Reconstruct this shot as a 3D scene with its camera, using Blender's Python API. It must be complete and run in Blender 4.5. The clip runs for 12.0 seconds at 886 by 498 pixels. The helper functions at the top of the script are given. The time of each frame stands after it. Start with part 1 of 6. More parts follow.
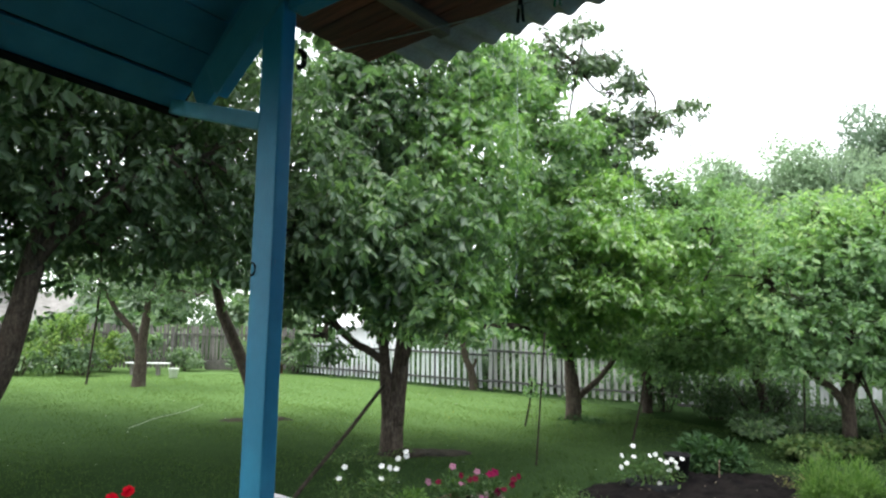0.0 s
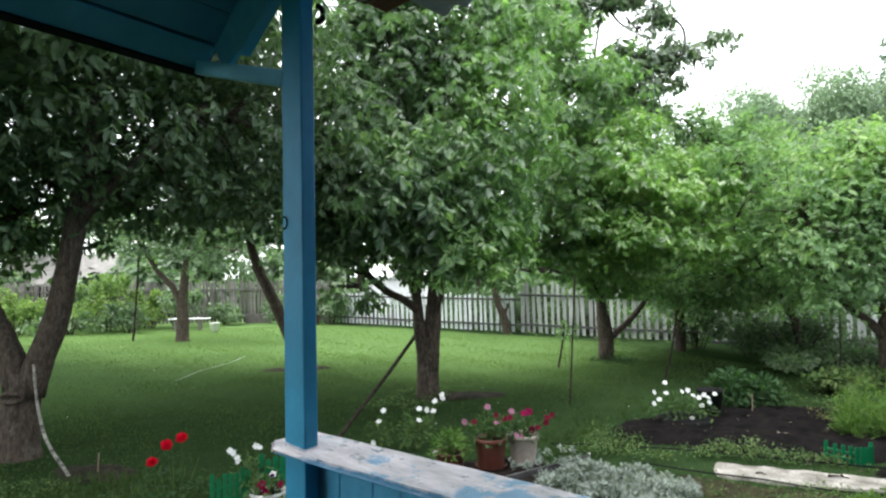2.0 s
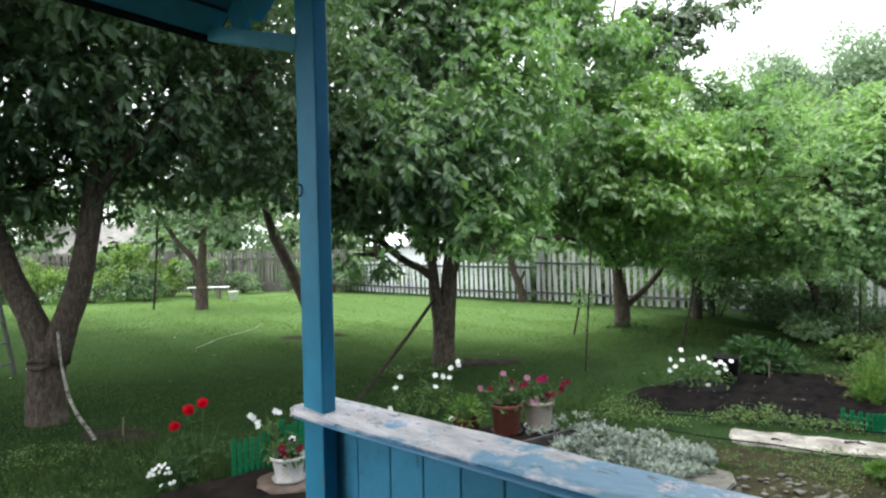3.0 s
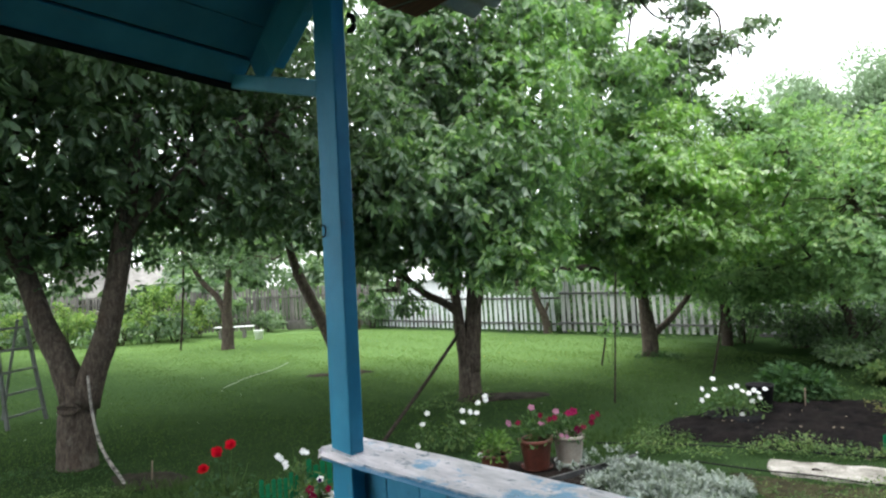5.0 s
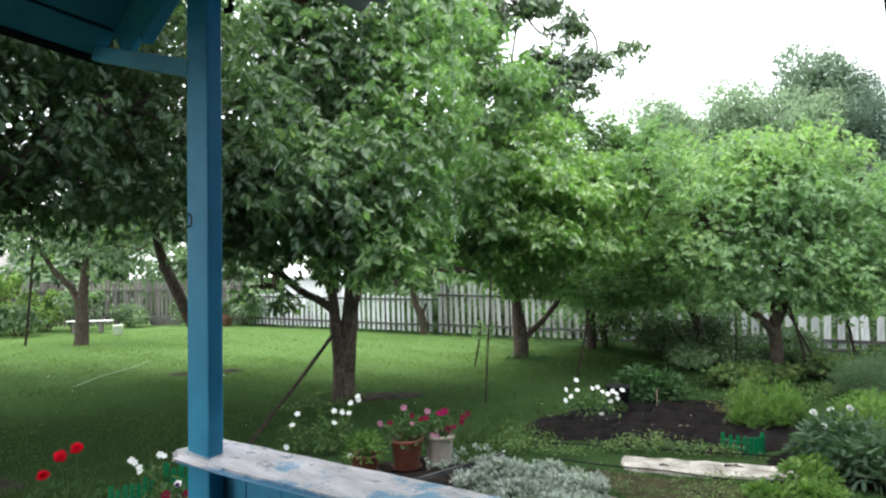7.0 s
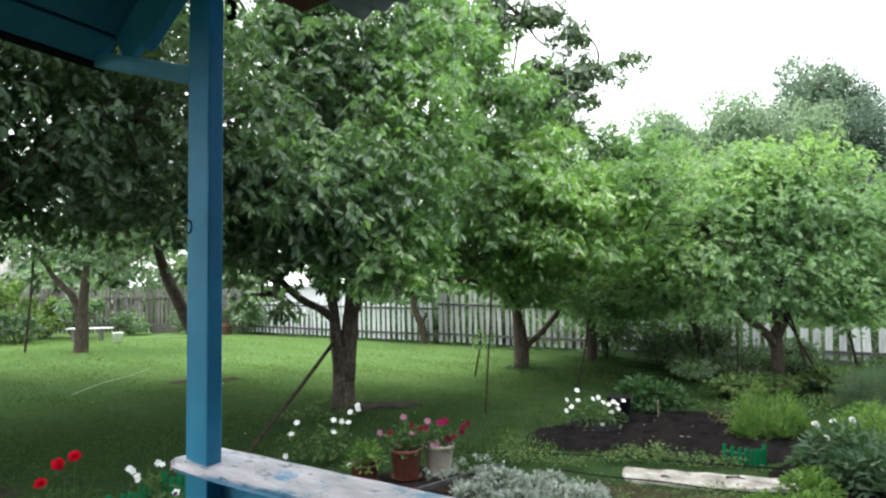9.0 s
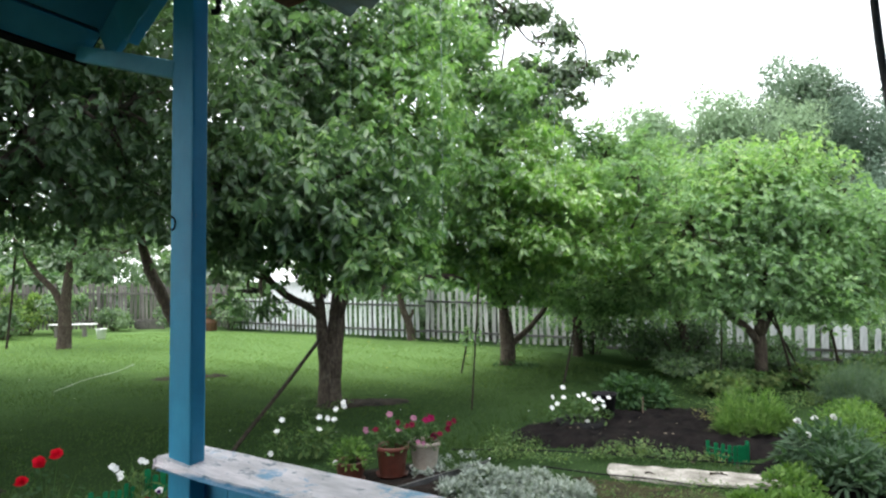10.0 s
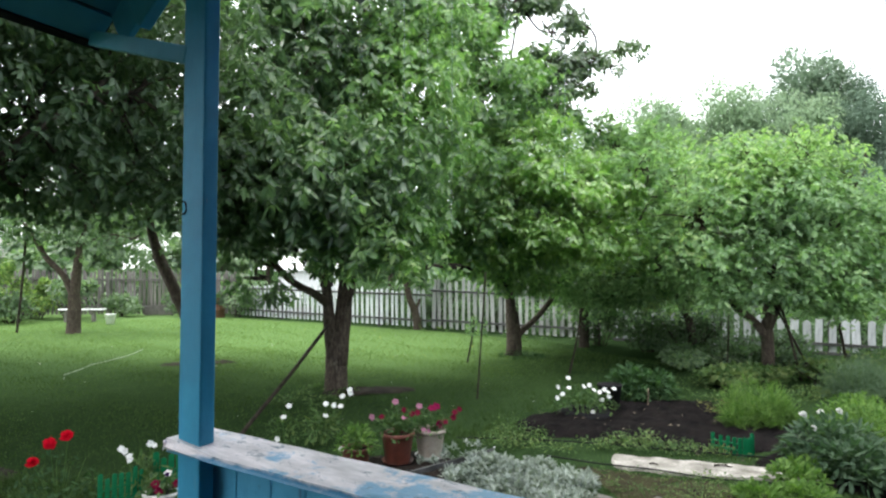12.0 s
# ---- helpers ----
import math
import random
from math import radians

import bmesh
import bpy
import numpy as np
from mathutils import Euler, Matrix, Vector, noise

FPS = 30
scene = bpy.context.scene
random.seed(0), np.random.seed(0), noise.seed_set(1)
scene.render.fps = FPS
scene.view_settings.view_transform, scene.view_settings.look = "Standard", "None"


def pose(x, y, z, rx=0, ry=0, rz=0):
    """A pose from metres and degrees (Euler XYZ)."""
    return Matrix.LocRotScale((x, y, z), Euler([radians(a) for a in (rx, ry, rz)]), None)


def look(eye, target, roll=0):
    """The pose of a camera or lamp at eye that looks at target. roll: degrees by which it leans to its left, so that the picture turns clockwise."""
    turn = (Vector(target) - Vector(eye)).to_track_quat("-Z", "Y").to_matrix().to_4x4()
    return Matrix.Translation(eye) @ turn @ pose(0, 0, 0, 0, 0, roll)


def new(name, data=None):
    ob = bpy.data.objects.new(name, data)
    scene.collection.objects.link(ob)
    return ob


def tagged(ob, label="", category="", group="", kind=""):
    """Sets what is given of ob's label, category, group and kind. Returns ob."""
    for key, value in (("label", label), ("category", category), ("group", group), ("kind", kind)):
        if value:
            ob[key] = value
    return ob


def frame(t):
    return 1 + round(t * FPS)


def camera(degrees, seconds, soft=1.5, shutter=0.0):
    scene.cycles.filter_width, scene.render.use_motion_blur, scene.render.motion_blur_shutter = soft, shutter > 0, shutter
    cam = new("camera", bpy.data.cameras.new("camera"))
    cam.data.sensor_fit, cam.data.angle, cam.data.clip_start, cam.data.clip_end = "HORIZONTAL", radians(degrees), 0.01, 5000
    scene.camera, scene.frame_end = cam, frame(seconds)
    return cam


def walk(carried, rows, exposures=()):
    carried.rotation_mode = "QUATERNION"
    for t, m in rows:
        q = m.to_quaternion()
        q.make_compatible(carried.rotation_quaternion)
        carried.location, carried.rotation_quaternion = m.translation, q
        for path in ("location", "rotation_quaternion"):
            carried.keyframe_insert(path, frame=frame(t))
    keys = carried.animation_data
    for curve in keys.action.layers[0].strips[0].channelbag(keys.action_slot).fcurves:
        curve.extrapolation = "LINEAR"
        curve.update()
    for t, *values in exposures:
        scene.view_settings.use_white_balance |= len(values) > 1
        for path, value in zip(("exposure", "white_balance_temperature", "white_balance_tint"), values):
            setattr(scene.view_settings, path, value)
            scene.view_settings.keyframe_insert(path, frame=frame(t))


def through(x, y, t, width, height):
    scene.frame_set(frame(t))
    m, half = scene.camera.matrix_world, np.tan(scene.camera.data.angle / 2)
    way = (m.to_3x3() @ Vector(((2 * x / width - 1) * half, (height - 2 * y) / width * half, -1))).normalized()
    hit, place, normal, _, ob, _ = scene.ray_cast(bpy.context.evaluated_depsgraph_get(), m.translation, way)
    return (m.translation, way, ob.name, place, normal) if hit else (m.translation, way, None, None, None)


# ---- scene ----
cam = camera(67.8, 12.0, soft=2.3)

PATH = [
    (0, (-0.052, 0.048, 2.0), (0.129, 2.026, 2.237), 1.0),
    (0.5, (-0.05, 0.047, 1.996), (0.154, 2.017, 2.27), 1.3),
    (1, (-0.051, 0.039, 2.003), (0.167, 2.004, 2.302), 1.0),
    (1.5, (-0.039, 0.015, 2.004), (0.153, 1.986, 2.283), -0.3),
    (2, (-0.041, -0.022, 1.991), (0.051, 1.974, 2.07), -1.1),
    (2.5, (-0.041, -0.018, 1.985), (0.013, 1.981, 1.965), -1.2),
    (4.5, (-0.039, -0.012, 1.994), (-0.042, 1.987, 2.046), -2.5),
    (5, (-0.044, -0.019, 1.998), (-0.065, 1.979, 2.085), -3.0),
    (5.5, (-0.044, -0.025, 1.995), (-0.058, 1.972, 2.095), -2.6),
    (6, (-0.038, -0.027, 1.995), (0.032, 1.97, 2.088), -1.9),
    (6.5, (-0.029, -0.019, 1.993), (0.216, 1.964, 2.075), -1.4),
    (7, (-0.023, 0.004, 1.992), (0.314, 1.974, 2.067), -1.0),
    (9, (-0.023, 0.015, 1.988), (0.312, 1.984, 2.091), -0.7),
    (9.5, (-0.02, 0.015, 1.99), (0.321, 1.983, 2.086), -0.8),
    (10, (-0.017, 0.018, 1.992), (0.356, 1.981, 2.085), -0.5),
    (10.5, (-0.014, 0.012, 1.992), (0.382, 1.971, 2.07), -0.4),
    (11, (-0.018, 0.017, 1.992), (0.383, 1.975, 2.056), -0.6),
    (11.5, (-0.025, 0.011, 1.986), (0.357, 1.973, 2.049), -0.4),
    (12, (-0.024, 0.009, 1.982), (0.328, 1.977, 2.045), 0.2),
]
TRUE_SIZE = 0.8  # metres per unit of the plan
walk(cam, [(t, look(Vector(eye) * TRUE_SIZE, Vector(target) * TRUE_SIZE, roll)) for t, eye, target, roll in PATH],
     exposures=[(0.0, 0.85), (1.0, 0.80), (1.5, 0.78), (2.0, 0.86), (4.5, 0.91), (6.5, 0.90), (9.0, 0.86), (12.0, 0.86)])

# ---- light: overcast, rainy summer day ----
world = bpy.data.worlds.new("overcast_sky")
scene.world = world
world.use_nodes = True
wn, wl = world.node_tree.nodes, world.node_tree.links
wn.clear()
sky = wn.new("ShaderNodeTexSky")
sky.sky_type, sky.sun_disc = "NISHITA", False
sky.sun_elevation, sky.sun_rotation = radians(70), radians(267)
sky.air_density, sky.dust_density, sky.ozone_density = 1.0, 4.0, 1.0
cloud = wn.new("ShaderNodeMix")
cloud.data_type = "RGBA"
cloud.inputs["Factor"].default_value = 0.82
cloud.inputs["B"].default_value = (9.6, 9.9, 10.2, 1)
back = wn.new("ShaderNodeBackground")
back.inputs["Strength"].default_value = 0.178
wout = wn.new("ShaderNodeOutputWorld")
wl.new(sky.outputs[0], cloud.inputs["A"])
wl.new(cloud.outputs["Result"], back.inputs["Color"])
wl.new(back.outputs[0], wout.inputs["Surface"])

sun = new("sun", bpy.data.lights.new("sun", "SUN"))
sun.data.energy, sun.data.angle, sun.data.color = 2.0, radians(50), (1.0, 0.985, 0.96)
sun.matrix_world = look((-3.3, -0.2, 9), (0, 0, 0))


# ---- materials ----
def shader(name, rough=0.6, metal=0.0, spec=0.5):
    m = bpy.data.materials.new(name)
    m.use_nodes = True
    b = m.node_tree.nodes["Principled BSDF"]
    b.inputs["Roughness"].default_value, b.inputs["Metallic"].default_value = rough, metal
    b.inputs["Specular IOR Level"].default_value = spec
    return m, m.node_tree.nodes, m.node_tree.links, b


def ramp(nodes, links, fac, stops):
    r = nodes.new("ShaderNodeValToRGB")
    while len(r.color_ramp.elements) < len(stops):
        r.color_ramp.elements.new(0.5)
    for e, (p, c) in zip(r.color_ramp.elements, stops):
        e.position, e.color = p, (*c, 1)
    links.new(fac, r.inputs["Fac"])
    return r.outputs["Color"]


def noise_at(nodes, links, scale, detail=4, stretch=(1, 1, 1), rough=0.6):
    tc, mp, n = nodes.new("ShaderNodeTexCoord"), nodes.new("ShaderNodeMapping"), nodes.new("ShaderNodeTexNoise")
    mp.inputs["Scale"].default_value = stretch
    n.inputs["Scale"].default_value, n.inputs["Detail"].default_value, n.inputs["Roughness"].default_value = scale, detail, rough
    links.new(tc.outputs["Object"], mp.inputs["Vector"])
    links.new(mp.outputs["Vector"], n.inputs["Vector"])
    return n.outputs["Fac"]


def blend(nodes, links, fac, a, b, mode="MIX"):
    m = nodes.new("ShaderNodeMix")
    m.data_type, m.blend_type = "RGBA", mode
    for socket, v in ((m.inputs["Factor"], fac), (m.inputs["A"], a), (m.inputs["B"], b)):
        if isinstance(v, bpy.types.NodeSocket):
            links.new(v, socket)
        else:
            socket.default_value = v if isinstance(v, float) else (*v, 1)
    return m.outputs["Result"]


def bumped(nodes, links, b, height, strength=0.3, distance=0.01):
    k = nodes.new("ShaderNodeBump")
    k.inputs["Strength"].default_value, k.inputs["Distance"].default_value = strength, distance
    links.new(height, k.inputs["Height"])
    links.new(k.outputs["Normal"], b.inputs["Normal"])


def plain(name, c1, c2, scale=8.0, rough=0.6, metal=0.0, bump=0.15, stretch=(1, 1, 1), fine=60.0, dist=0.004, vary=0.0, spec=0.5):
    """Two tones in large patches, a fine grain and relief, at real-world scale."""
    m, n, l, b = shader(name, rough, metal, spec)
    big = noise_at(n, l, scale, 4, stretch)
    small = noise_at(n, l, fine, 3, stretch)
    col = ramp(n, l, big, [(0.35, c1), (0.65, c2)])
    grain = ramp(n, l, small, [(0.3, (0.78,) * 3), (0.7, (1.1,) * 3)])
    col = blend(n, l, 1.0, col, grain, "MULTIPLY")
    if vary:
        oi = n.new("ShaderNodeObjectInfo")
        col = blend(n, l, 1.0, col, ramp(n, l, oi.outputs["Random"], [(0, (1 - vary,) * 3), (1, (1 + vary,) * 3)]), "MULTIPLY")
    l.new(col, b.inputs["Base Color"])
    if bump:
        bumped(n, l, b, small, bump, dist)
    return m


def bark_material(name, crack, ridge, lichen):
    """Upright ridges with dark cracks, reddish bare patches and grey lichen."""
    m, n, l, b = shader(name, 0.9, 0, 0.12)
    ridges = noise_at(n, l, 30, 5, (1, 1, 0.3), 0.65)
    flakes = noise_at(n, l, 60, 3, (1, 1, 0.5))
    col = ramp(n, l, ridges, [(0.36, crack), (0.52, tuple((a + c) / 2 for a, c in zip(crack, ridge))), (0.68, ridge)])
    col = blend(n, l, ramp(n, l, noise_at(n, l, 3.2, 5), [(0.55, (0, 0, 0)), (0.72, (0.5, 0.5, 0.5))]), col, (0.07, 0.046, 0.033))
    col = blend(n, l, ramp(n, l, noise_at(n, l, 7.5, 6, (1, 1, 0.6), 0.7), [(0.56, (0, 0, 0)), (0.68, (0.6, 0.6, 0.6))]), col, lichen)
    col = blend(n, l, 1.0, col, ramp(n, l, flakes, [(0.3, (0.7,) * 3), (0.7, (1.2,) * 3)]), "MULTIPLY")
    l.new(col, b.inputs["Base Color"])
    bumped(n, l, b, ridges, 0.6, 0.01)
    return m


def leafy(name, stops, rough=0.3, through=0.46, patch=0.5, gloss=0.75, tint=(1.27, 1.5, 0.76), wet=0.0):
    """Foliage: every leaf its own tone, slower drifts over the crown, wet gloss, light passing through."""
    m, n, l, b = shader(name, rough, 0, gloss)
    g = n.new("ShaderNodeNewGeometry")
    big = noise_at(n, l, patch, 2)
    mixn = n.new("ShaderNodeMath")
    mixn.operation = "MULTIPLY_ADD"
    l.new(g.outputs["Random Per Island"], mixn.inputs[0])
    mixn.inputs[1].default_value = 0.8
    sub = n.new("ShaderNodeMath")
    sub.operation = "MULTIPLY_ADD"
    l.new(big, sub.inputs[0])
    sub.inputs[1].default_value, sub.inputs[2].default_value = 1.3, -0.545
    l.new(sub.outputs[0], mixn.inputs[2])
    col = ramp(n, l, mixn.outputs[0], stops)
    l.new(col, b.inputs["Base Color"])
    b.inputs["Coat Weight"].default_value, b.inputs["Coat Roughness"].default_value, b.inputs["Coat IOR"].default_value = wet, 0.22, 1.6
    t = n.new("ShaderNodeBsdfTranslucent")
    l.new(blend(n, l, 1.0, col, tint, "MULTIPLY"), t.inputs["Color"])
    ms = n.new("ShaderNodeMixShader")
    ms.inputs[0].default_value = through
    l.new(b.outputs[0], ms.inputs[1])
    l.new(t.outputs[0], ms.inputs[2])
    l.new(ms.outputs[0], n["Material Output"].inputs["Surface"])
    return m


def weathered(name, paint1, paint2, wood1, wood2, amount, stretch, rough=0.5, vary=0.1, blotch=3.2):
    """Old oil paint on boards, worn through to wood in streaks along the grain."""
    m, n, l, b = shader(name, rough, 0, 0.3)
    grain = noise_at(n, l, 14.0, 5, stretch)
    fine = noise_at(n, l, 70.0, 3, stretch)
    patch = noise_at(n, l, blotch, 6, (1, 1, 1), 0.7)
    paint = ramp(n, l, patch, [(0.3, paint1), (0.7, paint2)])
    wood = ramp(n, l, grain, [(0.3, wood1), (0.7, wood2)])
    mx = n.new("ShaderNodeMath")
    mx.operation = "ADD"
    mx.use_clamp = True
    l.new(patch, mx.inputs[0])
    sc = n.new("ShaderNodeMath")
    sc.operation = "MULTIPLY_ADD"
    l.new(grain, sc.inputs[0])
    sc.inputs[1].default_value, sc.inputs[2].default_value = 0.5, -0.25
    l.new(sc.outputs[0], mx.inputs[1])
    mask = ramp(n, l, mx.outputs[0], [(max(0.0, amount - 0.04), (0, 0, 0)), (amount + 0.04, (1, 1, 1))])
    col = blend(n, l, mask, wood, paint)
    oi = n.new("ShaderNodeObjectInfo")
    col = blend(n, l, 1.0, col, ramp(n, l, oi.outputs["Random"], [(0, (1 - vary,) * 3), (1, (1 + vary,) * 3)]), "MULTIPLY")
    l.new(col, b.inputs["Base Color"])
    bumped(n, l, b, fine, 0.25, 0.004)
    return m


def rail_material():
    """Old pale paint rubbed down to grey wood, faint blue left in blotches, dark specks and pits."""
    m, n, l, b = shader("worn_rail_paint", 0.3, 0, 0.4)
    base = ramp(n, l, noise_at(n, l, 9, 5, (0.6, 2, 2)), [(0.35, (0.55, 0.53, 0.55)), (0.6, (0.84, 0.80, 0.83))])
    tc, more = n.new("ShaderNodeTexCoord"), n.new("ShaderNodeVectorMath")
    more.operation = "DOT_PRODUCT"
    more.inputs[1].default_value = (0.12, 0, 0)
    l.new(tc.outputs["Object"], more.inputs[0])
    left = n.new("ShaderNodeMath")
    left.operation = "ADD"
    l.new(noise_at(n, l, 5.5, 7, (0.7, 1, 1), 0.72), left.inputs[0])
    l.new(more.outputs["Value"], left.inputs[1])
    blue = ramp(n, l, left.outputs[0], [(0.36, (0, 0, 0)), (0.42, (0.9, 0.9, 0.9))])
    col = blend(n, l, blue, base, (0.13, 0.37, 0.58))
    pits = ramp(n, l, noise_at(n, l, 24, 5, (0.6, 1, 1), 0.75), [(0.58, (0, 0, 0)), (0.64, (0.9, 0.9, 0.9))])
    col = blend(n, l, pits, col, (0.09, 0.15, 0.21))
    grain = ramp(n, l, noise_at(n, l, 60, 3, (0.3, 1.5, 1.5)), [(0.3, (0.86,) * 3), (0.7, (1.08,) * 3)])
    col = blend(n, l, 1.0, col, grain, "MULTIPLY")
    # the lower edge was never rubbed: the blue paint is still there
    edge, low = n.new("ShaderNodeVectorMath"), n.new("ShaderNodeMath")
    edge.operation, low.operation = "DOT_PRODUCT", "ADD"
    edge.inputs[1].default_value = (-0.35, 0, 25)
    l.new(tc.outputs["Object"], edge.inputs[0])
    l.new(edge.outputs["Value"], low.inputs[0])
    l.new(noise_at(n, l, 14, 4, (0.6, 1, 0.2)), low.inputs[1])
    unworn = n.new("ShaderNodeMapRange")
    unworn.inputs["From Min"].default_value, unworn.inputs["From Max"].default_value = 35.43, 35.22
    l.new(low.outputs[0], unworn.inputs["Value"])
    col = blend(n, l, unworn.outputs["Result"], col, (0.06, 0.24, 0.40))
    l.new(col, b.inputs["Base Color"])
    bumped(n, l, b, noise_at(n, l, 40, 4), 0.35, 0.004)
    return m


BLUE1, BLUE2 = (0.018, 0.19, 0.335), (0.035, 0.29, 0.47)
blue_post = weathered("blue_oil_paint", BLUE1, BLUE2, (0.16, 0.24, 0.27), (0.07, 0.10, 0.12), 0.34, (4, 4, 0.2))
blue_plank = weathered("blue_plank_paint", (0.045, 0.27, 0.45), (0.09, 0.39, 0.60), (0.05, 0.15, 0.25), (0.03, 0.09, 0.16), 0.36, (4, 4, 0.12), 0.5, 0.14)
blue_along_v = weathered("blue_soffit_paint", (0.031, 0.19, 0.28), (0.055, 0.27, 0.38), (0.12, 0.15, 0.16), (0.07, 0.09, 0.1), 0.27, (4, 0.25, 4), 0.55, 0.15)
worn_cap = rail_material()
old_wood = plain("old_brown_boards", (0.085, 0.02, 0.012), (0.20, 0.055, 0.032), 9, 0.75, stretch=(0.3, 4, 4), vary=0.25)
dry_leaf = plain("dry_leaf", (0.16, 0.13, 0.09), (0.34, 0.29, 0.21), 9, 0.8)
batten_wood = plain("grey_brown_batten", (0.14, 0.10, 0.07), (0.22, 0.17, 0.12), 6, 0.8, stretch=(4, 0.3, 4))
slate_sheet = plain("fibre_cement_sheet", (0.28, 0.265, 0.25), (0.43, 0.41, 0.385), 5, 0.85, fine=120)
bark = bark_material("apple_bark", (0.038, 0.030, 0.024), (0.112, 0.091, 0.072), (0.15, 0.140, 0.118))
dark_bark = bark_material("dark_bark", (0.026, 0.021, 0.017), (0.08, 0.066, 0.052), (0.10, 0.10, 0.08))
earth_mat = plain("trodden_earth", (0.016, 0.014, 0.011), (0.045, 0.038, 0.028), 4, 0.85, bump=0.8, fine=50, dist=0.015, spec=0.05)
water_mat, _n, _l, _b = shader("rain_water", 0.08)
_b.inputs["Base Color"].default_value = (0.9, 0.93, 0.95, 1)
_b.inputs["Transmission Weight"].default_value, _b.inputs["IOR"].default_value = 0.75, 1.33
stump_wood = plain("wet_sawn_wood", (0.06, 0.040, 0.030), (0.14, 0.096, 0.072), 8, 0.6)
stick_wood = plain("wet_stick", (0.018, 0.014, 0.011), (0.05, 0.04, 0.03), 12, 0.85, spec=0.15)
birch_bark = plain("birch_bark", (0.012, 0.011, 0.010), (0.36, 0.335, 0.295), 13, 0.7, stretch=(1, 1, 2.2))
white_picket = plain("whitewashed_picket", (0.38, 0.405, 0.425), (0.60, 0.625, 0.645), 6, 0.75, stretch=(3, 3, 0.4), vary=0.22)
grey_picket = plain("grey_weathered_picket", (0.10, 0.092, 0.085), (0.21, 0.195, 0.18), 6, 0.85, stretch=(3, 3, 0.4), vary=0.3)
grey_white_picket = plain("worn_whitewash", (0.22, 0.225, 0.22), (0.42, 0.43, 0.42), 6, 0.8, stretch=(3, 3, 0.4), vary=0.3)
dark_rail = plain("dark_fence_rail", (0.035, 0.036, 0.036), (0.08, 0.08, 0.08), 6, 0.85)
fence_rail = plain("fence_rail_wood", (0.08, 0.075, 0.07), (0.16, 0.15, 0.14), 6, 0.85)
terracotta = plain("terracotta_plastic", (0.095, 0.026, 0.017), (0.15, 0.042, 0.026), 7, 0.5)
beige_pot = plain("beige_pot", (0.36, 0.30, 0.25), (0.46, 0.40, 0.34), 7, 0.55)
white_pot = plain("white_pot_plastic", (0.55, 0.54, 0.52), (0.74, 0.73, 0.71), 6, 0.4)
white_paint = plain("white_enamel", (0.76, 0.77, 0.77), (0.86, 0.87, 0.87), 5, 0.45)
green_plastic = plain("green_plastic", (0.0, 0.12, 0.045), (0.005, 0.17, 0.065), 9, 0.6, spec=0.2)
wet_soil = plain("wet_black_soil", (0.005, 0.0045, 0.005), (0.015, 0.0125, 0.012), 5, 0.85, bump=1.0, fine=45, dist=0.03, spec=0.04)
brown_soil = plain("wet_brown_soil", (0.007, 0.0055, 0.005), (0.020, 0.0145, 0.012), 6, 0.8, bump=0.9, fine=45, dist=0.025, spec=0.08)
moss_earth = plain("mossy_trodden_earth", (0.024, 0.022, 0.015), (0.054, 0.053, 0.027), 5, 0.9, bump=0.8, fine=50, dist=0.015, spec=0.03)
concrete = plain("worn_concrete", (0.055, 0.051, 0.043), (0.165, 0.157, 0.137), 7, 0.8, bump=0.4, fine=50, dist=0.008)
slab_mat = plain("pale_slab", (0.13, 0.12, 0.10), (0.38, 0.36, 0.325), 5, 0.8, bump=0.5, fine=40, dist=0.01)
rusty = plain("rusty_metal", (0.07, 0.035, 0.02), (0.15, 0.075, 0.04), 12, 0.7, 0.3)
black_rubber = plain("black_rubber", (0.008, 0.008, 0.009), (0.018, 0.018, 0.019), 12, 0.75, spec=0.08)
cable_mat = plain("grey_cable_sheath", (0.07, 0.062, 0.066), (0.11, 0.10, 0.105), 12, 0.6)
hose_mat = plain("pale_hose", (0.16, 0.20, 0.14), (0.26, 0.30, 0.23), 5, 0.5)
ladder_mat = plain("grey_ladder_wood", (0.045, 0.052, 0.045), (0.085, 0.095, 0.085), 6, 0.75)
wire_mat = plain("steel_wire", (0.25, 0.25, 0.25), (0.4, 0.4, 0.4), 10, 0.4, 0.8)
house_wall_mat = plain("blue_house_paint", (0.03, 0.14, 0.24), (0.045, 0.18, 0.30), 2, 0.7)
floor_wood = plain("brown_floor_paint", (0.16, 0.07, 0.035), (0.22, 0.10, 0.05), 4, 0.5, stretch=(0.3, 4, 4))
far_roof = plain("far_grey_roof", (0.16, 0.155, 0.14), (0.25, 0.24, 0.225), 2, 0.8)
far_wall = plain("far_pale_wall", (0.22, 0.17, 0.13), (0.32, 0.26, 0.21), 1.5, 0.8)

apple_leaf = leafy("apple_leaf", [(0.0, (0.052, 0.094, 0.054)), (0.45, (0.105, 0.178, 0.098)), (0.8, (0.155, 0.248, 0.130)), (1.0, (0.235, 0.35, 0.165))], 0.42, 0.48, gloss=0.4, wet=0.6)
dark_leaf = leafy("dark_apple_leaf", [(0.0, (0.050, 0.088, 0.051)), (0.6, (0.093, 0.153, 0.084)), (1.0, (0.145, 0.222, 0.117))], 0.46, 0.45, gloss=0.35, wet=0.12)
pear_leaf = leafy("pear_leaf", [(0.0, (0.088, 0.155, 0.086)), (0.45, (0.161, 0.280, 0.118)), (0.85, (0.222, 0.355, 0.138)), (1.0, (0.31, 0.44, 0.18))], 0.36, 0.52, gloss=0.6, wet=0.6)
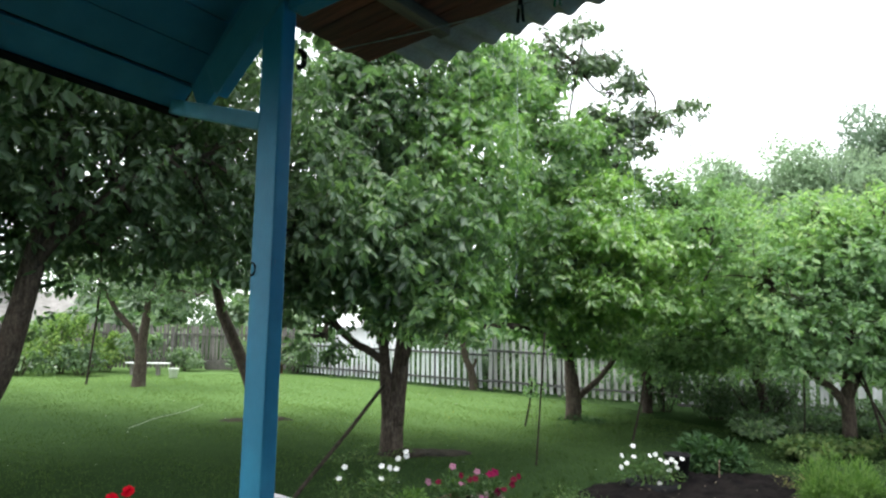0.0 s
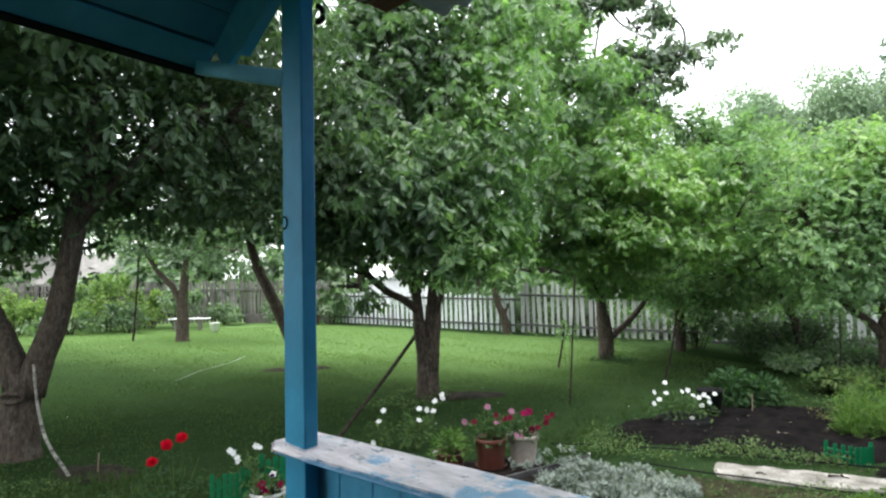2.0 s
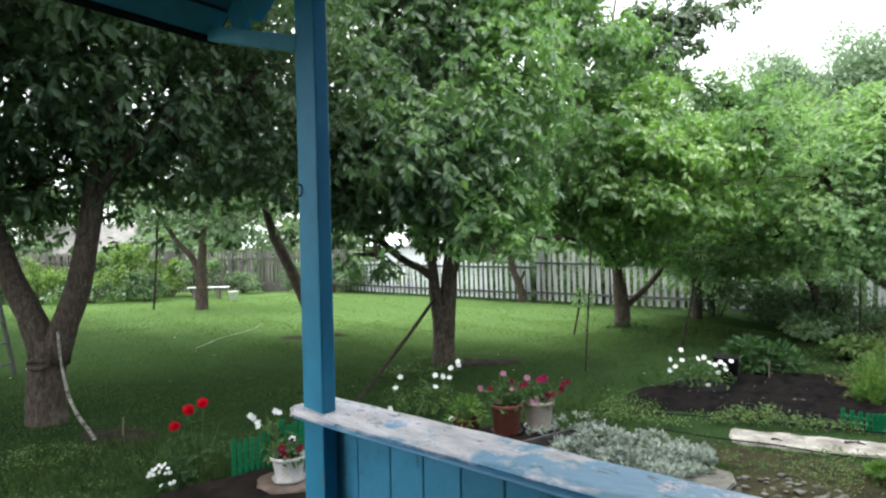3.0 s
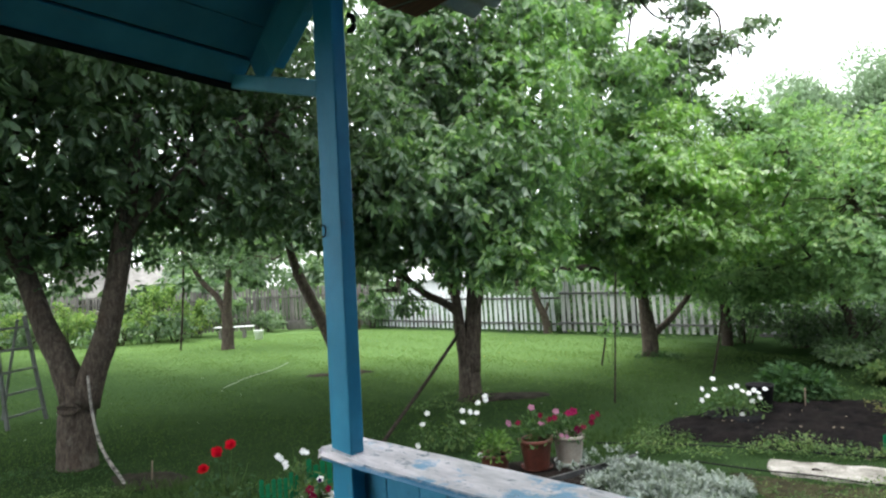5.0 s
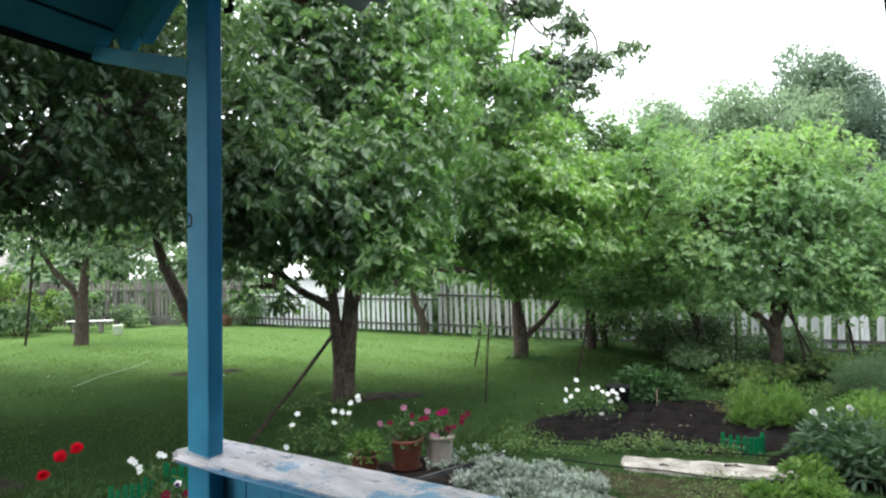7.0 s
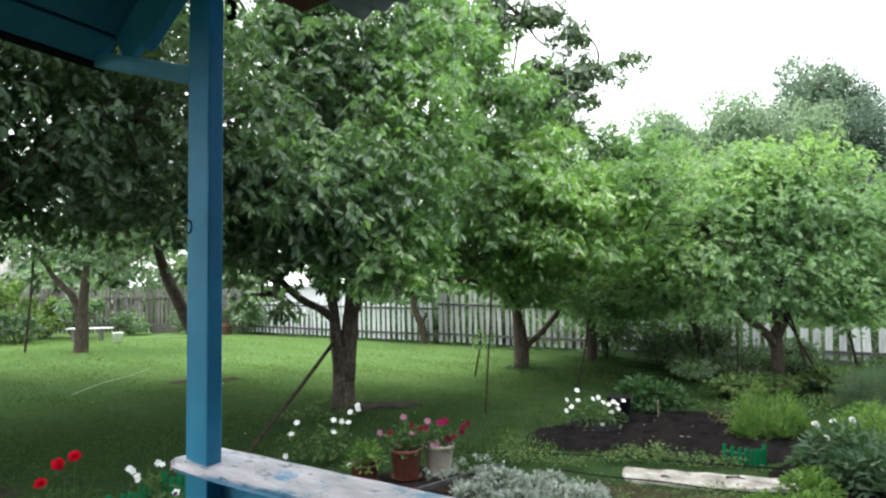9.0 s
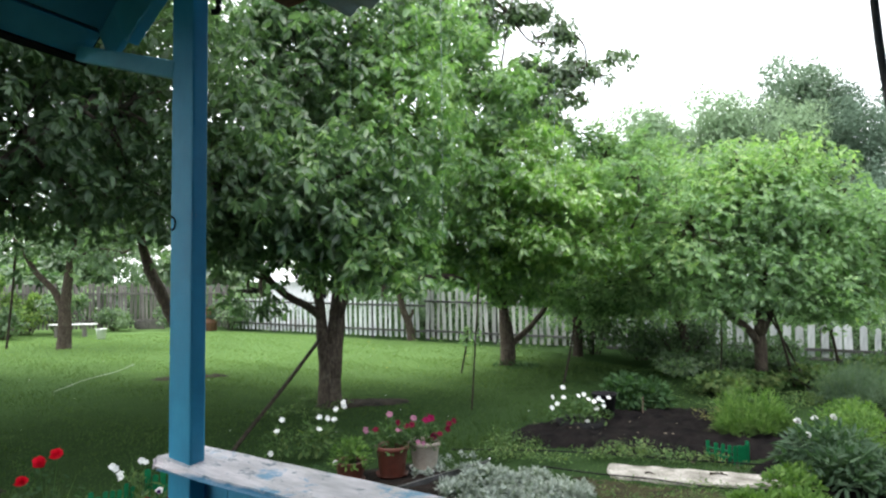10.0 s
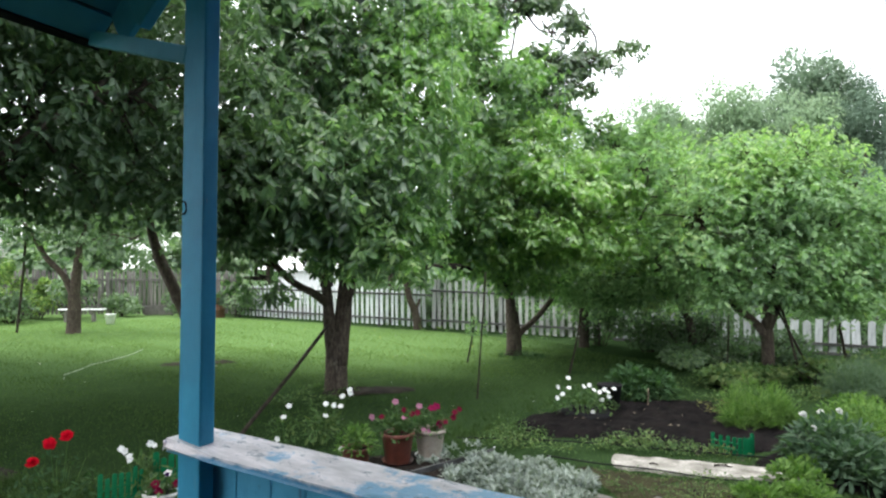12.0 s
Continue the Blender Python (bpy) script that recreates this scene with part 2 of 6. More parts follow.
light_leaf = leafy("young_leaf", [(0.0, (0.105, 0.182, 0.100)), (0.45, (0.190, 0.305, 0.155)), (0.85, (0.270, 0.400, 0.200)), (1.0, (0.39, 0.49, 0.24))], 0.48, 0.5, gloss=0.4, wet=0.12)
# Darker and less translucent than pear_leaf, for the top sprays.
shade_leaf = leafy("dark_spray_leaf", [(0.0, (0.075, 0.12, 0.070)), (0.6, (0.125, 0.19, 0.11)), (1.0, (0.19, 0.27, 0.145))], 0.35, 0.36, wet=0.8)
# Brighter copy of the pear leaf: sheen and daylight lifted into its base colour.
gloss_leaf = leafy("wet_sheen_pear_leaf", [(0.0, (0.12, 0.22, 0.075)), (0.5, (0.21, 0.35, 0.115)), (1.0, (0.34, 0.48, 0.19))], 0.2, 0.5, gloss=0.8, wet=1.0)
# Lighter and yellower than light_leaf, for the upper lumps of cherry and plum.
tip_leaf = leafy("light_tip_leaf", [(0.0, (0.125, 0.215, 0.10)), (0.5, (0.22, 0.345, 0.15)), (1.0, (0.36, 0.48, 0.21))], 0.5, 0.5, wet=0.1)
# Distance haze is mixed into these far leaf colours, so they are pale.
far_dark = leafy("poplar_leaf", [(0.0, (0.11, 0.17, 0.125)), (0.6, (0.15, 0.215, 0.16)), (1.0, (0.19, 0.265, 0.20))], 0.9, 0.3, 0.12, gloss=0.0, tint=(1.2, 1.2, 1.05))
far_haze_mid = leafy("hazy_willow_leaf", [(0.0, (0.165, 0.24, 0.165)), (0.6, (0.215, 0.30, 0.21)), (1.0, (0.27, 0.36, 0.26))], 0.9, 0.3, 0.12, gloss=0.0, tint=(1.2, 1.2, 1.05))
far_haze_leaf = leafy("hazed_willow_leaf", [(0.0, (0.24, 0.345, 0.215)), (0.6, (0.30, 0.41, 0.265)), (1.0, (0.36, 0.47, 0.315))], 0.9, 0.35, 0.12, gloss=0.0, tint=(1.2, 1.2, 1.05))
shrub_leaf = leafy("shrub_leaf", [(0.0, (0.063, 0.120, 0.062)), (0.5, (0.121, 0.200, 0.098)), (1.0, (0.210, 0.310, 0.150))], 0.45, 0.4, wet=0.3)
berry_leaf = leafy("raspberry_leaf", [(0.0, (0.07, 0.125, 0.045)), (0.5, (0.145, 0.235, 0.075)), (1.0, (0.27, 0.35, 0.115))], 0.65, 0.42, 0.8, gloss=0.15)
currant_leaf = leafy("currant_leaf", [(0.0, (0.036, 0.066, 0.036)), (0.5, (0.062, 0.108, 0.056)), (1.0, (0.10, 0.155, 0.082))], 0.6, 0.4, gloss=0.2)
weed_leaf = leafy("weed_leaf", [(0.0, (0.042, 0.080, 0.032)), (0.5, (0.085, 0.148, 0.052)), (1.0, (0.17, 0.215, 0.085))], 0.65, 0.35, 1.5, gloss=0.15)
peony_leaf = leafy("peony_leaf", [(0.0, (0.024, 0.055, 0.024)), (0.5, (0.042, 0.088, 0.038)), (1.0, (0.07, 0.13, 0.055))], 0.6, 0.38, gloss=0.12)
pale_peony_leaf = leafy("pale_peony_leaf", [(0.0, (0.030, 0.062, 0.035)), (0.5, (0.052, 0.096, 0.054)), (1.0, (0.09, 0.145, 0.08))], 0.55, 0.38, gloss=0.25)
dill_leaf = leafy("feathery_leaf", [(0.0, (0.05, 0.105, 0.026)), (0.5, (0.095, 0.175, 0.044)), (1.0, (0.16, 0.25, 0.07))], 0.65, 0.4, gloss=0.15)
straw_leaf = leafy("straw_weed_leaf", [(0.0, (0.07, 0.085, 0.035)), (0.5, (0.13, 0.14, 0.06)), (1.0, (0.24, 0.20, 0.10))], 0.7, 0.35, 1.5, gloss=0.1)
fern_leaf = leafy("fern_leaf", [(0.0, (0.055, 0.09, 0.06)), (0.5, (0.085, 0.13, 0.088)), (1.0, (0.125, 0.175, 0.12))], 0.8, 0.4, 1.5, gloss=0.05)
stem_leaf = leafy("petunia_leaf", [(0.0, (0.030, 0.065, 0.026)), (0.5, (0.060, 0.115, 0.042)), (1.0, (0.11, 0.17, 0.065))], 0.6, 0.4, 1.5, gloss=0.2)
silver_leaf = leafy("silver_leaf", [(0.0, (0.12, 0.145, 0.13)), (0.5, (0.21, 0.245, 0.225)), (1.0, (0.36, 0.40, 0.375))], 0.75, 0.2, 3.0, gloss=0.2)
white_petal = leafy("white_petal", [(0.0, (0.62, 0.64, 0.63)), (1.0, (0.80, 0.81, 0.79))], 0.6, 0.25, gloss=0.1, tint=(1.05, 1.0, 1.0))
pink_petal = leafy("pink_petal", [(0.0, (0.22, 0.08, 0.13)), (1.0, (0.34, 0.17, 0.24))], 0.6, 0.25, gloss=0.05, tint=(1.05, 1.0, 1.0))
magenta_petal = leafy("magenta_petal", [(0.0, (0.10, 0.002, 0.022)), (1.0, (0.20, 0.005, 0.055))], 0.6, 0.25, gloss=0.05, tint=(1.05, 1.0, 1.0))
yellow_petal = leafy("yellow_petal", [(0.0, (0.50, 0.42, 0.04)), (1.0, (0.62, 0.55, 0.08))], 0.6, 0.3, gloss=0.05, tint=(1.05, 1.0, 1.0))
wine_petal = leafy("wine_petal", [(0.0, (0.06, 0.002, 0.010)), (1.0, (0.15, 0.006, 0.03))], 0.6, 0.2, gloss=0.05, tint=(1.05, 1.0, 1.0))
pansy_petal = leafy("pansy_petal", [(0.0, (0.012, 0.004, 0.02)), (1.0, (0.04, 0.012, 0.07))], 0.6, 0.2, gloss=0.05, tint=(1.05, 1.0, 1.0))
red_petal = leafy("red_petal", [(0.0, (0.62, 0.006, 0.028)), (1.0, (0.80, 0.014, 0.05))], 0.55, 0.5, gloss=0.05, tint=(1.05, 1.0, 1.0))


def daylight_mask(n, l):
    """One where daylight is painted on the far lawn, nought in painted shade near the house and beyond the fence."""
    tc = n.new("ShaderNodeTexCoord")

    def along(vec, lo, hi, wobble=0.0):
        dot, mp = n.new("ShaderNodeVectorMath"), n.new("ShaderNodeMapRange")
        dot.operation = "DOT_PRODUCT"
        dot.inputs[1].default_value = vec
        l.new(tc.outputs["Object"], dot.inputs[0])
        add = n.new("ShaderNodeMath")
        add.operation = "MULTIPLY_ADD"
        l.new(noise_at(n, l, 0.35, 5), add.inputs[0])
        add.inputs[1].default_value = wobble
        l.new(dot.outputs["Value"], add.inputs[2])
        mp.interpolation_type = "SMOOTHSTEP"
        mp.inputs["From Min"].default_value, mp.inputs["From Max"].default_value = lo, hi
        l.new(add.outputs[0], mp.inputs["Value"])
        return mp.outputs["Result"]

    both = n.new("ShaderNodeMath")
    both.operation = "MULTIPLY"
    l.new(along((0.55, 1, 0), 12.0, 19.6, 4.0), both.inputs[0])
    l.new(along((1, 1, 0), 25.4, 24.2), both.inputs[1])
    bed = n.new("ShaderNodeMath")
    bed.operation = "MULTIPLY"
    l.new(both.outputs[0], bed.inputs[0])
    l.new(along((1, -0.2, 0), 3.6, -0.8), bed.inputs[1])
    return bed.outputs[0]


# Dark tones paint the shade of trees and house, bright ones open daylight.
SHADED_LAWN = [(0.0, (0.017, 0.034, 0.013)), (0.6, (0.026, 0.048, 0.018)), (1.0, (0.038, 0.063, 0.026))]
SHADED_BLADE = [(0.0, (0.034, 0.066, 0.022)), (0.6, (0.052, 0.093, 0.033)), (1.0, (0.080, 0.124, 0.050))]
DAYLIT_BLADE = [(0.0, (0.125, 0.215, 0.068)), (0.6, (0.155, 0.25, 0.087)), (1.0, (0.205, 0.30, 0.115))]
DAYLIT_LAWN = [(0.0, (0.085, 0.152, 0.05)), (0.6, (0.108, 0.182, 0.062)), (1.0, (0.138, 0.215, 0.078))]


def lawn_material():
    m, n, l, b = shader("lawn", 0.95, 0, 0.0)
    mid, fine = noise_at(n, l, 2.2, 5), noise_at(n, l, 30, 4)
    col = blend(n, l, daylight_mask(n, l), ramp(n, l, mid, SHADED_LAWN), ramp(n, l, mid, DAYLIT_LAWN))
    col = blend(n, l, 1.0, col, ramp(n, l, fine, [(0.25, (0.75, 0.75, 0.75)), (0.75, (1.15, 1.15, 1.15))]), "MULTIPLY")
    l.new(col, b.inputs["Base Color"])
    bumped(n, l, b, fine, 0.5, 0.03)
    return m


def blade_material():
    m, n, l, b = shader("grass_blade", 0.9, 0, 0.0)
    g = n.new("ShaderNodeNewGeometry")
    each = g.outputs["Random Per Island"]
    col = blend(n, l, daylight_mask(n, l), ramp(n, l, each, SHADED_BLADE), ramp(n, l, each, DAYLIT_BLADE))
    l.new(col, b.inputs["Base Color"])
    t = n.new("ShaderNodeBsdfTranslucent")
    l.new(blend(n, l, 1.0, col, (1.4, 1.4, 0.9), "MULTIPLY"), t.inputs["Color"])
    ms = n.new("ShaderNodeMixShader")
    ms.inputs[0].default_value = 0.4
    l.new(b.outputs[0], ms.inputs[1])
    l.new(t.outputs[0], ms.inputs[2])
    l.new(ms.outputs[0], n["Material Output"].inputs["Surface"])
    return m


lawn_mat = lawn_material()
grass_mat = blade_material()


# ---- mesh helpers ----
rng = np.random.default_rng(7)
S = 2 ** 0.5


def smooth(me, on=True):
    me.polygons.foreach_set("use_smooth", np.full(len(me.polygons), on))
    return me


def mesh_of(name, verts, faces, material, soft=False):
    """faces: array of equal-sided polygons, or a list."""
    me = bpy.data.meshes.new(name)
    if isinstance(faces, np.ndarray):
        verts = np.asarray(verts, np.float32)
        k = faces.shape[1]
        me.vertices.add(len(verts))
        me.vertices.foreach_set("co", verts.ravel())
        me.loops.add(faces.size)
        me.loops.foreach_set("vertex_index", faces.ravel().astype(np.int32))
        me.polygons.add(len(faces))
        me.polygons.foreach_set("loop_start", np.arange(0, faces.size, k, dtype=np.int32))
        me.update(calc_edges=True)
    else:
        me.from_pydata(verts, [], faces)
    me.materials.append(material)
    return smooth(me, soft)


def bm_mesh(name, bm, material, soft=False):
    me = bpy.data.meshes.new(name)
    bm.normal_update()
    bm.to_mesh(me)
    bm.free()
    me.materials.append(material)
    return smooth(me, soft)


def part(name, data, material=None, parent=None, label=""):
    """One mesh object under a thing or a part; data is a bmesh or a mesh."""
    if isinstance(data, bmesh.types.BMesh):
        data = bm_mesh(name, data, material)
    ob = new(name, data)
    ob.parent = parent
    return tagged(ob, label)


def thing(name, label, category, at=(0, 0, 0), turn=0.0, group="", kind=""):
    ob = new(name)
    ob.empty_display_size = 0.1
    ob.matrix_world = pose(*at, 0, 0, turn)
    return tagged(ob, label, category, group, kind)


def box(bm, x0, y0, z0, x1, y1, z1, bevel=0.0, m=None):
    r = bmesh.ops.create_cube(bm, size=1)
    vs = r["verts"]
    for v in vs:
        v.co = Vector(((x0 + x1) / 2 + v.co.x * (x1 - x0), (y0 + y1) / 2 + v.co.y * (y1 - y0), (z0 + z1) / 2 + v.co.z * (z1 - z0)))
    if bevel:
        es = list({e for v in vs for e in v.link_edges})
        g = bmesh.ops.bevel(bm, geom=es, offset=bevel, segments=2, affect="EDGES", profile=0.5)
        vs = list({v for v in g["verts"]} | {v for v in vs if v.is_valid})
    if m is not None:
        for v in vs:
            v.co = m @ v.co
    return bm


def boxed(*args, **kw):
    return box(bmesh.new(), *args, **kw)


def tube_arrays(points, radii, sides=8, rough=0.0):
    """Rings along a bent line; returns vertices and quads."""
    P = np.asarray(points, float)
    R = np.asarray(radii, float)
    T = np.gradient(P, axis=0)
    T /= np.linalg.norm(T, axis=1)[:, None] + 1e-9
    ref = np.array([0.0, 0.0, 1.0]) if abs(T[0][2]) < 0.9 else np.array([1.0, 0.0, 0.0])
    vs = []
    a = np.linspace(0, 2 * np.pi, sides, endpoint=False)
    for p, t, r in zip(P, T, R):
        x = np.cross(t, ref)
        x /= np.linalg.norm(x) + 1e-9
        y = np.cross(t, x)
        rr = r * (1 + rough * rng.uniform(-1, 1, sides))
        vs.append(p + rr[:, None] * (np.cos(a)[:, None] * x + np.sin(a)[:, None] * y))
    n = len(P)
    i, j = np.meshgrid(np.arange(n - 1), np.arange(sides), indexing="ij")
    i, j = i.ravel(), j.ravel()
    k = (j + 1) % sides
    f = np.stack([i * sides + j, i * sides + k, (i + 1) * sides + k, (i + 1) * sides + j], 1)
    return np.concatenate(vs), f


def curve_points(ctrl, n):
    """A smooth line through control points."""
    C = np.asarray(ctrl, float)
    C = np.vstack([2 * C[0] - C[1], C, 2 * C[-1] - C[-2]])
    out = []
    segs = len(C) - 3
    for s in np.linspace(0, segs - 1e-6, n):
        i, t = int(s), s - int(s)
        p0, p1, p2, p3 = C[i:i + 4]
        out.append(0.5 * (2 * p1 + (p2 - p0) * t + (2 * p0 - 5 * p1 + 4 * p2 - p3) * t ** 2 + (3 * p1 - p0 - 3 * p2 + p3) * t ** 3))
    return np.array(out)


def joined(pieces):
    vs, fs, o = [], [], 0
    for v, f in pieces:
        vs.append(v)
        fs.append(f + o)
        o += len(v)
    return np.concatenate(vs), np.concatenate(fs)


def bent_tube(ctrl, r0, r1, n=10, sides=8, rough=0.0):
    P = curve_points(ctrl, n)
    return tube_arrays(P, np.linspace(r0, r1, n), sides, rough)


def capped_tube(name, ctrl, r0, r1, material, n=10, sides=8, rough=0.0):
    v, f = bent_tube(ctrl, r0, r1, n, sides, rough)
    faces = [tuple(int(a) for a in q) for q in f]
    faces += [tuple(range(sides))[::-1], tuple(range(len(v) - sides, len(v)))]
    return mesh_of(name, [tuple(p) for p in v], faces, material, True)


def unit(a):
    return a / (np.linalg.norm(a, axis=1)[:, None] + 1e-9)


def leaf_arrays(at, axis, up, length, width, fold=0.18, droop=0.15, fine=True):
    """Oval, folded, arching leaves with a pointed tip: six triangles each, or two for those far off."""
    n = len(at)
    axis = unit(axis)
    side = unit(np.cross(axis, up))
    nrm = np.cross(side, axis)
    L, W = np.broadcast_to(length, n)[:, None], np.broadcast_to(width, n)[:, None]

    def spot(along, across, sink):
        return at + axis * L * along + side * W * across - nrm * (W * sink + L * droop * along ** 2)

    if not fine:
        v = np.stack([at, spot(0.45, -0.5, 0), spot(0.45, 0.5, 0), spot(1, 0, 0)], 1).reshape(-1, 3)
        f = (np.arange(n)[:, None, None] * 4 + np.array([[0, 3, 1], [0, 2, 3]])[None]).reshape(-1, 3)
        return v, f
    v = np.stack([at, spot(0.27, -0.43, 0), spot(0.27, 0.43, 0), spot(0.68, -0.4, 0), spot(0.68, 0.4, 0), spot(0.48, 0, fold), spot(1, 0, 0)], 1).reshape(-1, 3)
    f = np.array([[0, 5, 1], [0, 2, 5], [1, 5, 3], [5, 2, 4], [3, 5, 6], [5, 4, 6]])
    f = (np.arange(n)[:, None, None] * 7 + f[None]).reshape(-1, 3)
    return v, f


def lumps(p, scale, off):
    """Smooth bounded noise for many places at once."""
    q = p * scale + off
    return (np.sin(q[:, 0] * 1.7 + np.sin(q[:, 1] * 1.3)) + np.sin(q[:, 1] * 1.9 + np.sin(q[:, 2] * 1.6) + 1.0)
            + np.sin(q[:, 2] * 1.5 + np.sin(q[:, 0] * 1.1) + 2.0)) / 3


def clusters_in(blobs, density, gap, off, thin=99.0, hollows=()):
    """Centres and outward directions of leafy clusters over the lumps of a crown, with gaps."""
    ps, ds, low = [], [], []
    for x, y, z, rx, ry, rz in blobs:
        n = max(3, int(density * (rx * ry + ry * rz + rx * rz)))
        d = unit(rng.normal(size=(n, 3)))
        r = 0.97 - 0.6 * rng.random(n) ** 1.5
        core = r < 0.7
        r *= 1 + 0.24 * lumps(d * 3.4, 1.0, off + x)
        radii = np.array([max(q - 0.2, 0.55 * q) for q in (rx, ry, rz)])
        p = np.array([x, y, z]) + d * r[:, None] * radii
        # the inner shell is closed, the outer one stands out in clumps
        bar = gap + np.where(core, -0.3, 0.16) + 0.12 * np.maximum(0, p[:, 2] - thin) - 0.25 * rng.random(n) ** 2
        keep = 0.65 * lumps(p, 4.3, off) + 0.35 * lumps(p, 9.0, off + 2) > bar
        for hx, hy, hz, ha, hb, hc in hollows:
            keep &= ((p[:, 0] - hx) / ha) ** 2 + ((p[:, 1] - hy) / hb) ** 2 + ((p[:, 2] - hz) / hc) ** 2 > rng.uniform(0.6, 1.2, n)
        ps.append(p[keep])
        ds.append(d[keep])
        low.append(np.full(int(keep.sum()), z - rz - 0.04))
    return np.concatenate(ps), np.concatenate(ds), np.concatenate(low)


def crown_arrays(blobs, density, leaf, shoots=5, per=8, gap=-0.25, size=0.3, off=0.0, slim=0.5, hang=0.32, fine=True, thin=99.0, hollows=()):
    """Every cluster carries a few shoots, each ending in a parasol of leaves that arch outwards and hang."""
    c, d, low = clusters_in(blobs, density, gap, off, thin, hollows)
    ok = c[:, 2] > 0.4
    c, d, low = c[ok], d[ok], low[ok]
    C, D = np.repeat(c, shoots, 0), np.repeat(d, shoots, 0)
    n = len(C)
    big = np.repeat(rng.uniform(0.65, 1.25, len(c)), shoots)
    way = unit(D * np.array([0.7, 0.7, 0.4]) + rng.normal(size=(n, 3)) * np.array([0.75, 0.75, 0.42]))
    reach = size * big * rng.uniform(0.25, 1.1, n)
    crest = unit(np.array([0, 0, 1.0]) + D * 0.55 + rng.normal(size=(n, 3)) * 0.28)
    tip = C + way * reach[:, None] - np.array([0, 0, 1.0]) * (hang * 0.5 * reach)[:, None]
    T, A = np.repeat(tip, per, 0), np.repeat(crest, per, 0)
    m = len(T)
    turn = np.tile(np.arange(per) * (2 * math.pi / per), n) + np.repeat(rng.uniform(0, 6.3, n), per) + rng.normal(size=m) * 0.3
    e1 = unit(np.cross(A, np.array([0.31, 0.87, 0.12])))
    e2 = np.cross(A, e1)
    rad = e1 * np.cos(turn)[:, None] + e2 * np.sin(turn)[:, None]
    along = np.tile(np.linspace(0, 1, per), n)
    at = T + rad * (0.012 + 0.03 * rng.random(m))[:, None] - A * (leaf * 0.9 * along)[:, None]
    sink = hang * rng.uniform(0.5, 1.9, m) + 0.35 * along
    axis = unit(rad + A * (0.45 - 0.5 * along)[:, None] - np.array([0, 0, 1.0]) * sink[:, None] + rng.normal(size=(m, 3)) * 0.12)
    up = unit(A + rng.normal(size=(m, 3)) * 0.25)
    L = leaf * rng.uniform(0.6, 1.2, m) * (0.75 + 0.35 * along)
    hung = at[:, 2] + np.minimum(axis[:, 2], 0) * L > np.repeat(low, shoots * per) - 0.12 * rng.random(m)
    at, axis, up, L = at[hung], axis[hung], up[hung], L[hung]
    return leaf_arrays(at, axis, up, L, L * slim * rng.uniform(0.85, 1.15, len(L)), 0.24, 0.26, fine)


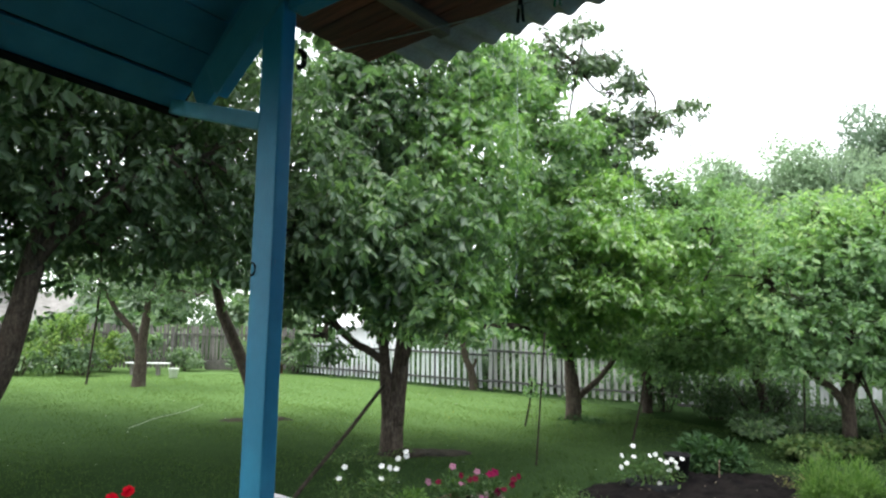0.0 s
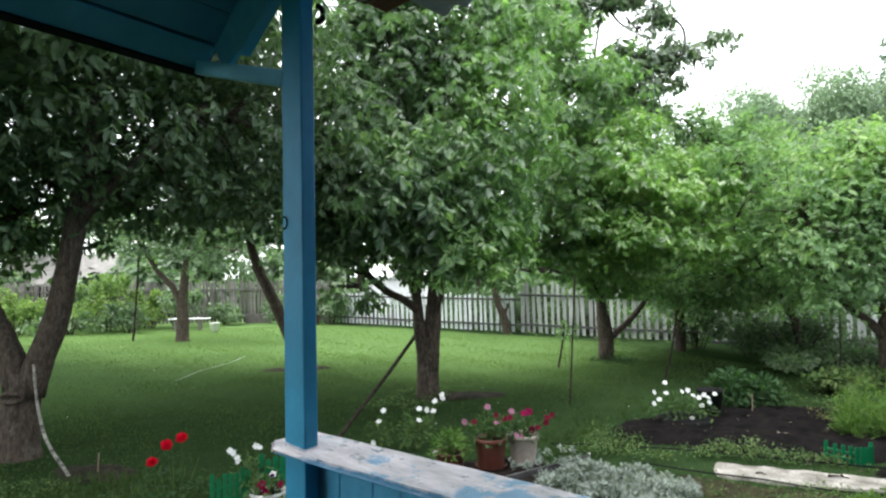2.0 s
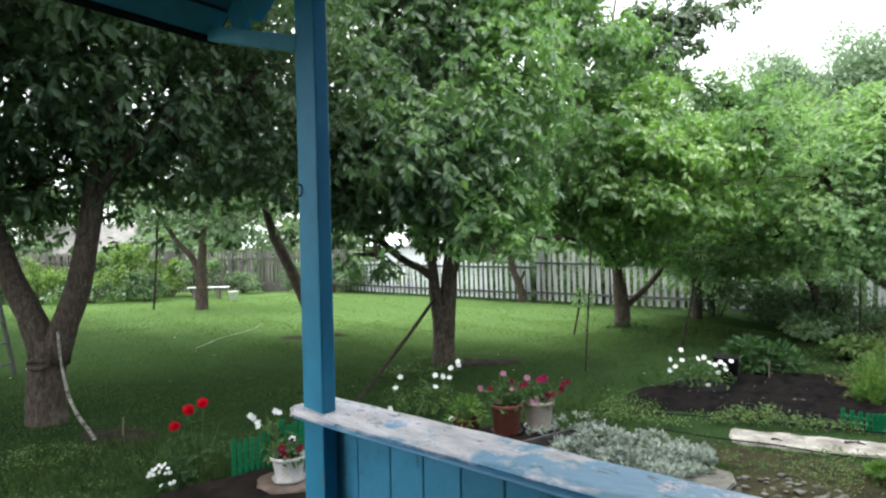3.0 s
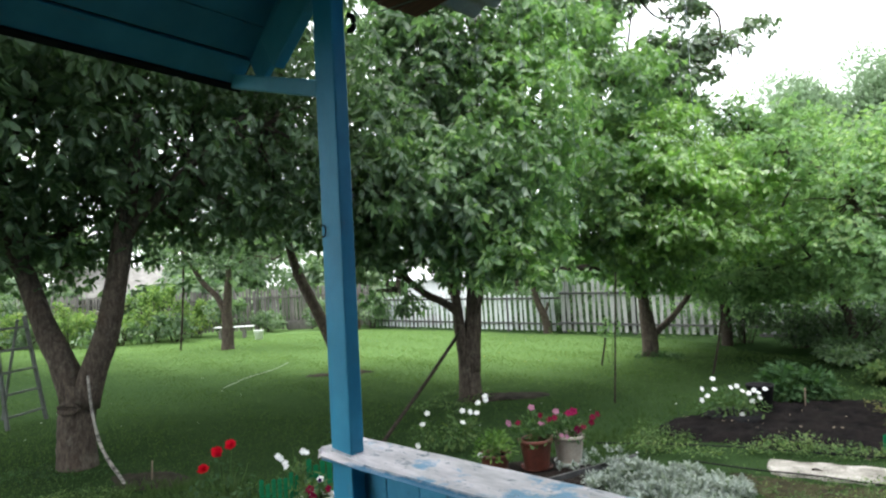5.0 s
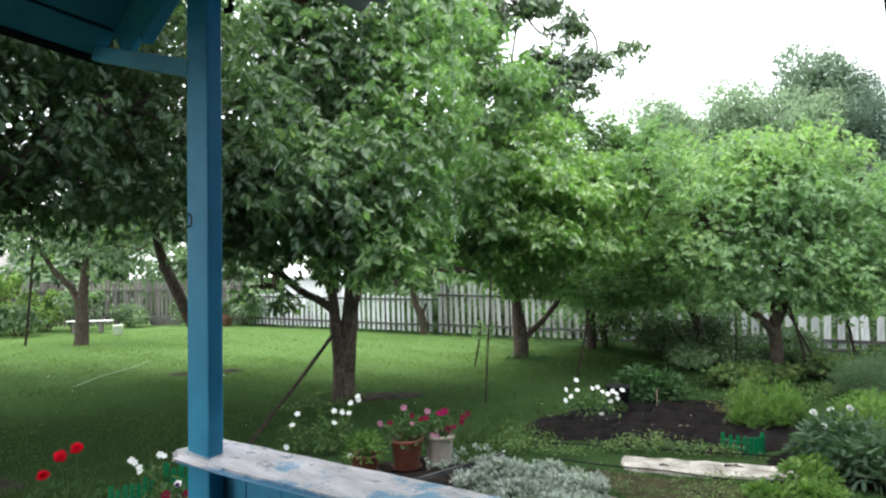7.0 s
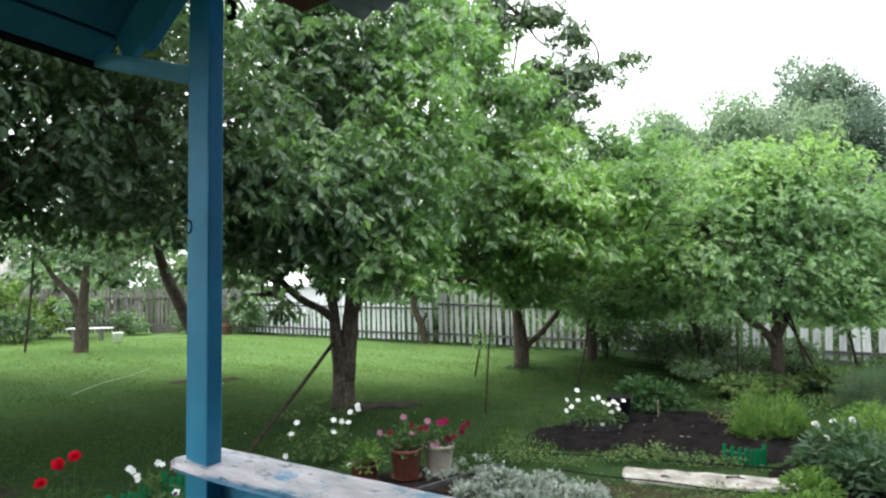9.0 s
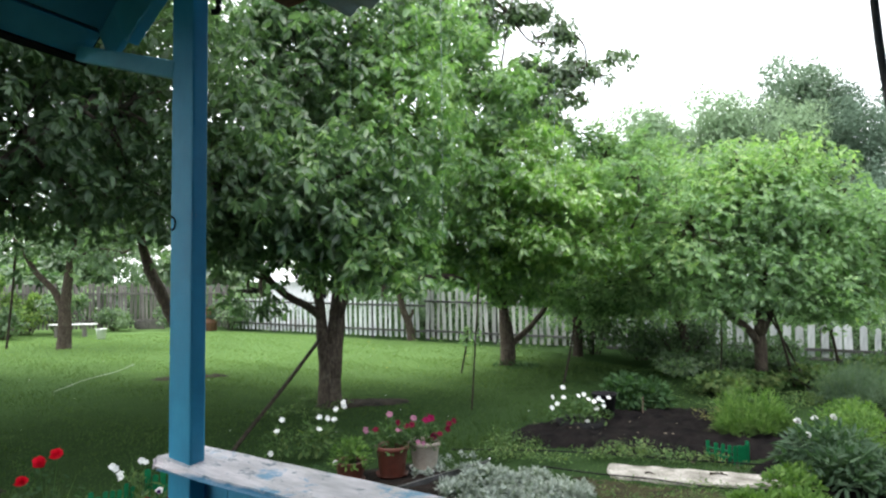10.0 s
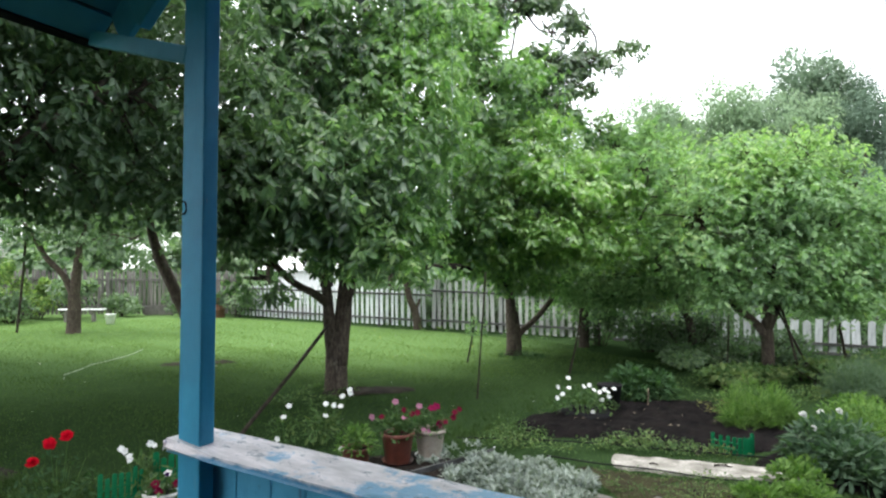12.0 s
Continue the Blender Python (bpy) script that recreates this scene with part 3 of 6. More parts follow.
def tree(name, label, foot, trunk, limbs, blobs, leaf_mat, wood, density=22, leaf=0.1, shoots=12, per=8, gap=-0.25, size=0.3, off=0.0, r=0.2, hang=0.32, group="fruit trees of the garden", category="tree", slim=0.5, fine=True, bright=(), bright_mat=None, thin=99.0, knot=None, dark=(), dark_mat=None, shade_tops=(), hollows=()):
    """trunk: places up the stem from the foot; limbs: (places, thick end, thin end), "bare" where no boughs leave them; hollows: open places in the crown."""
    t = thing(name, label, category, foot, 0, group)
    f0 = np.array(foot)
    loc = lambda pts: [tuple(np.array(q) - f0) for q in pts]
    ctrl = [(f0[0], f0[1], -0.12), *trunk]
    P = curve_points(loc(ctrl), 16)
    rad = np.linspace(r, r * 0.82, 16)
    rad[0:3] *= (1.14, 1.06, 1.02)
    v, f = tube_arrays(P, rad, 18, 0.035)
    trunk_part = part("trunk", mesh_of("trunk", v, f, wood, True), None, t)
    if knot:
        # a healed branch scar: a raised ring round a hollow
        ring = [(math.cos(a), math.sin(a), 0) for a in np.linspace(0, 2 * math.pi, 17)]
        kv, kf = tube_arrays([(0.125 * a, 0.02 * abs(a), 0.05 * c) for a, c, _ in ring], [0.026] * 17, 8, 0.2)
        k = part("knot", mesh_of("knot", kv + np.array(knot) - f0, kf, wood, True), None, trunk_part, "healed branch scar")
    ends = []
    for pts, ra, rb, *bare in limbs:
        part("limb", capped_tube("limb", loc(pts), ra, rb, wood, 14, 10, 0.05), None, t)
        if not bare:
            ends += [np.array(q) for q in pts[len(pts) // 2:]]
    ends.append(np.array(trunk[-1]))
    # boughs from the limbs into every lump of the crown, and shoots out of them
    wood_bits = []
    for b in [*blobs, *bright, *dark, *shade_tops]:
        c = np.array(b[:3])
        src = min(ends, key=lambda e: np.linalg.norm(e - c))
        mid = (src + c) / 2 + rng.normal(size=3) * 0.12 + np.array([0, 0, 0.1])
        size = max(b[3:])
        wood_bits.append(bent_tube([src - f0, mid - f0, c - f0], 0.024 + 0.014 * size, 0.016, 8, 6, 0.05))
        for _ in range(int(5 + 7 * size)):
            d = unit(rng.normal(size=(1, 3)))[0]
            e = c + d * np.array(b[3:]) * rng.uniform(0.6, 0.98)
            s = c + (src - c) * rng.uniform(0, 0.5)
            wood_bits.append(bent_tube([s - f0, (s + e) / 2 + rng.normal(size=3) * 0.08 - f0, e - f0], 0.018, 0.005, 6, 5))
    v, f = joined(wood_bits)
    tagged(part("branchwork", mesh_of("branchwork", v, f, wood, True), None, t), kind="stuff")
    v, f = crown_arrays(blobs, density, leaf, shoots, per, gap, size, off, slim, hang, fine, thin, hollows)
    if shade_tops:
        # unseen tops over the porch roof, added to shade what lies below: coarser
        v, f = joined([(v, f), crown_arrays(shade_tops, density * 0.58, leaf * 1.7, shoots, per, gap, size * 1.3, off, slim, hang, fine)])
    part("crown", mesh_of("crown", v - f0, f, leaf_mat), None, t)
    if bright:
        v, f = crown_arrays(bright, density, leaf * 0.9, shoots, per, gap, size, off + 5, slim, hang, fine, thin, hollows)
        part("crown", mesh_of("crown", v - f0, f, bright_mat), None, t, "lighter yellow-green part of the crown")
    if dark:
        v, f = crown_arrays(dark, density * 1.15, leaf, shoots, per, gap, size * 0.8, off + 9, slim, hang, fine)
        part("crown", mesh_of("crown", v - f0, f, dark_mat), None, t, "darker sprays at the top")
    return t


# ---- ground ----
def ground_height(x, y):
    near = np.exp(-((x - 0.5) ** 2 + (y - 10) ** 2) / 500)
    return near * (0.035 * np.sin(x * 0.9 + 0.6 * np.sin(y * 0.5)) * np.sin(y * 0.7 + 1) + 0.012 * np.sin(x * 3.1 + y * 2.3))


def build_ground():
    gx = np.concatenate([[-3000, -800, -250, -110, -60], np.linspace(-34, 24, 117), [45, 90, 250, 800, 3000]])
    gy = np.concatenate([[-3000, -600, -150, -40, -12], np.linspace(-4, 36, 81), [60, 110, 250, 800, 3000]])
    X, Y = np.meshgrid(gx, gy, indexing="ij")
    Z = ground_height(X, Y) - 0.02
    v = np.stack([X, Y, Z], -1).reshape(-1, 3)
    i, j = np.meshgrid(np.arange(len(gx) - 1), np.arange(len(gy) - 1), indexing="ij")
    i, j = i.ravel(), j.ravel()
    n = len(gy)
    f = np.stack([i * n + j, (i + 1) * n + j, (i + 1) * n + j + 1, i * n + j + 1], 1)
    return tagged(new("ground", mesh_of("ground", v, f, lawn_mat, True)), "wet green garden lawn with tree and house shade painted into its colour", "lawn", "", "structure")


build_ground()



# ---- trees ----
tree("apple_tree", "old apple tree with thick forked trunk and dense crown", (0.17, 11.2, 0),
     [(0.18, 11.2, 0.3), (0.17, 11.2, 0.6), (0.18, 11.2, 0.95)],
     [([(0.14, 11.17, 0.4), (0.08, 11.14, 0.85), (0.04, 11.14, 1.27), (0.0, 11.14, 1.7), (-0.1, 11.1, 2.2), (-0.3, 10.8, 3.6), (-0.4, 10.8, 4.6)], 0.12, 0.05),
      ([(0.2, 11.2, 0.4), (0.24, 11.2, 0.9), (0.29, 11.2, 1.3), (0.33, 11.2, 1.75), (0.45, 11.1, 2.3), (0.9, 10.8, 3.4), (0.9, 11.0, 5.2)], 0.18, 0.07),
      ([(0.36, 11.05, 1.38), (0.43, 11.0, 1.62), (0.46, 10.97, 1.95)], 0.032, 0.026),
      ([(0.02, 11.1, 1.42), (-0.22, 11.0, 1.6), (-0.45, 11.0, 1.72), (-0.72, 10.95, 1.95), (-1.3, 10.4, 2.7)], 0.075, 0.045)],
     [(-0.66, 10, 3.0, 1.08, 1.06, 0.8), (-0.89, 10.5, 4.3, 1.18, 1.18, 1.18), (0.06, 9.3, 3.35, 1.04, 1.04, 1.04), (-0.21, 11, 5.6, 1.4, 1.2, 1.0), (0.72, 11.5, 6.57, 1.51, 1.36, 1.21), (-1.2, 10.5, 2.5, 0.45, 0.5, 0.32), (-1.1, 10.6, 1.8, 0.3, 0.24, 0.34), (-1.51, 9.6, 3.46, 0.58, 0.75, 0.91), (0.3, 10, 2.36, 0.7, 0.6, 0.42)] + [(0.4, 12.2, 4.6, 1.3, 1.0, 1.4), (-1.2, 11, 6.0, 0.6, 0.6, 0.85), (-0.5, 11, 6.7, 0.75, 0.7, 0.55), (0.2, 11, 7.2, 0.8, 0.8, 0.5)], apple_leaf, bark, 50, 0.16, 5, 9, -0.06, 0.34, 0.0, 0.195, hang=0.42, thin=4.9, slim=0.5,
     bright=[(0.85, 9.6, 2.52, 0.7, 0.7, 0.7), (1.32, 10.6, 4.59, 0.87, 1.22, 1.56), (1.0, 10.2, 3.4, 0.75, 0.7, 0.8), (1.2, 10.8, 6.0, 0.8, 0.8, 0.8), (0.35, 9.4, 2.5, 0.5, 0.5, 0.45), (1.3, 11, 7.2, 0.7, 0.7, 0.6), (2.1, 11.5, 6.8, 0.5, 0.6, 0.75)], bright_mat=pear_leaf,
     hollows=[(0.6, 9.9, 4.9, 0.28, 1.1, 0.75), (0.45, 9.9, 5.9, 0.4, 1.2, 0.4), (0.55, 10.6, 6.45, 0.4, 1.5, 0.35), (-0.5, 10.4, 5.75, 0.3, 1.0, 0.3), (-0.9, 9.6, 3.85, 0.4, 0.7, 0.22)])
tree("pear_tree", "tall pear tree with slender grey trunk and glossy leaves", (4.28, 14.8, 0),
     [(4.3, 14.8, 0.4), (4.24, 14.8, 1.0)],
     [([(4.25, 14.8, 0.8), (4.2, 14.8, 1.4), (4.15, 14.7, 2.2), (3.7, 14.2, 4.0), (3.2, 14.0, 6.4)], 0.13, 0.05),
      ([(4.3, 14.8, 0.42), (4.55, 14.8, 0.62), (4.96, 14.8, 1.0), (5.3, 14.7, 1.6), (5.3, 14.2, 3.0)], 0.085, 0.04),
      ([(3.7, 14.2, 4.0), (4.4, 14.1, 5.6), (5.1, 14.0, 6.3), (6.0, 14.0, 6.75), (6.9, 14.0, 7.2)], 0.05, 0.012), ([(3.7, 14.2, 4.6), (4.0, 14.1, 6.6), (4.2, 14.0, 7.9)], 0.04, 0.015),
      ([(4.22, 14.75, 1.35), (3.7, 13.8, 1.95), (2.95, 12.5, 2.0), (2.2, 12.0, 2.06), (1.66, 11.9, 2.03), (1.1, 11.7, 2.2)], 0.085, 0.035, "bare")],
     [(3.06, 12.3, 3.65, 1.38, 1.27, 1.17), (4.39, 12.5, 3.5, 1.29, 1.1, 0.91), (4.87, 12.5, 2.62, 0.86, 0.75, 0.64), (3.27, 13, 2.5, 1.45, 1.06, 0.67), (3.52, 13.3, 5.51, 1.38, 1.33, 1.27), (2.7, 13.4, 4.35, 0.7, 0.5, 0.6), (2.0, 12.6, 2.75, 0.65, 0.45, 0.45), (2.75, 12.5, 2.45, 0.6, 0.45, 0.4), (3.7, 13.6, 4.3, 0.8, 0.5, 0.5), (2.65, 14, 7.1, 1.4, 1.3, 1.2), (4.2, 14, 6.3, 0.5, 0.5, 0.5), (3.34, 13.6, 8.41, 0.42, 0.35, 0.4), (4.21, 14, 1.91, 0.96, 0.69, 0.42), (5.14, 14, 5.38, 0.48, 0.48, 0.48)], pear_leaf, bark, 36, 0.15, 6, 9, -0.05, 0.36, 3.1, 0.19, hang=0.36, thin=7.0, slim=0.52,
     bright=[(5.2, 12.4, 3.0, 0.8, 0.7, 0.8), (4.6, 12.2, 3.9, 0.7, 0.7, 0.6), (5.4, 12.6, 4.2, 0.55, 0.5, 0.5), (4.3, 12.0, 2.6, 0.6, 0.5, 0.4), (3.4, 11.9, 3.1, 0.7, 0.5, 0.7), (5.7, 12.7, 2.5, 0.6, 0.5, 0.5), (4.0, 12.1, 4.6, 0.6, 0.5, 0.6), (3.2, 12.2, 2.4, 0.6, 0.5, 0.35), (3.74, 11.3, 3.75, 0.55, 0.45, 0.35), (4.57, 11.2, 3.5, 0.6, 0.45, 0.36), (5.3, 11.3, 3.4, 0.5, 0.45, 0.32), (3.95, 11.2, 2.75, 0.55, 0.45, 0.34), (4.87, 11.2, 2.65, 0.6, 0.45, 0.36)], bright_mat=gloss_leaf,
     dark=[(3.54, 14, 7.68, 0.49, 0.51, 0.49), (4.42, 14, 8.03, 0.49, 0.26, 0.24), (5.49, 14, 7.71, 0.41, 0.3, 0.28), (5.04, 14, 7.32, 0.22, 0.24, 0.27), (4.74, 14, 6.86, 0.49, 0.26, 0.24), (5.75, 14, 6.88, 0.58, 0.32, 0.3), (5.47, 14, 6.62, 0.44, 0.26, 0.24), (6.82, 14, 7.17, 0.28, 0.3, 0.28), (6.39, 14, 6.62, 0.24, 0.26, 0.26), (5.74, 14, 6.09, 0.61, 0.25, 0.23), (4.14, 14, 6.32, 0.64, 0.41, 0.39), (4.23, 14, 8.83, 0.37, 0.31, 0.29), (4.82, 14, 8.12, 0.34, 0.3, 0.28), (4.38, 14, 8.0, 0.44, 0.28, 0.26), (3.59, 14, 8.28, 0.41, 0.43, 0.49), (3.38, 14, 7.69, 0.41, 0.43, 0.44)] + [(4.76, 14, 6.25, 0.4, 0.35, 0.35), (4.72, 14, 5.8, 0.55, 0.42, 0.5), (5.1, 14, 6.15, 0.42, 0.3, 0.34), (5.0, 14, 6.6, 0.4, 0.3, 0.3), (5.1, 14, 5.4, 0.5, 0.4, 0.4)], dark_mat=shade_leaf)
tree("apple_tree", "small apple tree with reddish trunk by the fence", (6.62, 16.3, 0),
     [(6.62, 16.3, 0.6), (6.6, 16.3, 1.2)],
     [([(6.6, 16.3, 1.1), (6.5, 16.2, 1.8), (6.6, 16.0, 2.4)], 0.12, 0.05)],
     [(6.71, 16, 1.85, 1.5, 1.26, 1.1), (7.85, 15.5, 2.16, 1.06, 1.06, 1.06), (5.75, 15.5, 2.38, 1.19, 1.06, 0.93), (6.1, 14.8, 1.5, 0.7, 0.6, 0.45), (6.9, 14.2, 1.55, 0.8, 0.6, 0.5), (7.6, 13.6, 1.45, 0.7, 0.6, 0.5), (5.2, 14.3, 1.8, 0.6, 0.5, 0.35)], light_leaf, dark_bark, 24, 0.13, 7, 8, -0.1, 0.34, 5.0, 0.135, fine=False)
tree("apple_tree", "old apple tree with trunk forked into two thick limbs", (-4.6, 7.87, 0),
     [(-4.6, 7.87, 0.5), (-4.52, 7.87, 0.95)],
     [([(-4.6, 7.87, 0.75), (-4.74, 7.87, 1.2), (-4.93, 7.87, 1.6), (-5.14, 7.87, 2.2), (-5.26, 7.8, 2.7), (-5.32, 7.6, 3.6)], 0.175, 0.08),
      ([(-4.5, 7.87, 0.7), (-4.38, 7.87, 1.1), (-4.18, 7.87, 1.65), (-4.0, 7.87, 2.55), (-3.87, 7.87, 3.4), (-3.8, 7.9, 4.4)], 0.17, 0.09),
      ([(-3.98, 7.85, 2.6), (-3.75, 7.8, 2.9), (-3.45, 7.75, 3.15), (-3.1, 7.8, 3.5), (-2.7, 8.2, 4.0)], 0.085, 0.04)],
     [(-4.64, 7.3, 4.24, 1.28, 1.18, 1.09), (-3.46, 8.3, 3.88, 1.01, 0.94, 0.87), (-2.41, 9, 4.21, 0.86, 0.94, 1.02), (-3.87, 8, 4.97, 1.4, 1.09, 0.77), (-2.62, 9, 5.17, 1.1, 0.87, 0.63), (-2.33, 9.3, 3.05, 0.44, 0.46, 0.48), (-5.29, 7.3, 3.18, 0.63, 0.6, 0.57), (-3.61, 9, 3.24, 0.78, 0.6, 0.43), (-4.63, 8.3, 3.42, 0.72, 0.61, 0.5), (-6.35, 7.5, 4.24, 1.12, 1.12, 1.12), (-8.2, 8.5, 4.6, 1.7, 1.6, 1.4), (-5.9, 7.6, 2.9, 0.8, 0.7, 0.55), (-4.75, 8.5, 3.0, 0.5, 0.5, 0.34), (-5.6, 8.5, 2.85, 0.6, 0.5, 0.4), (-3.4, 8.6, 2.95, 0.5, 0.5, 0.34), (-2.76, 8.6, 2.9, 0.45, 0.45, 0.36), (-5.0, 8.8, 2.85, 0.5, 0.5, 0.4), (-5.9, 8.8, 2.5, 0.55, 0.5, 0.4), (-5.2, 9.0, 2.5, 0.3, 0.3, 0.4), (-4.3, 10.0, 4.4, 1.1, 0.6, 0.9), (-6.5, 9.8, 4.3, 1.0, 0.6, 1.0), (-3.2, 10.2, 4.9, 0.9, 0.6, 0.8), (-2.55, 10.9, 5.0, 0.55, 0.4, 0.6), (-2.6, 10.9, 4.3, 0.5, 0.4, 0.6), (-3.5, 10.9, 4.3, 0.7, 0.4, 0.7), (-4.2, 10.9, 3.5, 0.5, 0.4, 0.45), (-3.4, 10.9, 5.3, 0.7, 0.4, 0.5)], dark_leaf, bark, 38, 0.132, 5, 8, -0.42, 0.38, 1.7, 0.225, hang=0.44, slim=0.52, knot=(-4.58, 7.65, 0.7),
     # Out of view: these lumps are there to shade the lawn and lower crown.
     shade_tops=[(-4.6, 7.2, 6.0, 2.2, 2.0, 1.1), (-6.6, 7.0, 5.6, 1.6, 1.6, 1.2), (-3.2, 8.6, 6.1, 1.4, 1.3, 0.8), (-5.0, 5.6, 4.9, 1.3, 1.2, 0.9), (-7.6, 5.6, 4.8, 1.8, 1.6, 1.2), (-3.9, 5.6, 5.9, 1.5, 1.4, 0.8)])
tree("apple_tree", "thin-trunked apple tree standing far out on the lawn", (-7.6, 21.96, 0),
     [(-7.58, 21.96, 0.7), (-7.6, 21.96, 1.2)],
     [([(-7.6, 21.96, 1.1), (-7.9, 21.96, 1.75), (-8.43, 21.96, 2.35), (-8.9, 21.96, 3.2)], 0.12, 0.06),
      ([(-7.6, 21.96, 1.1), (-7.52, 21.96, 2.0), (-7.45, 21.96, 2.7), (-7.3, 21.96, 3.9)], 0.16, 0.08)],
     [(-7.29, 21.5, 3.6, 2.04, 1.44, 0.83), (-8.79, 22, 3.51, 1.14, 0.95, 0.76), (-5.56, 20.5, 2.84, 0.88, 0.84, 0.79), (-6.67, 22, 4.36, 2.09, 1.52, 0.95), (-10.15, 22.5, 3.98, 1.36, 1.12, 0.87)], dark_leaf, bark, 17, 0.16, 6, 8, 0.02, 0.4, 2.2, 0.21, fine=False)
tree("apple_tree", "leaning apple tree with bare curved dark trunk", (-2.56, 14.7, 0),
     [(-2.75, 14.7, 0.6), (-2.95, 14.7, 1.1), (-3.21, 14.7, 1.69), (-3.5, 14.7, 2.3)],
     [([(-3.45, 14.7, 2.2), (-3.6, 14.6, 2.8), (-3.62, 14.2, 3.6)], 0.11, 0.06)],
     [(-3.54, 14, 3.47, 0.85, 0.79, 0.73), (-3.74, 13.5, 4.25, 1.05, 0.94, 0.82), (-2.79, 14, 4.04, 0.85, 0.91, 0.97)], dark_leaf, bark, 22, 0.14, 7, 8, -0.35, 0.34, 4.2, 0.14, fine=False)
tree("cherry_tree", "spreading cherry tree with light fresh green crown", (8.18, 11.2, 0),
     [(8.2, 11.2, 0.5), (8.18, 11.2, 1.0)],
     [([(8.17, 11.2, 0.75), (7.9, 11.2, 1.05), (7.5, 11.2, 1.35), (6.9, 11.1, 2.2), (6.7, 11.0, 3.0)], 0.085, 0.035),
      ([(8.2, 11.2, 0.9), (8.5, 11.2, 1.4), (9.1, 11.1, 2.0), (9.4, 11.0, 2.9)], 0.09, 0.035),
      ([(8.18, 11.2, 0.9), (8.2, 11.1, 1.8), (8.15, 11.0, 3.4)], 0.11, 0.04)],
     [(8.15, 11, 3.33, 1.81, 1.47, 1.12), (6.72, 11, 2.85, 1.25, 1.2, 1.14), (9.35, 11, 2.76, 1.3, 1.35, 1.41), (7.88, 10.7, 2.01, 1.86, 1.37, 0.88), (7.73, 11.6, 3.74, 1.11, 0.97, 0.83), (9.48, 10.5, 1.79, 0.83, 0.78, 0.73), (10.48, 10.5, 2.1, 0.74, 0.85, 0.95), (10.6, 10.8, 3.2, 0.65, 0.6, 0.85), (11.3, 10.6, 2.7, 0.8, 0.7, 0.8), (5.7, 11.4, 3.9, 0.6, 0.6, 0.6)], light_leaf, bark, 40, 0.12, 6, 8, 0.0, 0.34, 6.3, 0.125, hang=0.2, slim=0.56,
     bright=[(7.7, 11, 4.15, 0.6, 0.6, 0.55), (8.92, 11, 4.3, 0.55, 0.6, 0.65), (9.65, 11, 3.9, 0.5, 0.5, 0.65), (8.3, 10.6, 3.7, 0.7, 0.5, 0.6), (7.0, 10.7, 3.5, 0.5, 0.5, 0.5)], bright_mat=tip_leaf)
tree("plum_tree", "bushy plum tree behind the vegetable bed", (8.3, 13.9, 0),
     [(8.25, 13.9, 0.5), (8.15, 13.9, 1.0)],
     [([(8.15, 13.9, 0.9), (7.5, 13.8, 2.0), (6.9, 13.7, 3.6)], 0.08, 0.03),
      ([(8.15, 13.9, 1.0), (8.0, 13.7, 2.0), (7.4, 13.4, 3.2)], 0.06, 0.025),
      ([(7.5, 13.8, 2.0), (6.31, 12.6, 2.67), (6.25, 12.3, 3.14), (6.5, 12.3, 3.43), (7.06, 12.3, 3.76)], 0.035, 0.014)],
     [(6.95, 13.6, 3.66, 1.39, 1.39, 1.39), (6.19, 14, 4.34, 1.03, 0.87, 0.71), (7.46, 13.6, 2.42, 1.27, 1.21, 1.14), (6.42, 14, 1.79, 1.15, 1.03, 0.9), (5.9, 13.6, 5.1, 0.5, 0.5, 0.45), (7.0, 13.6, 4.95, 0.5, 0.5, 0.4)], light_leaf, dark_bark, 40, 0.12, 6, 8, 0.0, 0.34, 8.8, 0.11, hang=0.2, slim=0.56,
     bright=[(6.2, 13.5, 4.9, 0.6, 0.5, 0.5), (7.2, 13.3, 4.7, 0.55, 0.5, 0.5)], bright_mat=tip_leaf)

# ---- porch: u runs along the parapet towards the house, v points out to the garden ----
PORCH = -45


def cap_mesh():
    """Rail cap: one thick board, rounded at the free end and along the edges, slightly uneven."""
    bm = boxed(-2.155, 1.305, 1.353, 0.74, 1.53, 1.40)
    long_edges = [e for e in bm.edges if abs(e.verts[0].co.x - e.verts[1].co.x) > 1]
    bmesh.ops.bevel(bm, geom=long_edges, offset=0.022, segments=5, affect="EDGES")
    tips = [e for e in bm.edges if max(v.co.x for v in e.verts) < -2.15]
    bmesh.ops.bevel(bm, geom=tips, offset=0.016, segments=3, affect="EDGES")
    bmesh.ops.subdivide_edges(bm, edges=[e for e in bm.edges if abs(e.verts[0].co.x - e.verts[1].co.x) > 1], cuts=40, use_grid_fill=True)
    for v in bm.verts:
        inner = max(0.0, -2.05 - v.co.x) / 0.1
        mid = (v.co.y - 1.4175) / 0.1125
        v.co.x += inner * 0.045 * mid * mid
        v.co.z += 0.0008 * math.sin(v.co.x * 9) + 0.0008 * math.sin(v.co.x * 23 + 1)
        v.co.y += 0.001 * math.sin(v.co.x * 7)
        # the old board has sunk towards the porch
        v.co.z -= 0.026 * max(0.0, (v.co.z - 1.353) / 0.047) * min(1.0, max(0.0, (1.45 - v.co.y) / 0.14)) * min(1.0, max(0.0, (v.co.x + 2.06) / 0.2))
    return bm


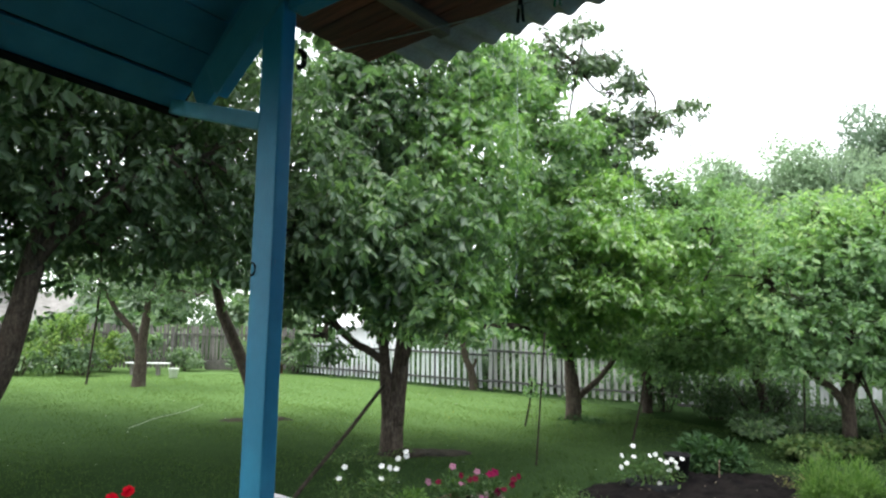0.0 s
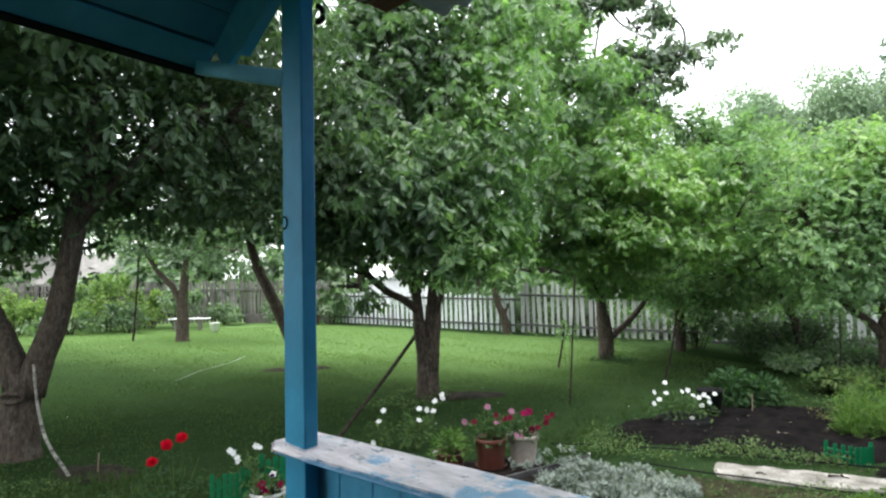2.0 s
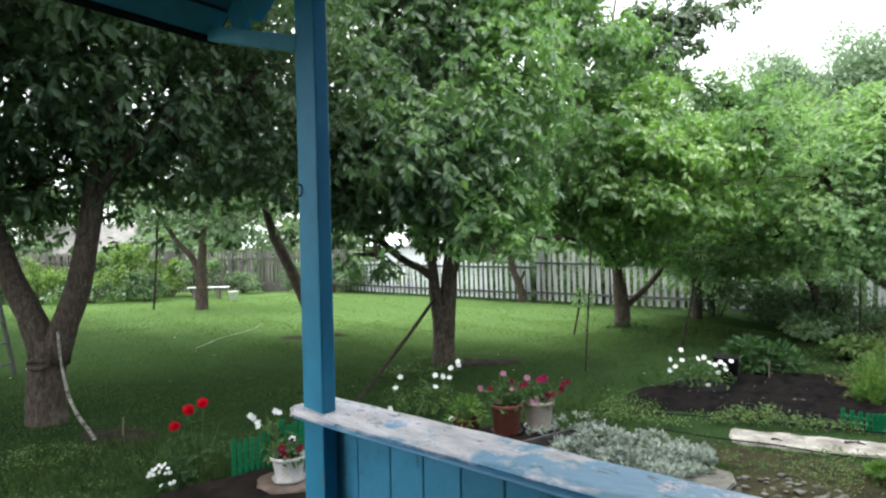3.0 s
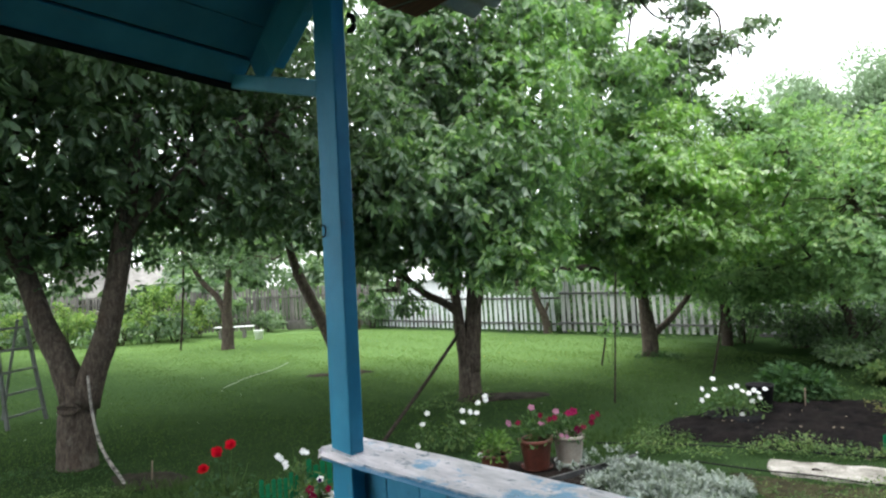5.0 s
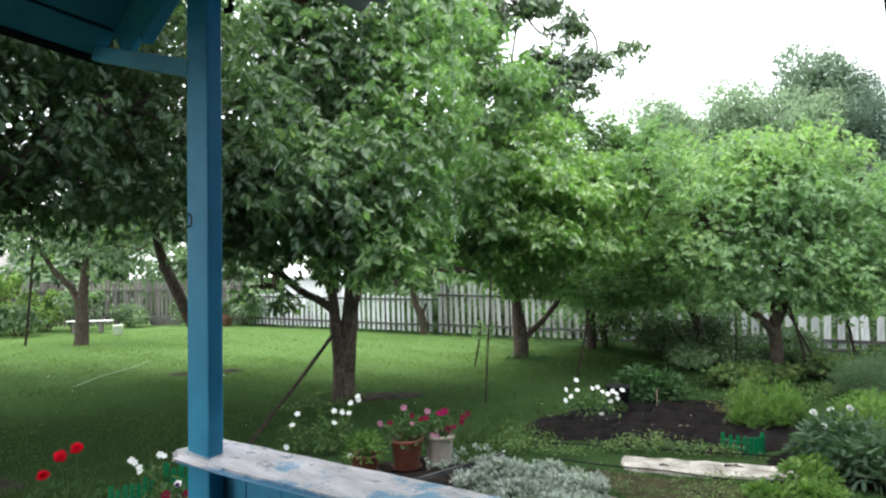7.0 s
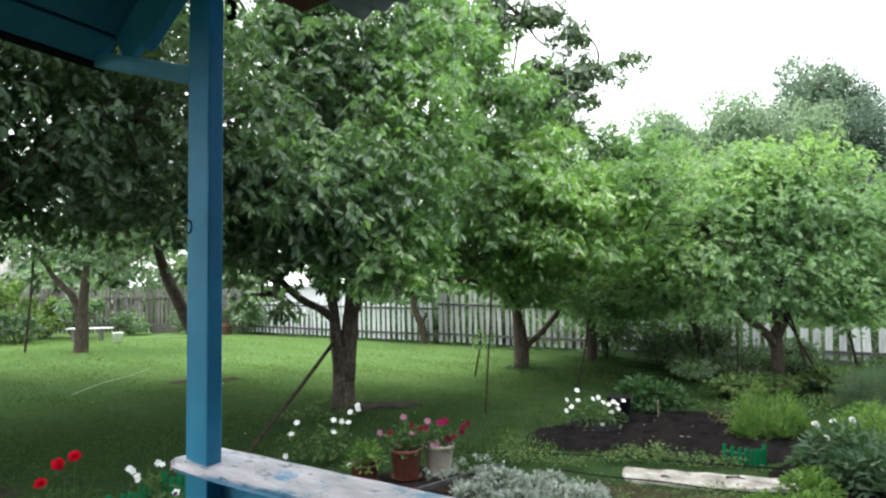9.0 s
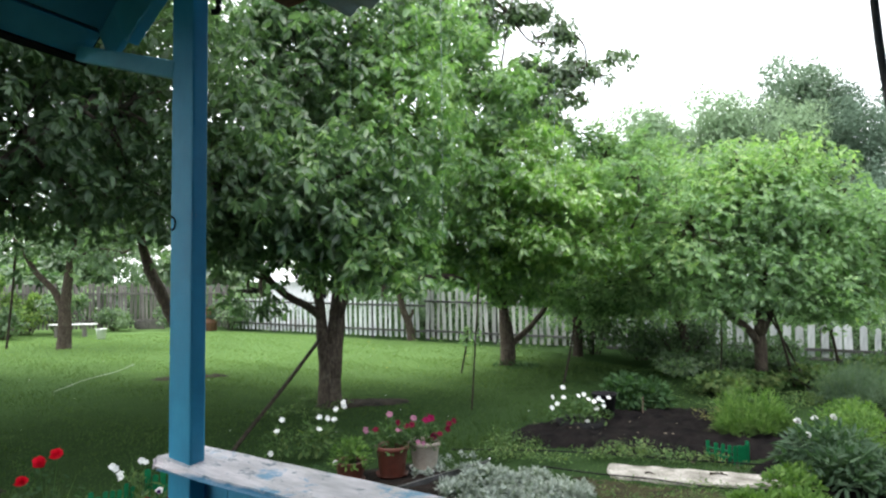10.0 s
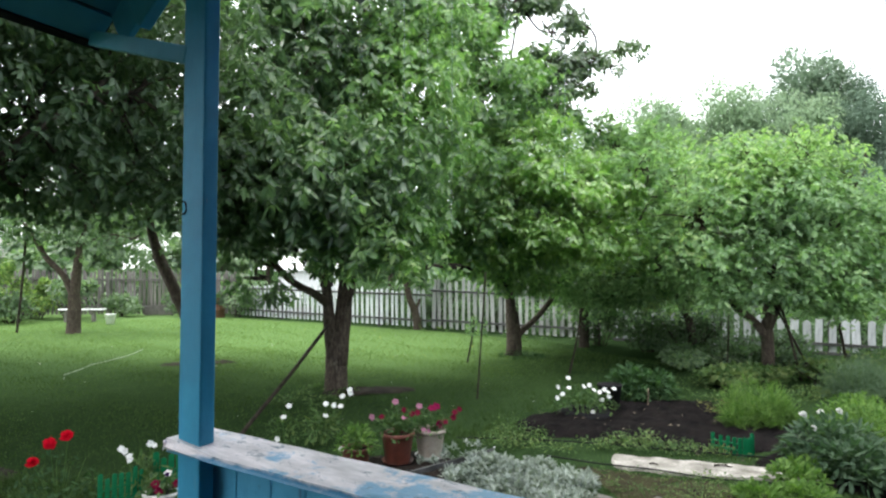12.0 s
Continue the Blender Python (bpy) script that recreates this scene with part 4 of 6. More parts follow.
def build_porch():
    post = thing("porch_post", "blue painted square timber porch post", "post", (0, 0, 0), PORCH)
    bm = boxed(-2.072, 1.343, 0.42, -1.951, 1.402, 3.36, 0.006)
    part("shaft", bm, blue_post, post)
    loop = [(-2.052 + 0.017 * math.sin(a), 1.336, 2.192 + 0.022 * math.cos(a)) for a in np.linspace(-0.3, 3.6, 10)]
    part("hook", capped_tube("hook", loop, 0.003, 0.003, black_rubber, 18, 6), None, post, "bent dark wire hook")
    side = [(-1.955, 1.415, 2.99), (-1.945, 1.432, 2.985), (-1.942, 1.436, 2.96), (-1.945, 1.432, 2.935), (-1.955, 1.415, 2.93)]
    part("bracket", capped_tube("bracket", side, 0.011, 0.011, black_rubber, 12, 8), None, post, "black line bracket")

    wall = thing("parapet", "blue boarded porch parapet with worn wide rail", "parapet", (0, 0, 0), PORCH)
    part("rail", cap_mesh(), worn_cap, wall, "wide rail with blue paint worn to grey wood")
    u = -2.02
    for i in range(16):
        w = (0.16, 0.168, 0.153, 0.157, 0.165)[i % 5]
        part("plank", boxed(u, 1.42, 0.44, u + w, 1.443, 1.353, 0.003), blue_plank, wall)
        u += w + 0.005
    part("batten", boxed(-2.04, 1.447, 1.2, 0.7, 1.485, 1.29, 0.004), blue_plank, wall)
    part("batten", boxed(-2.04, 1.447, 0.55, 0.7, 1.485, 0.64, 0.004), blue_plank, wall)

    eave = thing("porch_eave", "blue boarded front eave with rafter and strut", "eave", (0, 0, 0), PORCH)
    slope, e0, z0 = 0.81, -2.74, 2.9175
    a = math.atan(slope)
    along = 0.0
    tilt = Matrix.Translation((e0, 1.36, z0)) @ Matrix.Rotation(radians(0.92), 4, "Z") @ Matrix.Rotation(radians(-3.62), 4, "X") @ Matrix.Rotation(-a, 4, "Y")
    for i in range(6):
        w = (0.132, 0.155, 0.16, 0.165, 0.16, 0.15)[i]
        m = tilt @ Matrix.Translation((along, 0, 0))
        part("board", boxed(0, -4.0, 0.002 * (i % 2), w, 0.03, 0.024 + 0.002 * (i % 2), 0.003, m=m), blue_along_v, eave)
        along += w + (0.014 if i == 0 else 0.004)
    part("edge_strip", boxed(-0.03, -4.0, -0.012, -0.003, 0.04, 0.042, m=tilt), black_rubber, eave, "black backing sheet added above the boards to block daylight edge")
    # Backing sheet added so daylight does not shine through the board gaps.
    part("felt", boxed(-0.02, -4.0, 0.046, 1.2, 0.06, 0.056, m=tilt), black_rubber, eave, "black backing sheet added above the boards to block daylight")
    m = Matrix.Translation((-2.61, 0, 2.908)) @ Matrix.Rotation(-math.radians(34), 4, "Y")
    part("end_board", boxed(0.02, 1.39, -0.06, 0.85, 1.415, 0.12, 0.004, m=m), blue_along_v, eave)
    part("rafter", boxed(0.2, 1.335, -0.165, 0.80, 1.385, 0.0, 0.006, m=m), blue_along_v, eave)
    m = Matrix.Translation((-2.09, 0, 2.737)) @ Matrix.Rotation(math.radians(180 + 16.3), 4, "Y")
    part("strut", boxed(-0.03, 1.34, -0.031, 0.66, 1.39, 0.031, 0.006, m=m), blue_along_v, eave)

    roof = thing("porch_roof", "corrugated grey sheet roof on brown unpainted boards", "roof", (0, 0, 0), PORCH)
    part("wall_plate", boxed(-1.945, 1.355, 3.12, 0.745, 1.43, 3.25, 0.006), blue_post, roof, "blue painted beam")
    zu = lambda v: 3.137 - 0.05 * (v - 1.42)
    v0 = 1.434
    for i in range(4):
        w = 0.104
        bm = boxed(-2.05 + 0.012 * (i % 2), v0, 0, 0.745, v0 + w - 0.004, 0.02, 0.002)
        for q in bm.verts:
            q.co.z += zu(q.co.y) - 0.003 + 0.05 * (q.co.x + 2)
        part("board", bm, old_wood, roof)
        v0 += w
    for uu in (-1.62, -1.05, -0.45, 0.15, 0.6):
        bm = boxed(uu, 1.435, -0.045, uu + 0.05, 1.82, 0.0, 0.004)
        for q in bm.verts:
            q.co.z += zu(q.co.y) - 0.005 + 0.05 * (q.co.x + 2)
        part("rafter", bm, batten_wood, roof)
    n, pitch, wave = 330, 0.118, 0.014
    us = np.linspace(-1.955, 0.745, n)
    vs = np.array([1.434, 1.55, 1.8, 1.95, 2.09])
    V, F = [], []
    for k, off in enumerate((0.0, 0.008)):
        for uu in us:
            for v in vs:
                vv = v
                V.append((uu, vv, zu(vv) + 0.036 + 0.05 * (uu + 2) + off + wave * math.sin(2 * math.pi * uu / pitch)))
    m5 = len(vs)
    for k in (0, 1):
        o = k * n * m5
        for i in range(n - 1):
            for j in range(m5 - 1):
                F.append((o + i * m5 + j, o + (i + 1) * m5 + j, o + (i + 1) * m5 + j + 1, o + i * m5 + j + 1))
    o = n * m5
    for i in range(n - 1):
        a0, b0 = i * m5 + m5 - 1, (i + 1) * m5 + m5 - 1
        F.append((a0, b0, b0 + o, a0 + o))
    for j in range(m5 - 1):
        F.append((j, j + 1, j + 1 + o, j + o))
    part("corrugated_sheet", mesh_of("corrugated_sheet", V, F, slate_sheet, True), None, roof, "grey corrugated sheet with wavy edge")

    line = thing("clothes_line", "thin steel clothes line under the eave", "line", (0, 0, 0), PORCH)
    pts = [(-1.94, 1.44, 2.99), (-1.794, 1.5, 2.985), (-0.93, 1.5, 2.912), (0.3, 1.5, 2.93), (0.745, 1.48, 2.97)]
    part("wire", capped_tube("wire", pts, 0.0022, 0.0022, wire_mat, 30, 6), None, line)
    for uu, mat_, lab in ((-1.05, black_rubber, "black plastic clothes peg on the line"), (-0.93, green_plastic, "green plastic clothes peg on the line")):
        peg = thing("clothes_peg", lab, "peg", tuple(Matrix.Rotation(radians(PORCH), 3, "Z") @ Vector((uu, 1.5, 2.93 - 0.01 * (uu < -1)))), PORCH + 100, "clothes pegs on the line")
        for s in (-1, 1):
            m = Matrix.Rotation(radians(5 * s), 4, "X")
            bm = boxed(-0.006, s * 0.004 - 0.003, -0.055, 0.006, s * 0.004 + 0.003, 0.018, 0.002, m=m)
            part("jaw", bm, mat_, peg)
        part("spring", capped_tube("spring", [(-0.008, 0, -0.012), (0.008, 0, -0.012)], 0.005, 0.005, wire_mat, 4, 8), None, peg)

    for i, (uu, ln, k) in enumerate(((-1.84, 0.5, 0.0009), (-1.66, 0.75, 0.0012), (-1.56, 0.42, 0.0009), (-1.37, 1.05, 0.0013), (-1.18, 0.36, 0.0009), (-0.99, 0.9, 0.0013), (-0.8, 0.55, 0.0009))):
        uu = (round(uu / pitch) - 0.25) * pitch
        z = zu(2.088) + 0.036 + 0.05 * (uu + 2) - wave + 0.003
        d = thing("water_drip", "thin trickle of rainwater falling from the roof edge", "water", tuple(Matrix.Rotation(radians(PORCH), 3, "Z") @ Vector((uu, 2.086, z))), 0, "trickles from the roof edge")
        part("trickle", capped_tube("trickle", [(0, 0, 0), (0.002, 0, -ln * 0.5), (0, 0.002, -ln)], k, k * 0.6, water_mat, 12, 6, 0.25), None, d)

    cab = thing("cable", "thick dark grey cable hanging down from the eave", "cable", (0, 0, 0), PORCH)
    part("strand", capped_tube("strand", [(-0.06, 1.50, 3.12), (-0.045, 1.5, 2.7), (-0.036, 1.5, 2.518), (-0.028, 1.5, 2.406), (-0.018, 1.5, 2.317), (-0.004, 1.5, 2.2), (0.03, 1.5, 1.9), (0.05, 1.48, 1.402)], 0.0075, 0.0075, cable_mat, 40, 8), None, cab)

    fl = thing("porch_floor", "brown painted board porch floor", "floor", (0, 0, 0), PORCH, "", "structure")
    for i in range(20):
        part("plank", boxed(-2.1, -1.35 + i * 0.14, 0.40, 0.745, -1.35 + i * 0.14 + 0.136, 0.44, 0.002), floor_wood, fl)
    base = boxed(-2.05, -1.3, -0.1, 0.745, 1.40, 0.395)
    part("plinth", base, concrete, fl)
    # Unseen walls, placed and sized to keep sky light off post and porch.
    for nm, args in (("unseen_wall_house", (0.75, -6.0, -0.1, 1.1, 7.0, 6.4)), ("unseen_wall_porch", (-2.05, -1.6, -0.1, 0.745, -1.36, 3.41))):
        w = part(nm, boxed(*args), house_wall_mat, None)
        w.matrix_world = pose(0, 0, 0, 0, 0, PORCH)
        tagged(w, "unseen blue wall added beside the porch to block sky light", "wall", "", "structure")
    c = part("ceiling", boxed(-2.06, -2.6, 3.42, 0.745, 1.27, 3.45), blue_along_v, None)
    c.matrix_world = pose(0, 0, 0, 0, 0, PORCH)
    tagged(c, "blue painted boarded porch ceiling", "ceiling", "", "structure")


build_porch()

# ---- fences ----
def picket_mesh(name, w, h, t, material, pointed=True):
    V, F = [], []
    for y in (-t / 2, t / 2):
        V += [(-w / 2, y, 0), (w / 2, y, 0), (w / 2, y, h - w * 0.45 * pointed), (0, y, h), (-w / 2, y, h - w * 0.45 * pointed)]
    F = [(0, 1, 2, 3, 4), (9, 8, 7, 6, 5)] + [(i, i + 5, (i + 1) % 5 + 5, (i + 1) % 5) for i in range(5)]
    return mesh_of(name, V, F, material)


def fence(name, label, a, b, ha, hb, step, w, mat_, rail_mat, group, front=1, rails=(0.2, 0.78), foot=0.03):
    """front: on which side of the pickets the rails run."""
    a, b = Vector(a), Vector(b)
    d = b - a
    L, ang = d.length, math.degrees(math.atan2(d.y, d.x))
    f = thing(name, label, "fence", (a.x, a.y, 0), ang, group)
    kinds = [picket_mesh("picket", w * k, 1.0, 0.022, mat_) for k in (0.82, 1.0, 1.15)]
    n = int(L / step)
    for i in range(n):
        s = i / n
        p = part("picket", kinds[int(rng.integers(3))], None, f)
        h = (ha + (hb - ha) * s) * rng.uniform(0.94, 1.04)
        p.matrix_basis = Matrix.Translation((i * step + rng.normal() * 0.014, rng.normal() * 0.004, foot)) @ Matrix.Rotation(rng.normal() * 0.022, 4, "Y") @ Matrix.Diagonal((1, 1, h - foot, 1))
    for k in rails:
        bm = bmesh.new()
        box(bm, -0.1, 0.014, -0.035, L, 0.06, 0.035, 0.004)
        for v in bm.verts:
            v.co.y *= front
            v.co.z += k * (ha + (hb - ha) * min(1, max(0, v.co.x / L)))
        if front < 0:
            bmesh.ops.reverse_faces(bm, faces=bm.faces)
        part("rail", bm, rail_mat, f)
    for i in range(int(L / 2.6) + 1):
        s = min(1.0, i * 2.6 / L)
        y0, y1 = (0.062, 0.16) if front > 0 else (0.014, 0.11)
        part("post", boxed(i * 2.6 - 0.05, y0, -0.3, i * 2.6 + 0.05, y1, (ha + (hb - ha) * s) * 0.95, 0.008), rail_mat, f)
    return f


fence("picket_fence", "low whitewashed wooden picket fence behind the lawn", (-3.6, 29.3), (3.55, 22.02), 1.36, 1.3, 0.235, 0.115, white_picket, dark_rail, "garden fences", -1, (0.2, 0.86))
fence("picket_fence", "taller picket fence, whitewash weathered to grey", (3.6, 21.97), (8.0, 17.49), 1.72, 1.62, 0.235, 0.118, grey_white_picket, dark_rail, "garden fences", -1, (0.17, 0.74))
fence("picket_fence", "low bright whitewashed picket fence behind the cherry", (8.05, 17.44), (15.8, 9.55), 0.92, 0.8, 0.262, 0.15, white_picket, dark_rail, "garden fences", -1, (0.06, 0.3))
fence("picket_fence", "unpainted grey weathered picket fence", (-3.9, 30.2), (-30, 30.8), 1.9, 2.1, 0.165, 0.105, grey_picket, fence_rail, "garden fences")

# ---- garden things ----
def lathe(profile, sides=24):
    """A turned body from (radius, height) pairs."""
    V, F = [], []
    for r, z in profile:
        for k in range(sides):
            a = 2 * math.pi * k / sides
            V.append((r * math.cos(a), r * math.sin(a), z))
    for i in range(len(profile) - 1):
        for k in range(sides):
            q = (k + 1) % sides
            F.append((i * sides + k, i * sides + q, (i + 1) * sides + q, (i + 1) * sides + k))
    return V, F


def lathed(name, profile, material, sides=24):
    V, F = lathe(profile, sides)
    return mesh_of(name, V, F, material, True)


def bloom_mesh(name, r, petals, material, deep=0.35, ruffle=0.12):
    """A funnel-shaped flower with lobed, ruffled rim, facing +z."""
    n = petals * 4
    V, F = [(0, 0, -deep * r)], []
    for ring, (k, z) in enumerate(((0.35, -0.12), (0.75, 0.02), (1.0, -0.06))):
        for i in range(n):
            a = 2 * math.pi * i / n
            lobe = 1 - (0.28 if ring == 2 else 0.08) * (0.5 + 0.5 * math.cos(petals * a))
            V.append((r * k * lobe * math.cos(a), r * k * lobe * math.sin(a), r * (z + ruffle * math.sin(a * petals * 2 + 1) * (ring == 2))))
    for i in range(n):
        j = (i + 1) % n
        F.append((0, 1 + i, 1 + j))
        for ring in range(2):
            o = 1 + ring * n
            F.append((o + i, o + n + i, o + n + j, o + j))
    return mesh_of(name, V, F, material, True)


def double_bloom_mesh(name, r, material):
    """A full ball of layered petals."""
    at, ax, up = [], [], []
    for layer, (n, tilt, k) in enumerate(((9, 0.2, 0.95), (9, 0.5, 0.9), (8, 0.75, 0.78), (7, 0.95, 0.6), (6, 1.1, 0.45), (5, 1.3, 0.32))):
        for i in range(n):
            a = 2 * math.pi * (i + 0.5 * layer) / n + 0.3 * math.sin(i * 3.0)
            d = np.array([math.cos(a) * math.cos(tilt), math.sin(a) * math.cos(tilt), math.sin(tilt)])
            at.append(-d * 0.05 * r + np.array([0, 0, 0.15 * r * layer]))
            ax.append(d * k)
            up.append(np.array([-math.cos(a) * math.sin(tilt), -math.sin(a) * math.sin(tilt), math.cos(tilt)]))
    v, f = leaf_arrays(np.array(at), np.array(ax), np.array(up), r * np.linalg.norm(np.array(ax), axis=1), r * 0.85, -0.2, -0.25)
    return mesh_of(name, v, f, material, True)


def foliage(n, radius, height, leaf, slim, lean=0.8, base=0.1, droop=0.3, hollow=0.4):
    """Leaves of a herb or bush over a rounded mound."""
    d = unit(rng.normal(size=(n, 3)))
    d[:, 2] = np.abs(d[:, 2])
    r = 1 - (1 - hollow) * rng.random(n) ** 1.4
    p = d * r[:, None] * np.array([radius, radius, height - base]) + np.array([0, 0, base])
    axis = unit(d * lean + rng.normal(size=(n, 3)) * 0.5 - np.array([0, 0, droop]))
    up = unit(np.array([0, 0, 1.0]) + rng.normal(size=(n, 3)) * 0.4 + d * 0.3)
    L = leaf * rng.uniform(0.6, 1.25, n)
    return leaf_arrays(p, axis, up, L, L * slim)


def stems(n, radius, height, thick=0.004, spread=0.8):
    bits = []
    for _ in range(n):
        a, r = rng.uniform(0, 2 * math.pi), radius * math.sqrt(rng.random()) * spread
        x, y, h = r * math.cos(a), r * math.sin(a), height * rng.uniform(0.6, 0.95)
        bits.append(bent_tube([(x * 0.25, y * 0.25, -0.02), (x * 0.6, y * 0.6, h * 0.5), (x, y, h)], thick, thick * 0.5, 6, 5))
    return joined(bits)


def plant(name, label, at, radius, height, n, leaf, slim, mat_, category="plant", group="", stem_n=14, droop=0.3, base=0.08, lean=0.8, stem_mat=None, hollow=0.4):
    t = thing(name, label, category, at, 0, group)
    for _ in range(stem_n):
        v, f = stems(1, radius, height)
        part("stem", mesh_of("stem", v, f, stem_mat or weed_leaf, True), None, t)
    v, f = foliage(n, radius, height, leaf, slim, lean, base, droop, hollow)
    part("foliage", mesh_of("foliage", v, f, mat_), None, t)
    return t


def add_blooms(t, mesh, places, tilt=50, facing=-90, stalk=True):
    """Flowers on stalks; places relative to the plant's foot. They turn towards the light of the open side."""
    for i, (x, y, z) in enumerate(places):
        if stalk:
            part("stalk", capped_tube("stalk", [(x * 0.4, y * 0.4 + 0.03, max(0.03, z * 0.35)), (x * 0.8, y * 0.8 + 0.02, z * 0.8), (x, y + 0.01, z - 0.015)], 0.003, 0.002, weed_leaf, 6, 5), None, t)
        b = part("flower", mesh, None, t)
        b.matrix_basis = Matrix.Translation((x, y, z)) @ Euler((radians(tilt + 18 * math.sin(i * 2.1)), 0, radians(facing + 90 + 35 * math.sin(i * 1.7)))).to_matrix().to_4x4()


white_bloom = bloom_mesh("flower", 0.037, 5, white_petal)
small_white = bloom_mesh("flower", 0.031, 5, white_petal)
tiny_white = bloom_mesh("flower", 0.019, 5, white_petal)
pink_bloom = bloom_mesh("flower", 0.04, 5, pink_petal)
magenta_bloom = bloom_mesh("flower", 0.05, 5, magenta_petal)
pansy_eye = bloom_mesh("flower_eye", 0.02, 5, pansy_petal, 0.1)
wine_bloom = bloom_mesh("flower", 0.038, 5, wine_petal)
red_bloom = double_bloom_mesh("flower", 0.064, red_petal)
magenta_small = bloom_mesh("flower", 0.03, 5, pink_petal)
peony_bloom = double_bloom_mesh("flower", 0.05, white_petal)


# flower pots with petunias
def flower_pot(label, at, r, h, mat_, saucer=None):
    t = thing("flower_pot", label, "flower pot", at, 0, "flower pots on the ground")
    body = [(r * 0.0, 0.012), (r * 0.72, 0.012), (r * 0.74, 0.02), (r * 0.93, h * 0.82), (r * 0.94, h * 0.84), (r * 1.03, h * 0.85), (r * 1.05, h * 0.99), (r * 1.02, h), (r * 0.95, h), (r * 0.9, h * 0.84), (r * 0.88, h * 0.8)]
    part("body", lathed("body", body, mat_, 32), None, t)
    part("soil", lathed("soil", [(0.0, h * 0.83), (r * 0.5, h * 0.85), (r * 0.89, h * 0.82)], wet_soil, 24), None, t)
    if saucer:
        part("saucer", lathed("saucer", [(0.0, 0.0), (r * 0.88, 0.0), (r * 0.95, 0.03), (r * 0.98, 0.032), (r * 0.9, 0.012), (0, 0.01)], saucer, 32), None, t)
    return t


def potted(label, at, h, radius, height, n, blooms, mat_=stem_leaf):
    t = plant("petunia", label, (at[0], at[1], at[2] + h), radius, height, n, 0.06, 0.5, mat_, "flower", "petunias in pots", 16, 0.15, 0.0)
    for mesh, places in blooms:
        add_blooms(t, mesh, places)
    return t


flower_pot("terracotta flower pot standing on the ground", (0.30, 6.72, 0), 0.155, 0.21, terracotta, terracotta)
potted("green pansy seedlings in terracotta pot, one white bloom", (0.30, 6.72, 0), 0.17, 0.21, 0.26, 300, [(small_white, [(-0.15, -0.1, 0.05)]), (pansy_eye, [(-0.15, -0.118, 0.047)])], dill_leaf)
flower_pot("large terracotta flower pot standing on the ground", (0.73, 6.84, 0), 0.17, 0.31, terracotta, terracotta)
potted("pink petunias with dark leaves in terracotta pot", (0.73, 6.84, 0), 0.26, 0.22, 0.3, 300,
       [(pink_bloom, [(-0.03, -0.05, 0.37), (-0.27, -0.05, 0.22), (0.06, -0.1, 0.22)]), (wine_bloom, [(0.2, -0.04, 0.25), (0.06, -0.05, 0.28), (-0.16, 0.05, 0.2)]), (magenta_small, [(0.26, -0.08, 0.08), (0.31, -0.1, 0.07)])])
flower_pot("beige flower pot with white saucer on ground", (1.09, 6.98, 0), 0.165, 0.30, beige_pot, white_pot)
potted("magenta petunias with dark leaves in beige pot", (1.09, 6.98, 0), 0.25, 0.2, 0.26, 280,
       [(magenta_bloom, [(0.05, -0.1, 0.3), (0.08, -0.12, 0.12), (0.0, -0.12, 0.29)]), (wine_bloom, [(0.26, -0.04, 0.22), (0.32, 0, 0.24), (0.14, -0.12, 0.14), (-0.2, -0.05, 0.22), (0.24, -0.06, 0.17)]), (pink_bloom, [(-0.13, -0.1, 0.31)])])
log = thing("tree_stump", "low sawn tree stump beside the porch", "stump", (-1.22, 5.4, 0))
part("side", capped_tube("side", [(0, 0, -0.1), (0, 0, 0.02), (0.0, 0, 0.09)], 0.29, 0.26, stump_wood, 6, 20, 0.05), None, log)
flower_pot("white plastic flower pot with saucer on a stump", (-1.22, 5.36, 0.095), 0.14, 0.21, white_pot, white_pot)
potted("wine-red petunias and a pansy in white pot", (-1.22, 5.36, 0.095), 0.17, 0.15, 0.16, 150,
       [(wine_bloom, [(-0.03, -0.1, 0.12), (0.0, -0.12, 0.07), (-0.06, -0.08, 0.09), (0.1, -0.05, 0.1)]), (small_white, [(0.06, -0.12, 0.2)]), (pansy_eye, [(0.06, -0.14, 0.198)])], stem_leaf)

# low plastic border fences
def border_fence(label, at, turn, n, h, step, curve=0.0, fill=0.66, uneven=0.12):
    t = thing("border_fence", label, "border fence", at, turn, "green border fences")
    pk = picket_mesh("slat", step * fill, 1.0, 0.008, green_plastic)
    for i in range(n):
        p = part("slat", pk, None, t)
        p.matrix_basis = pose(i * step, curve * (i - n / 2) ** 2, -0.05) @ Matrix.Diagonal((1, 1, (h + 0.05) * (1 - uneven * abs(math.sin(i * 1.3))), 1))
    for k in (0.3, 0.62):
        pts = [(i * step, curve * (i - n / 2) ** 2 + 0.011, h * k) for i in range(n)]
        part("rail", capped_tube("rail", pts, 0.009, 0.009, green_plastic, max(8, n), 6), None, t)


border_fence("green plastic picket border fence in the flower bed", (-1.73, 5.58, 0), 50, 7, 0.385, 0.06, 0, 0.68)
border_fence("green plastic picket border fence in the flower bed", (-1.42, 6.0, 0), 12, 7, 0.43, 0.06, 0, 0.78)
border_fence("low green plastic edging, scalloped, round the herbs", (4.2, 6.44, 0), -2, 11, 0.2, 0.041, 0.009, 0.98, 0.04)

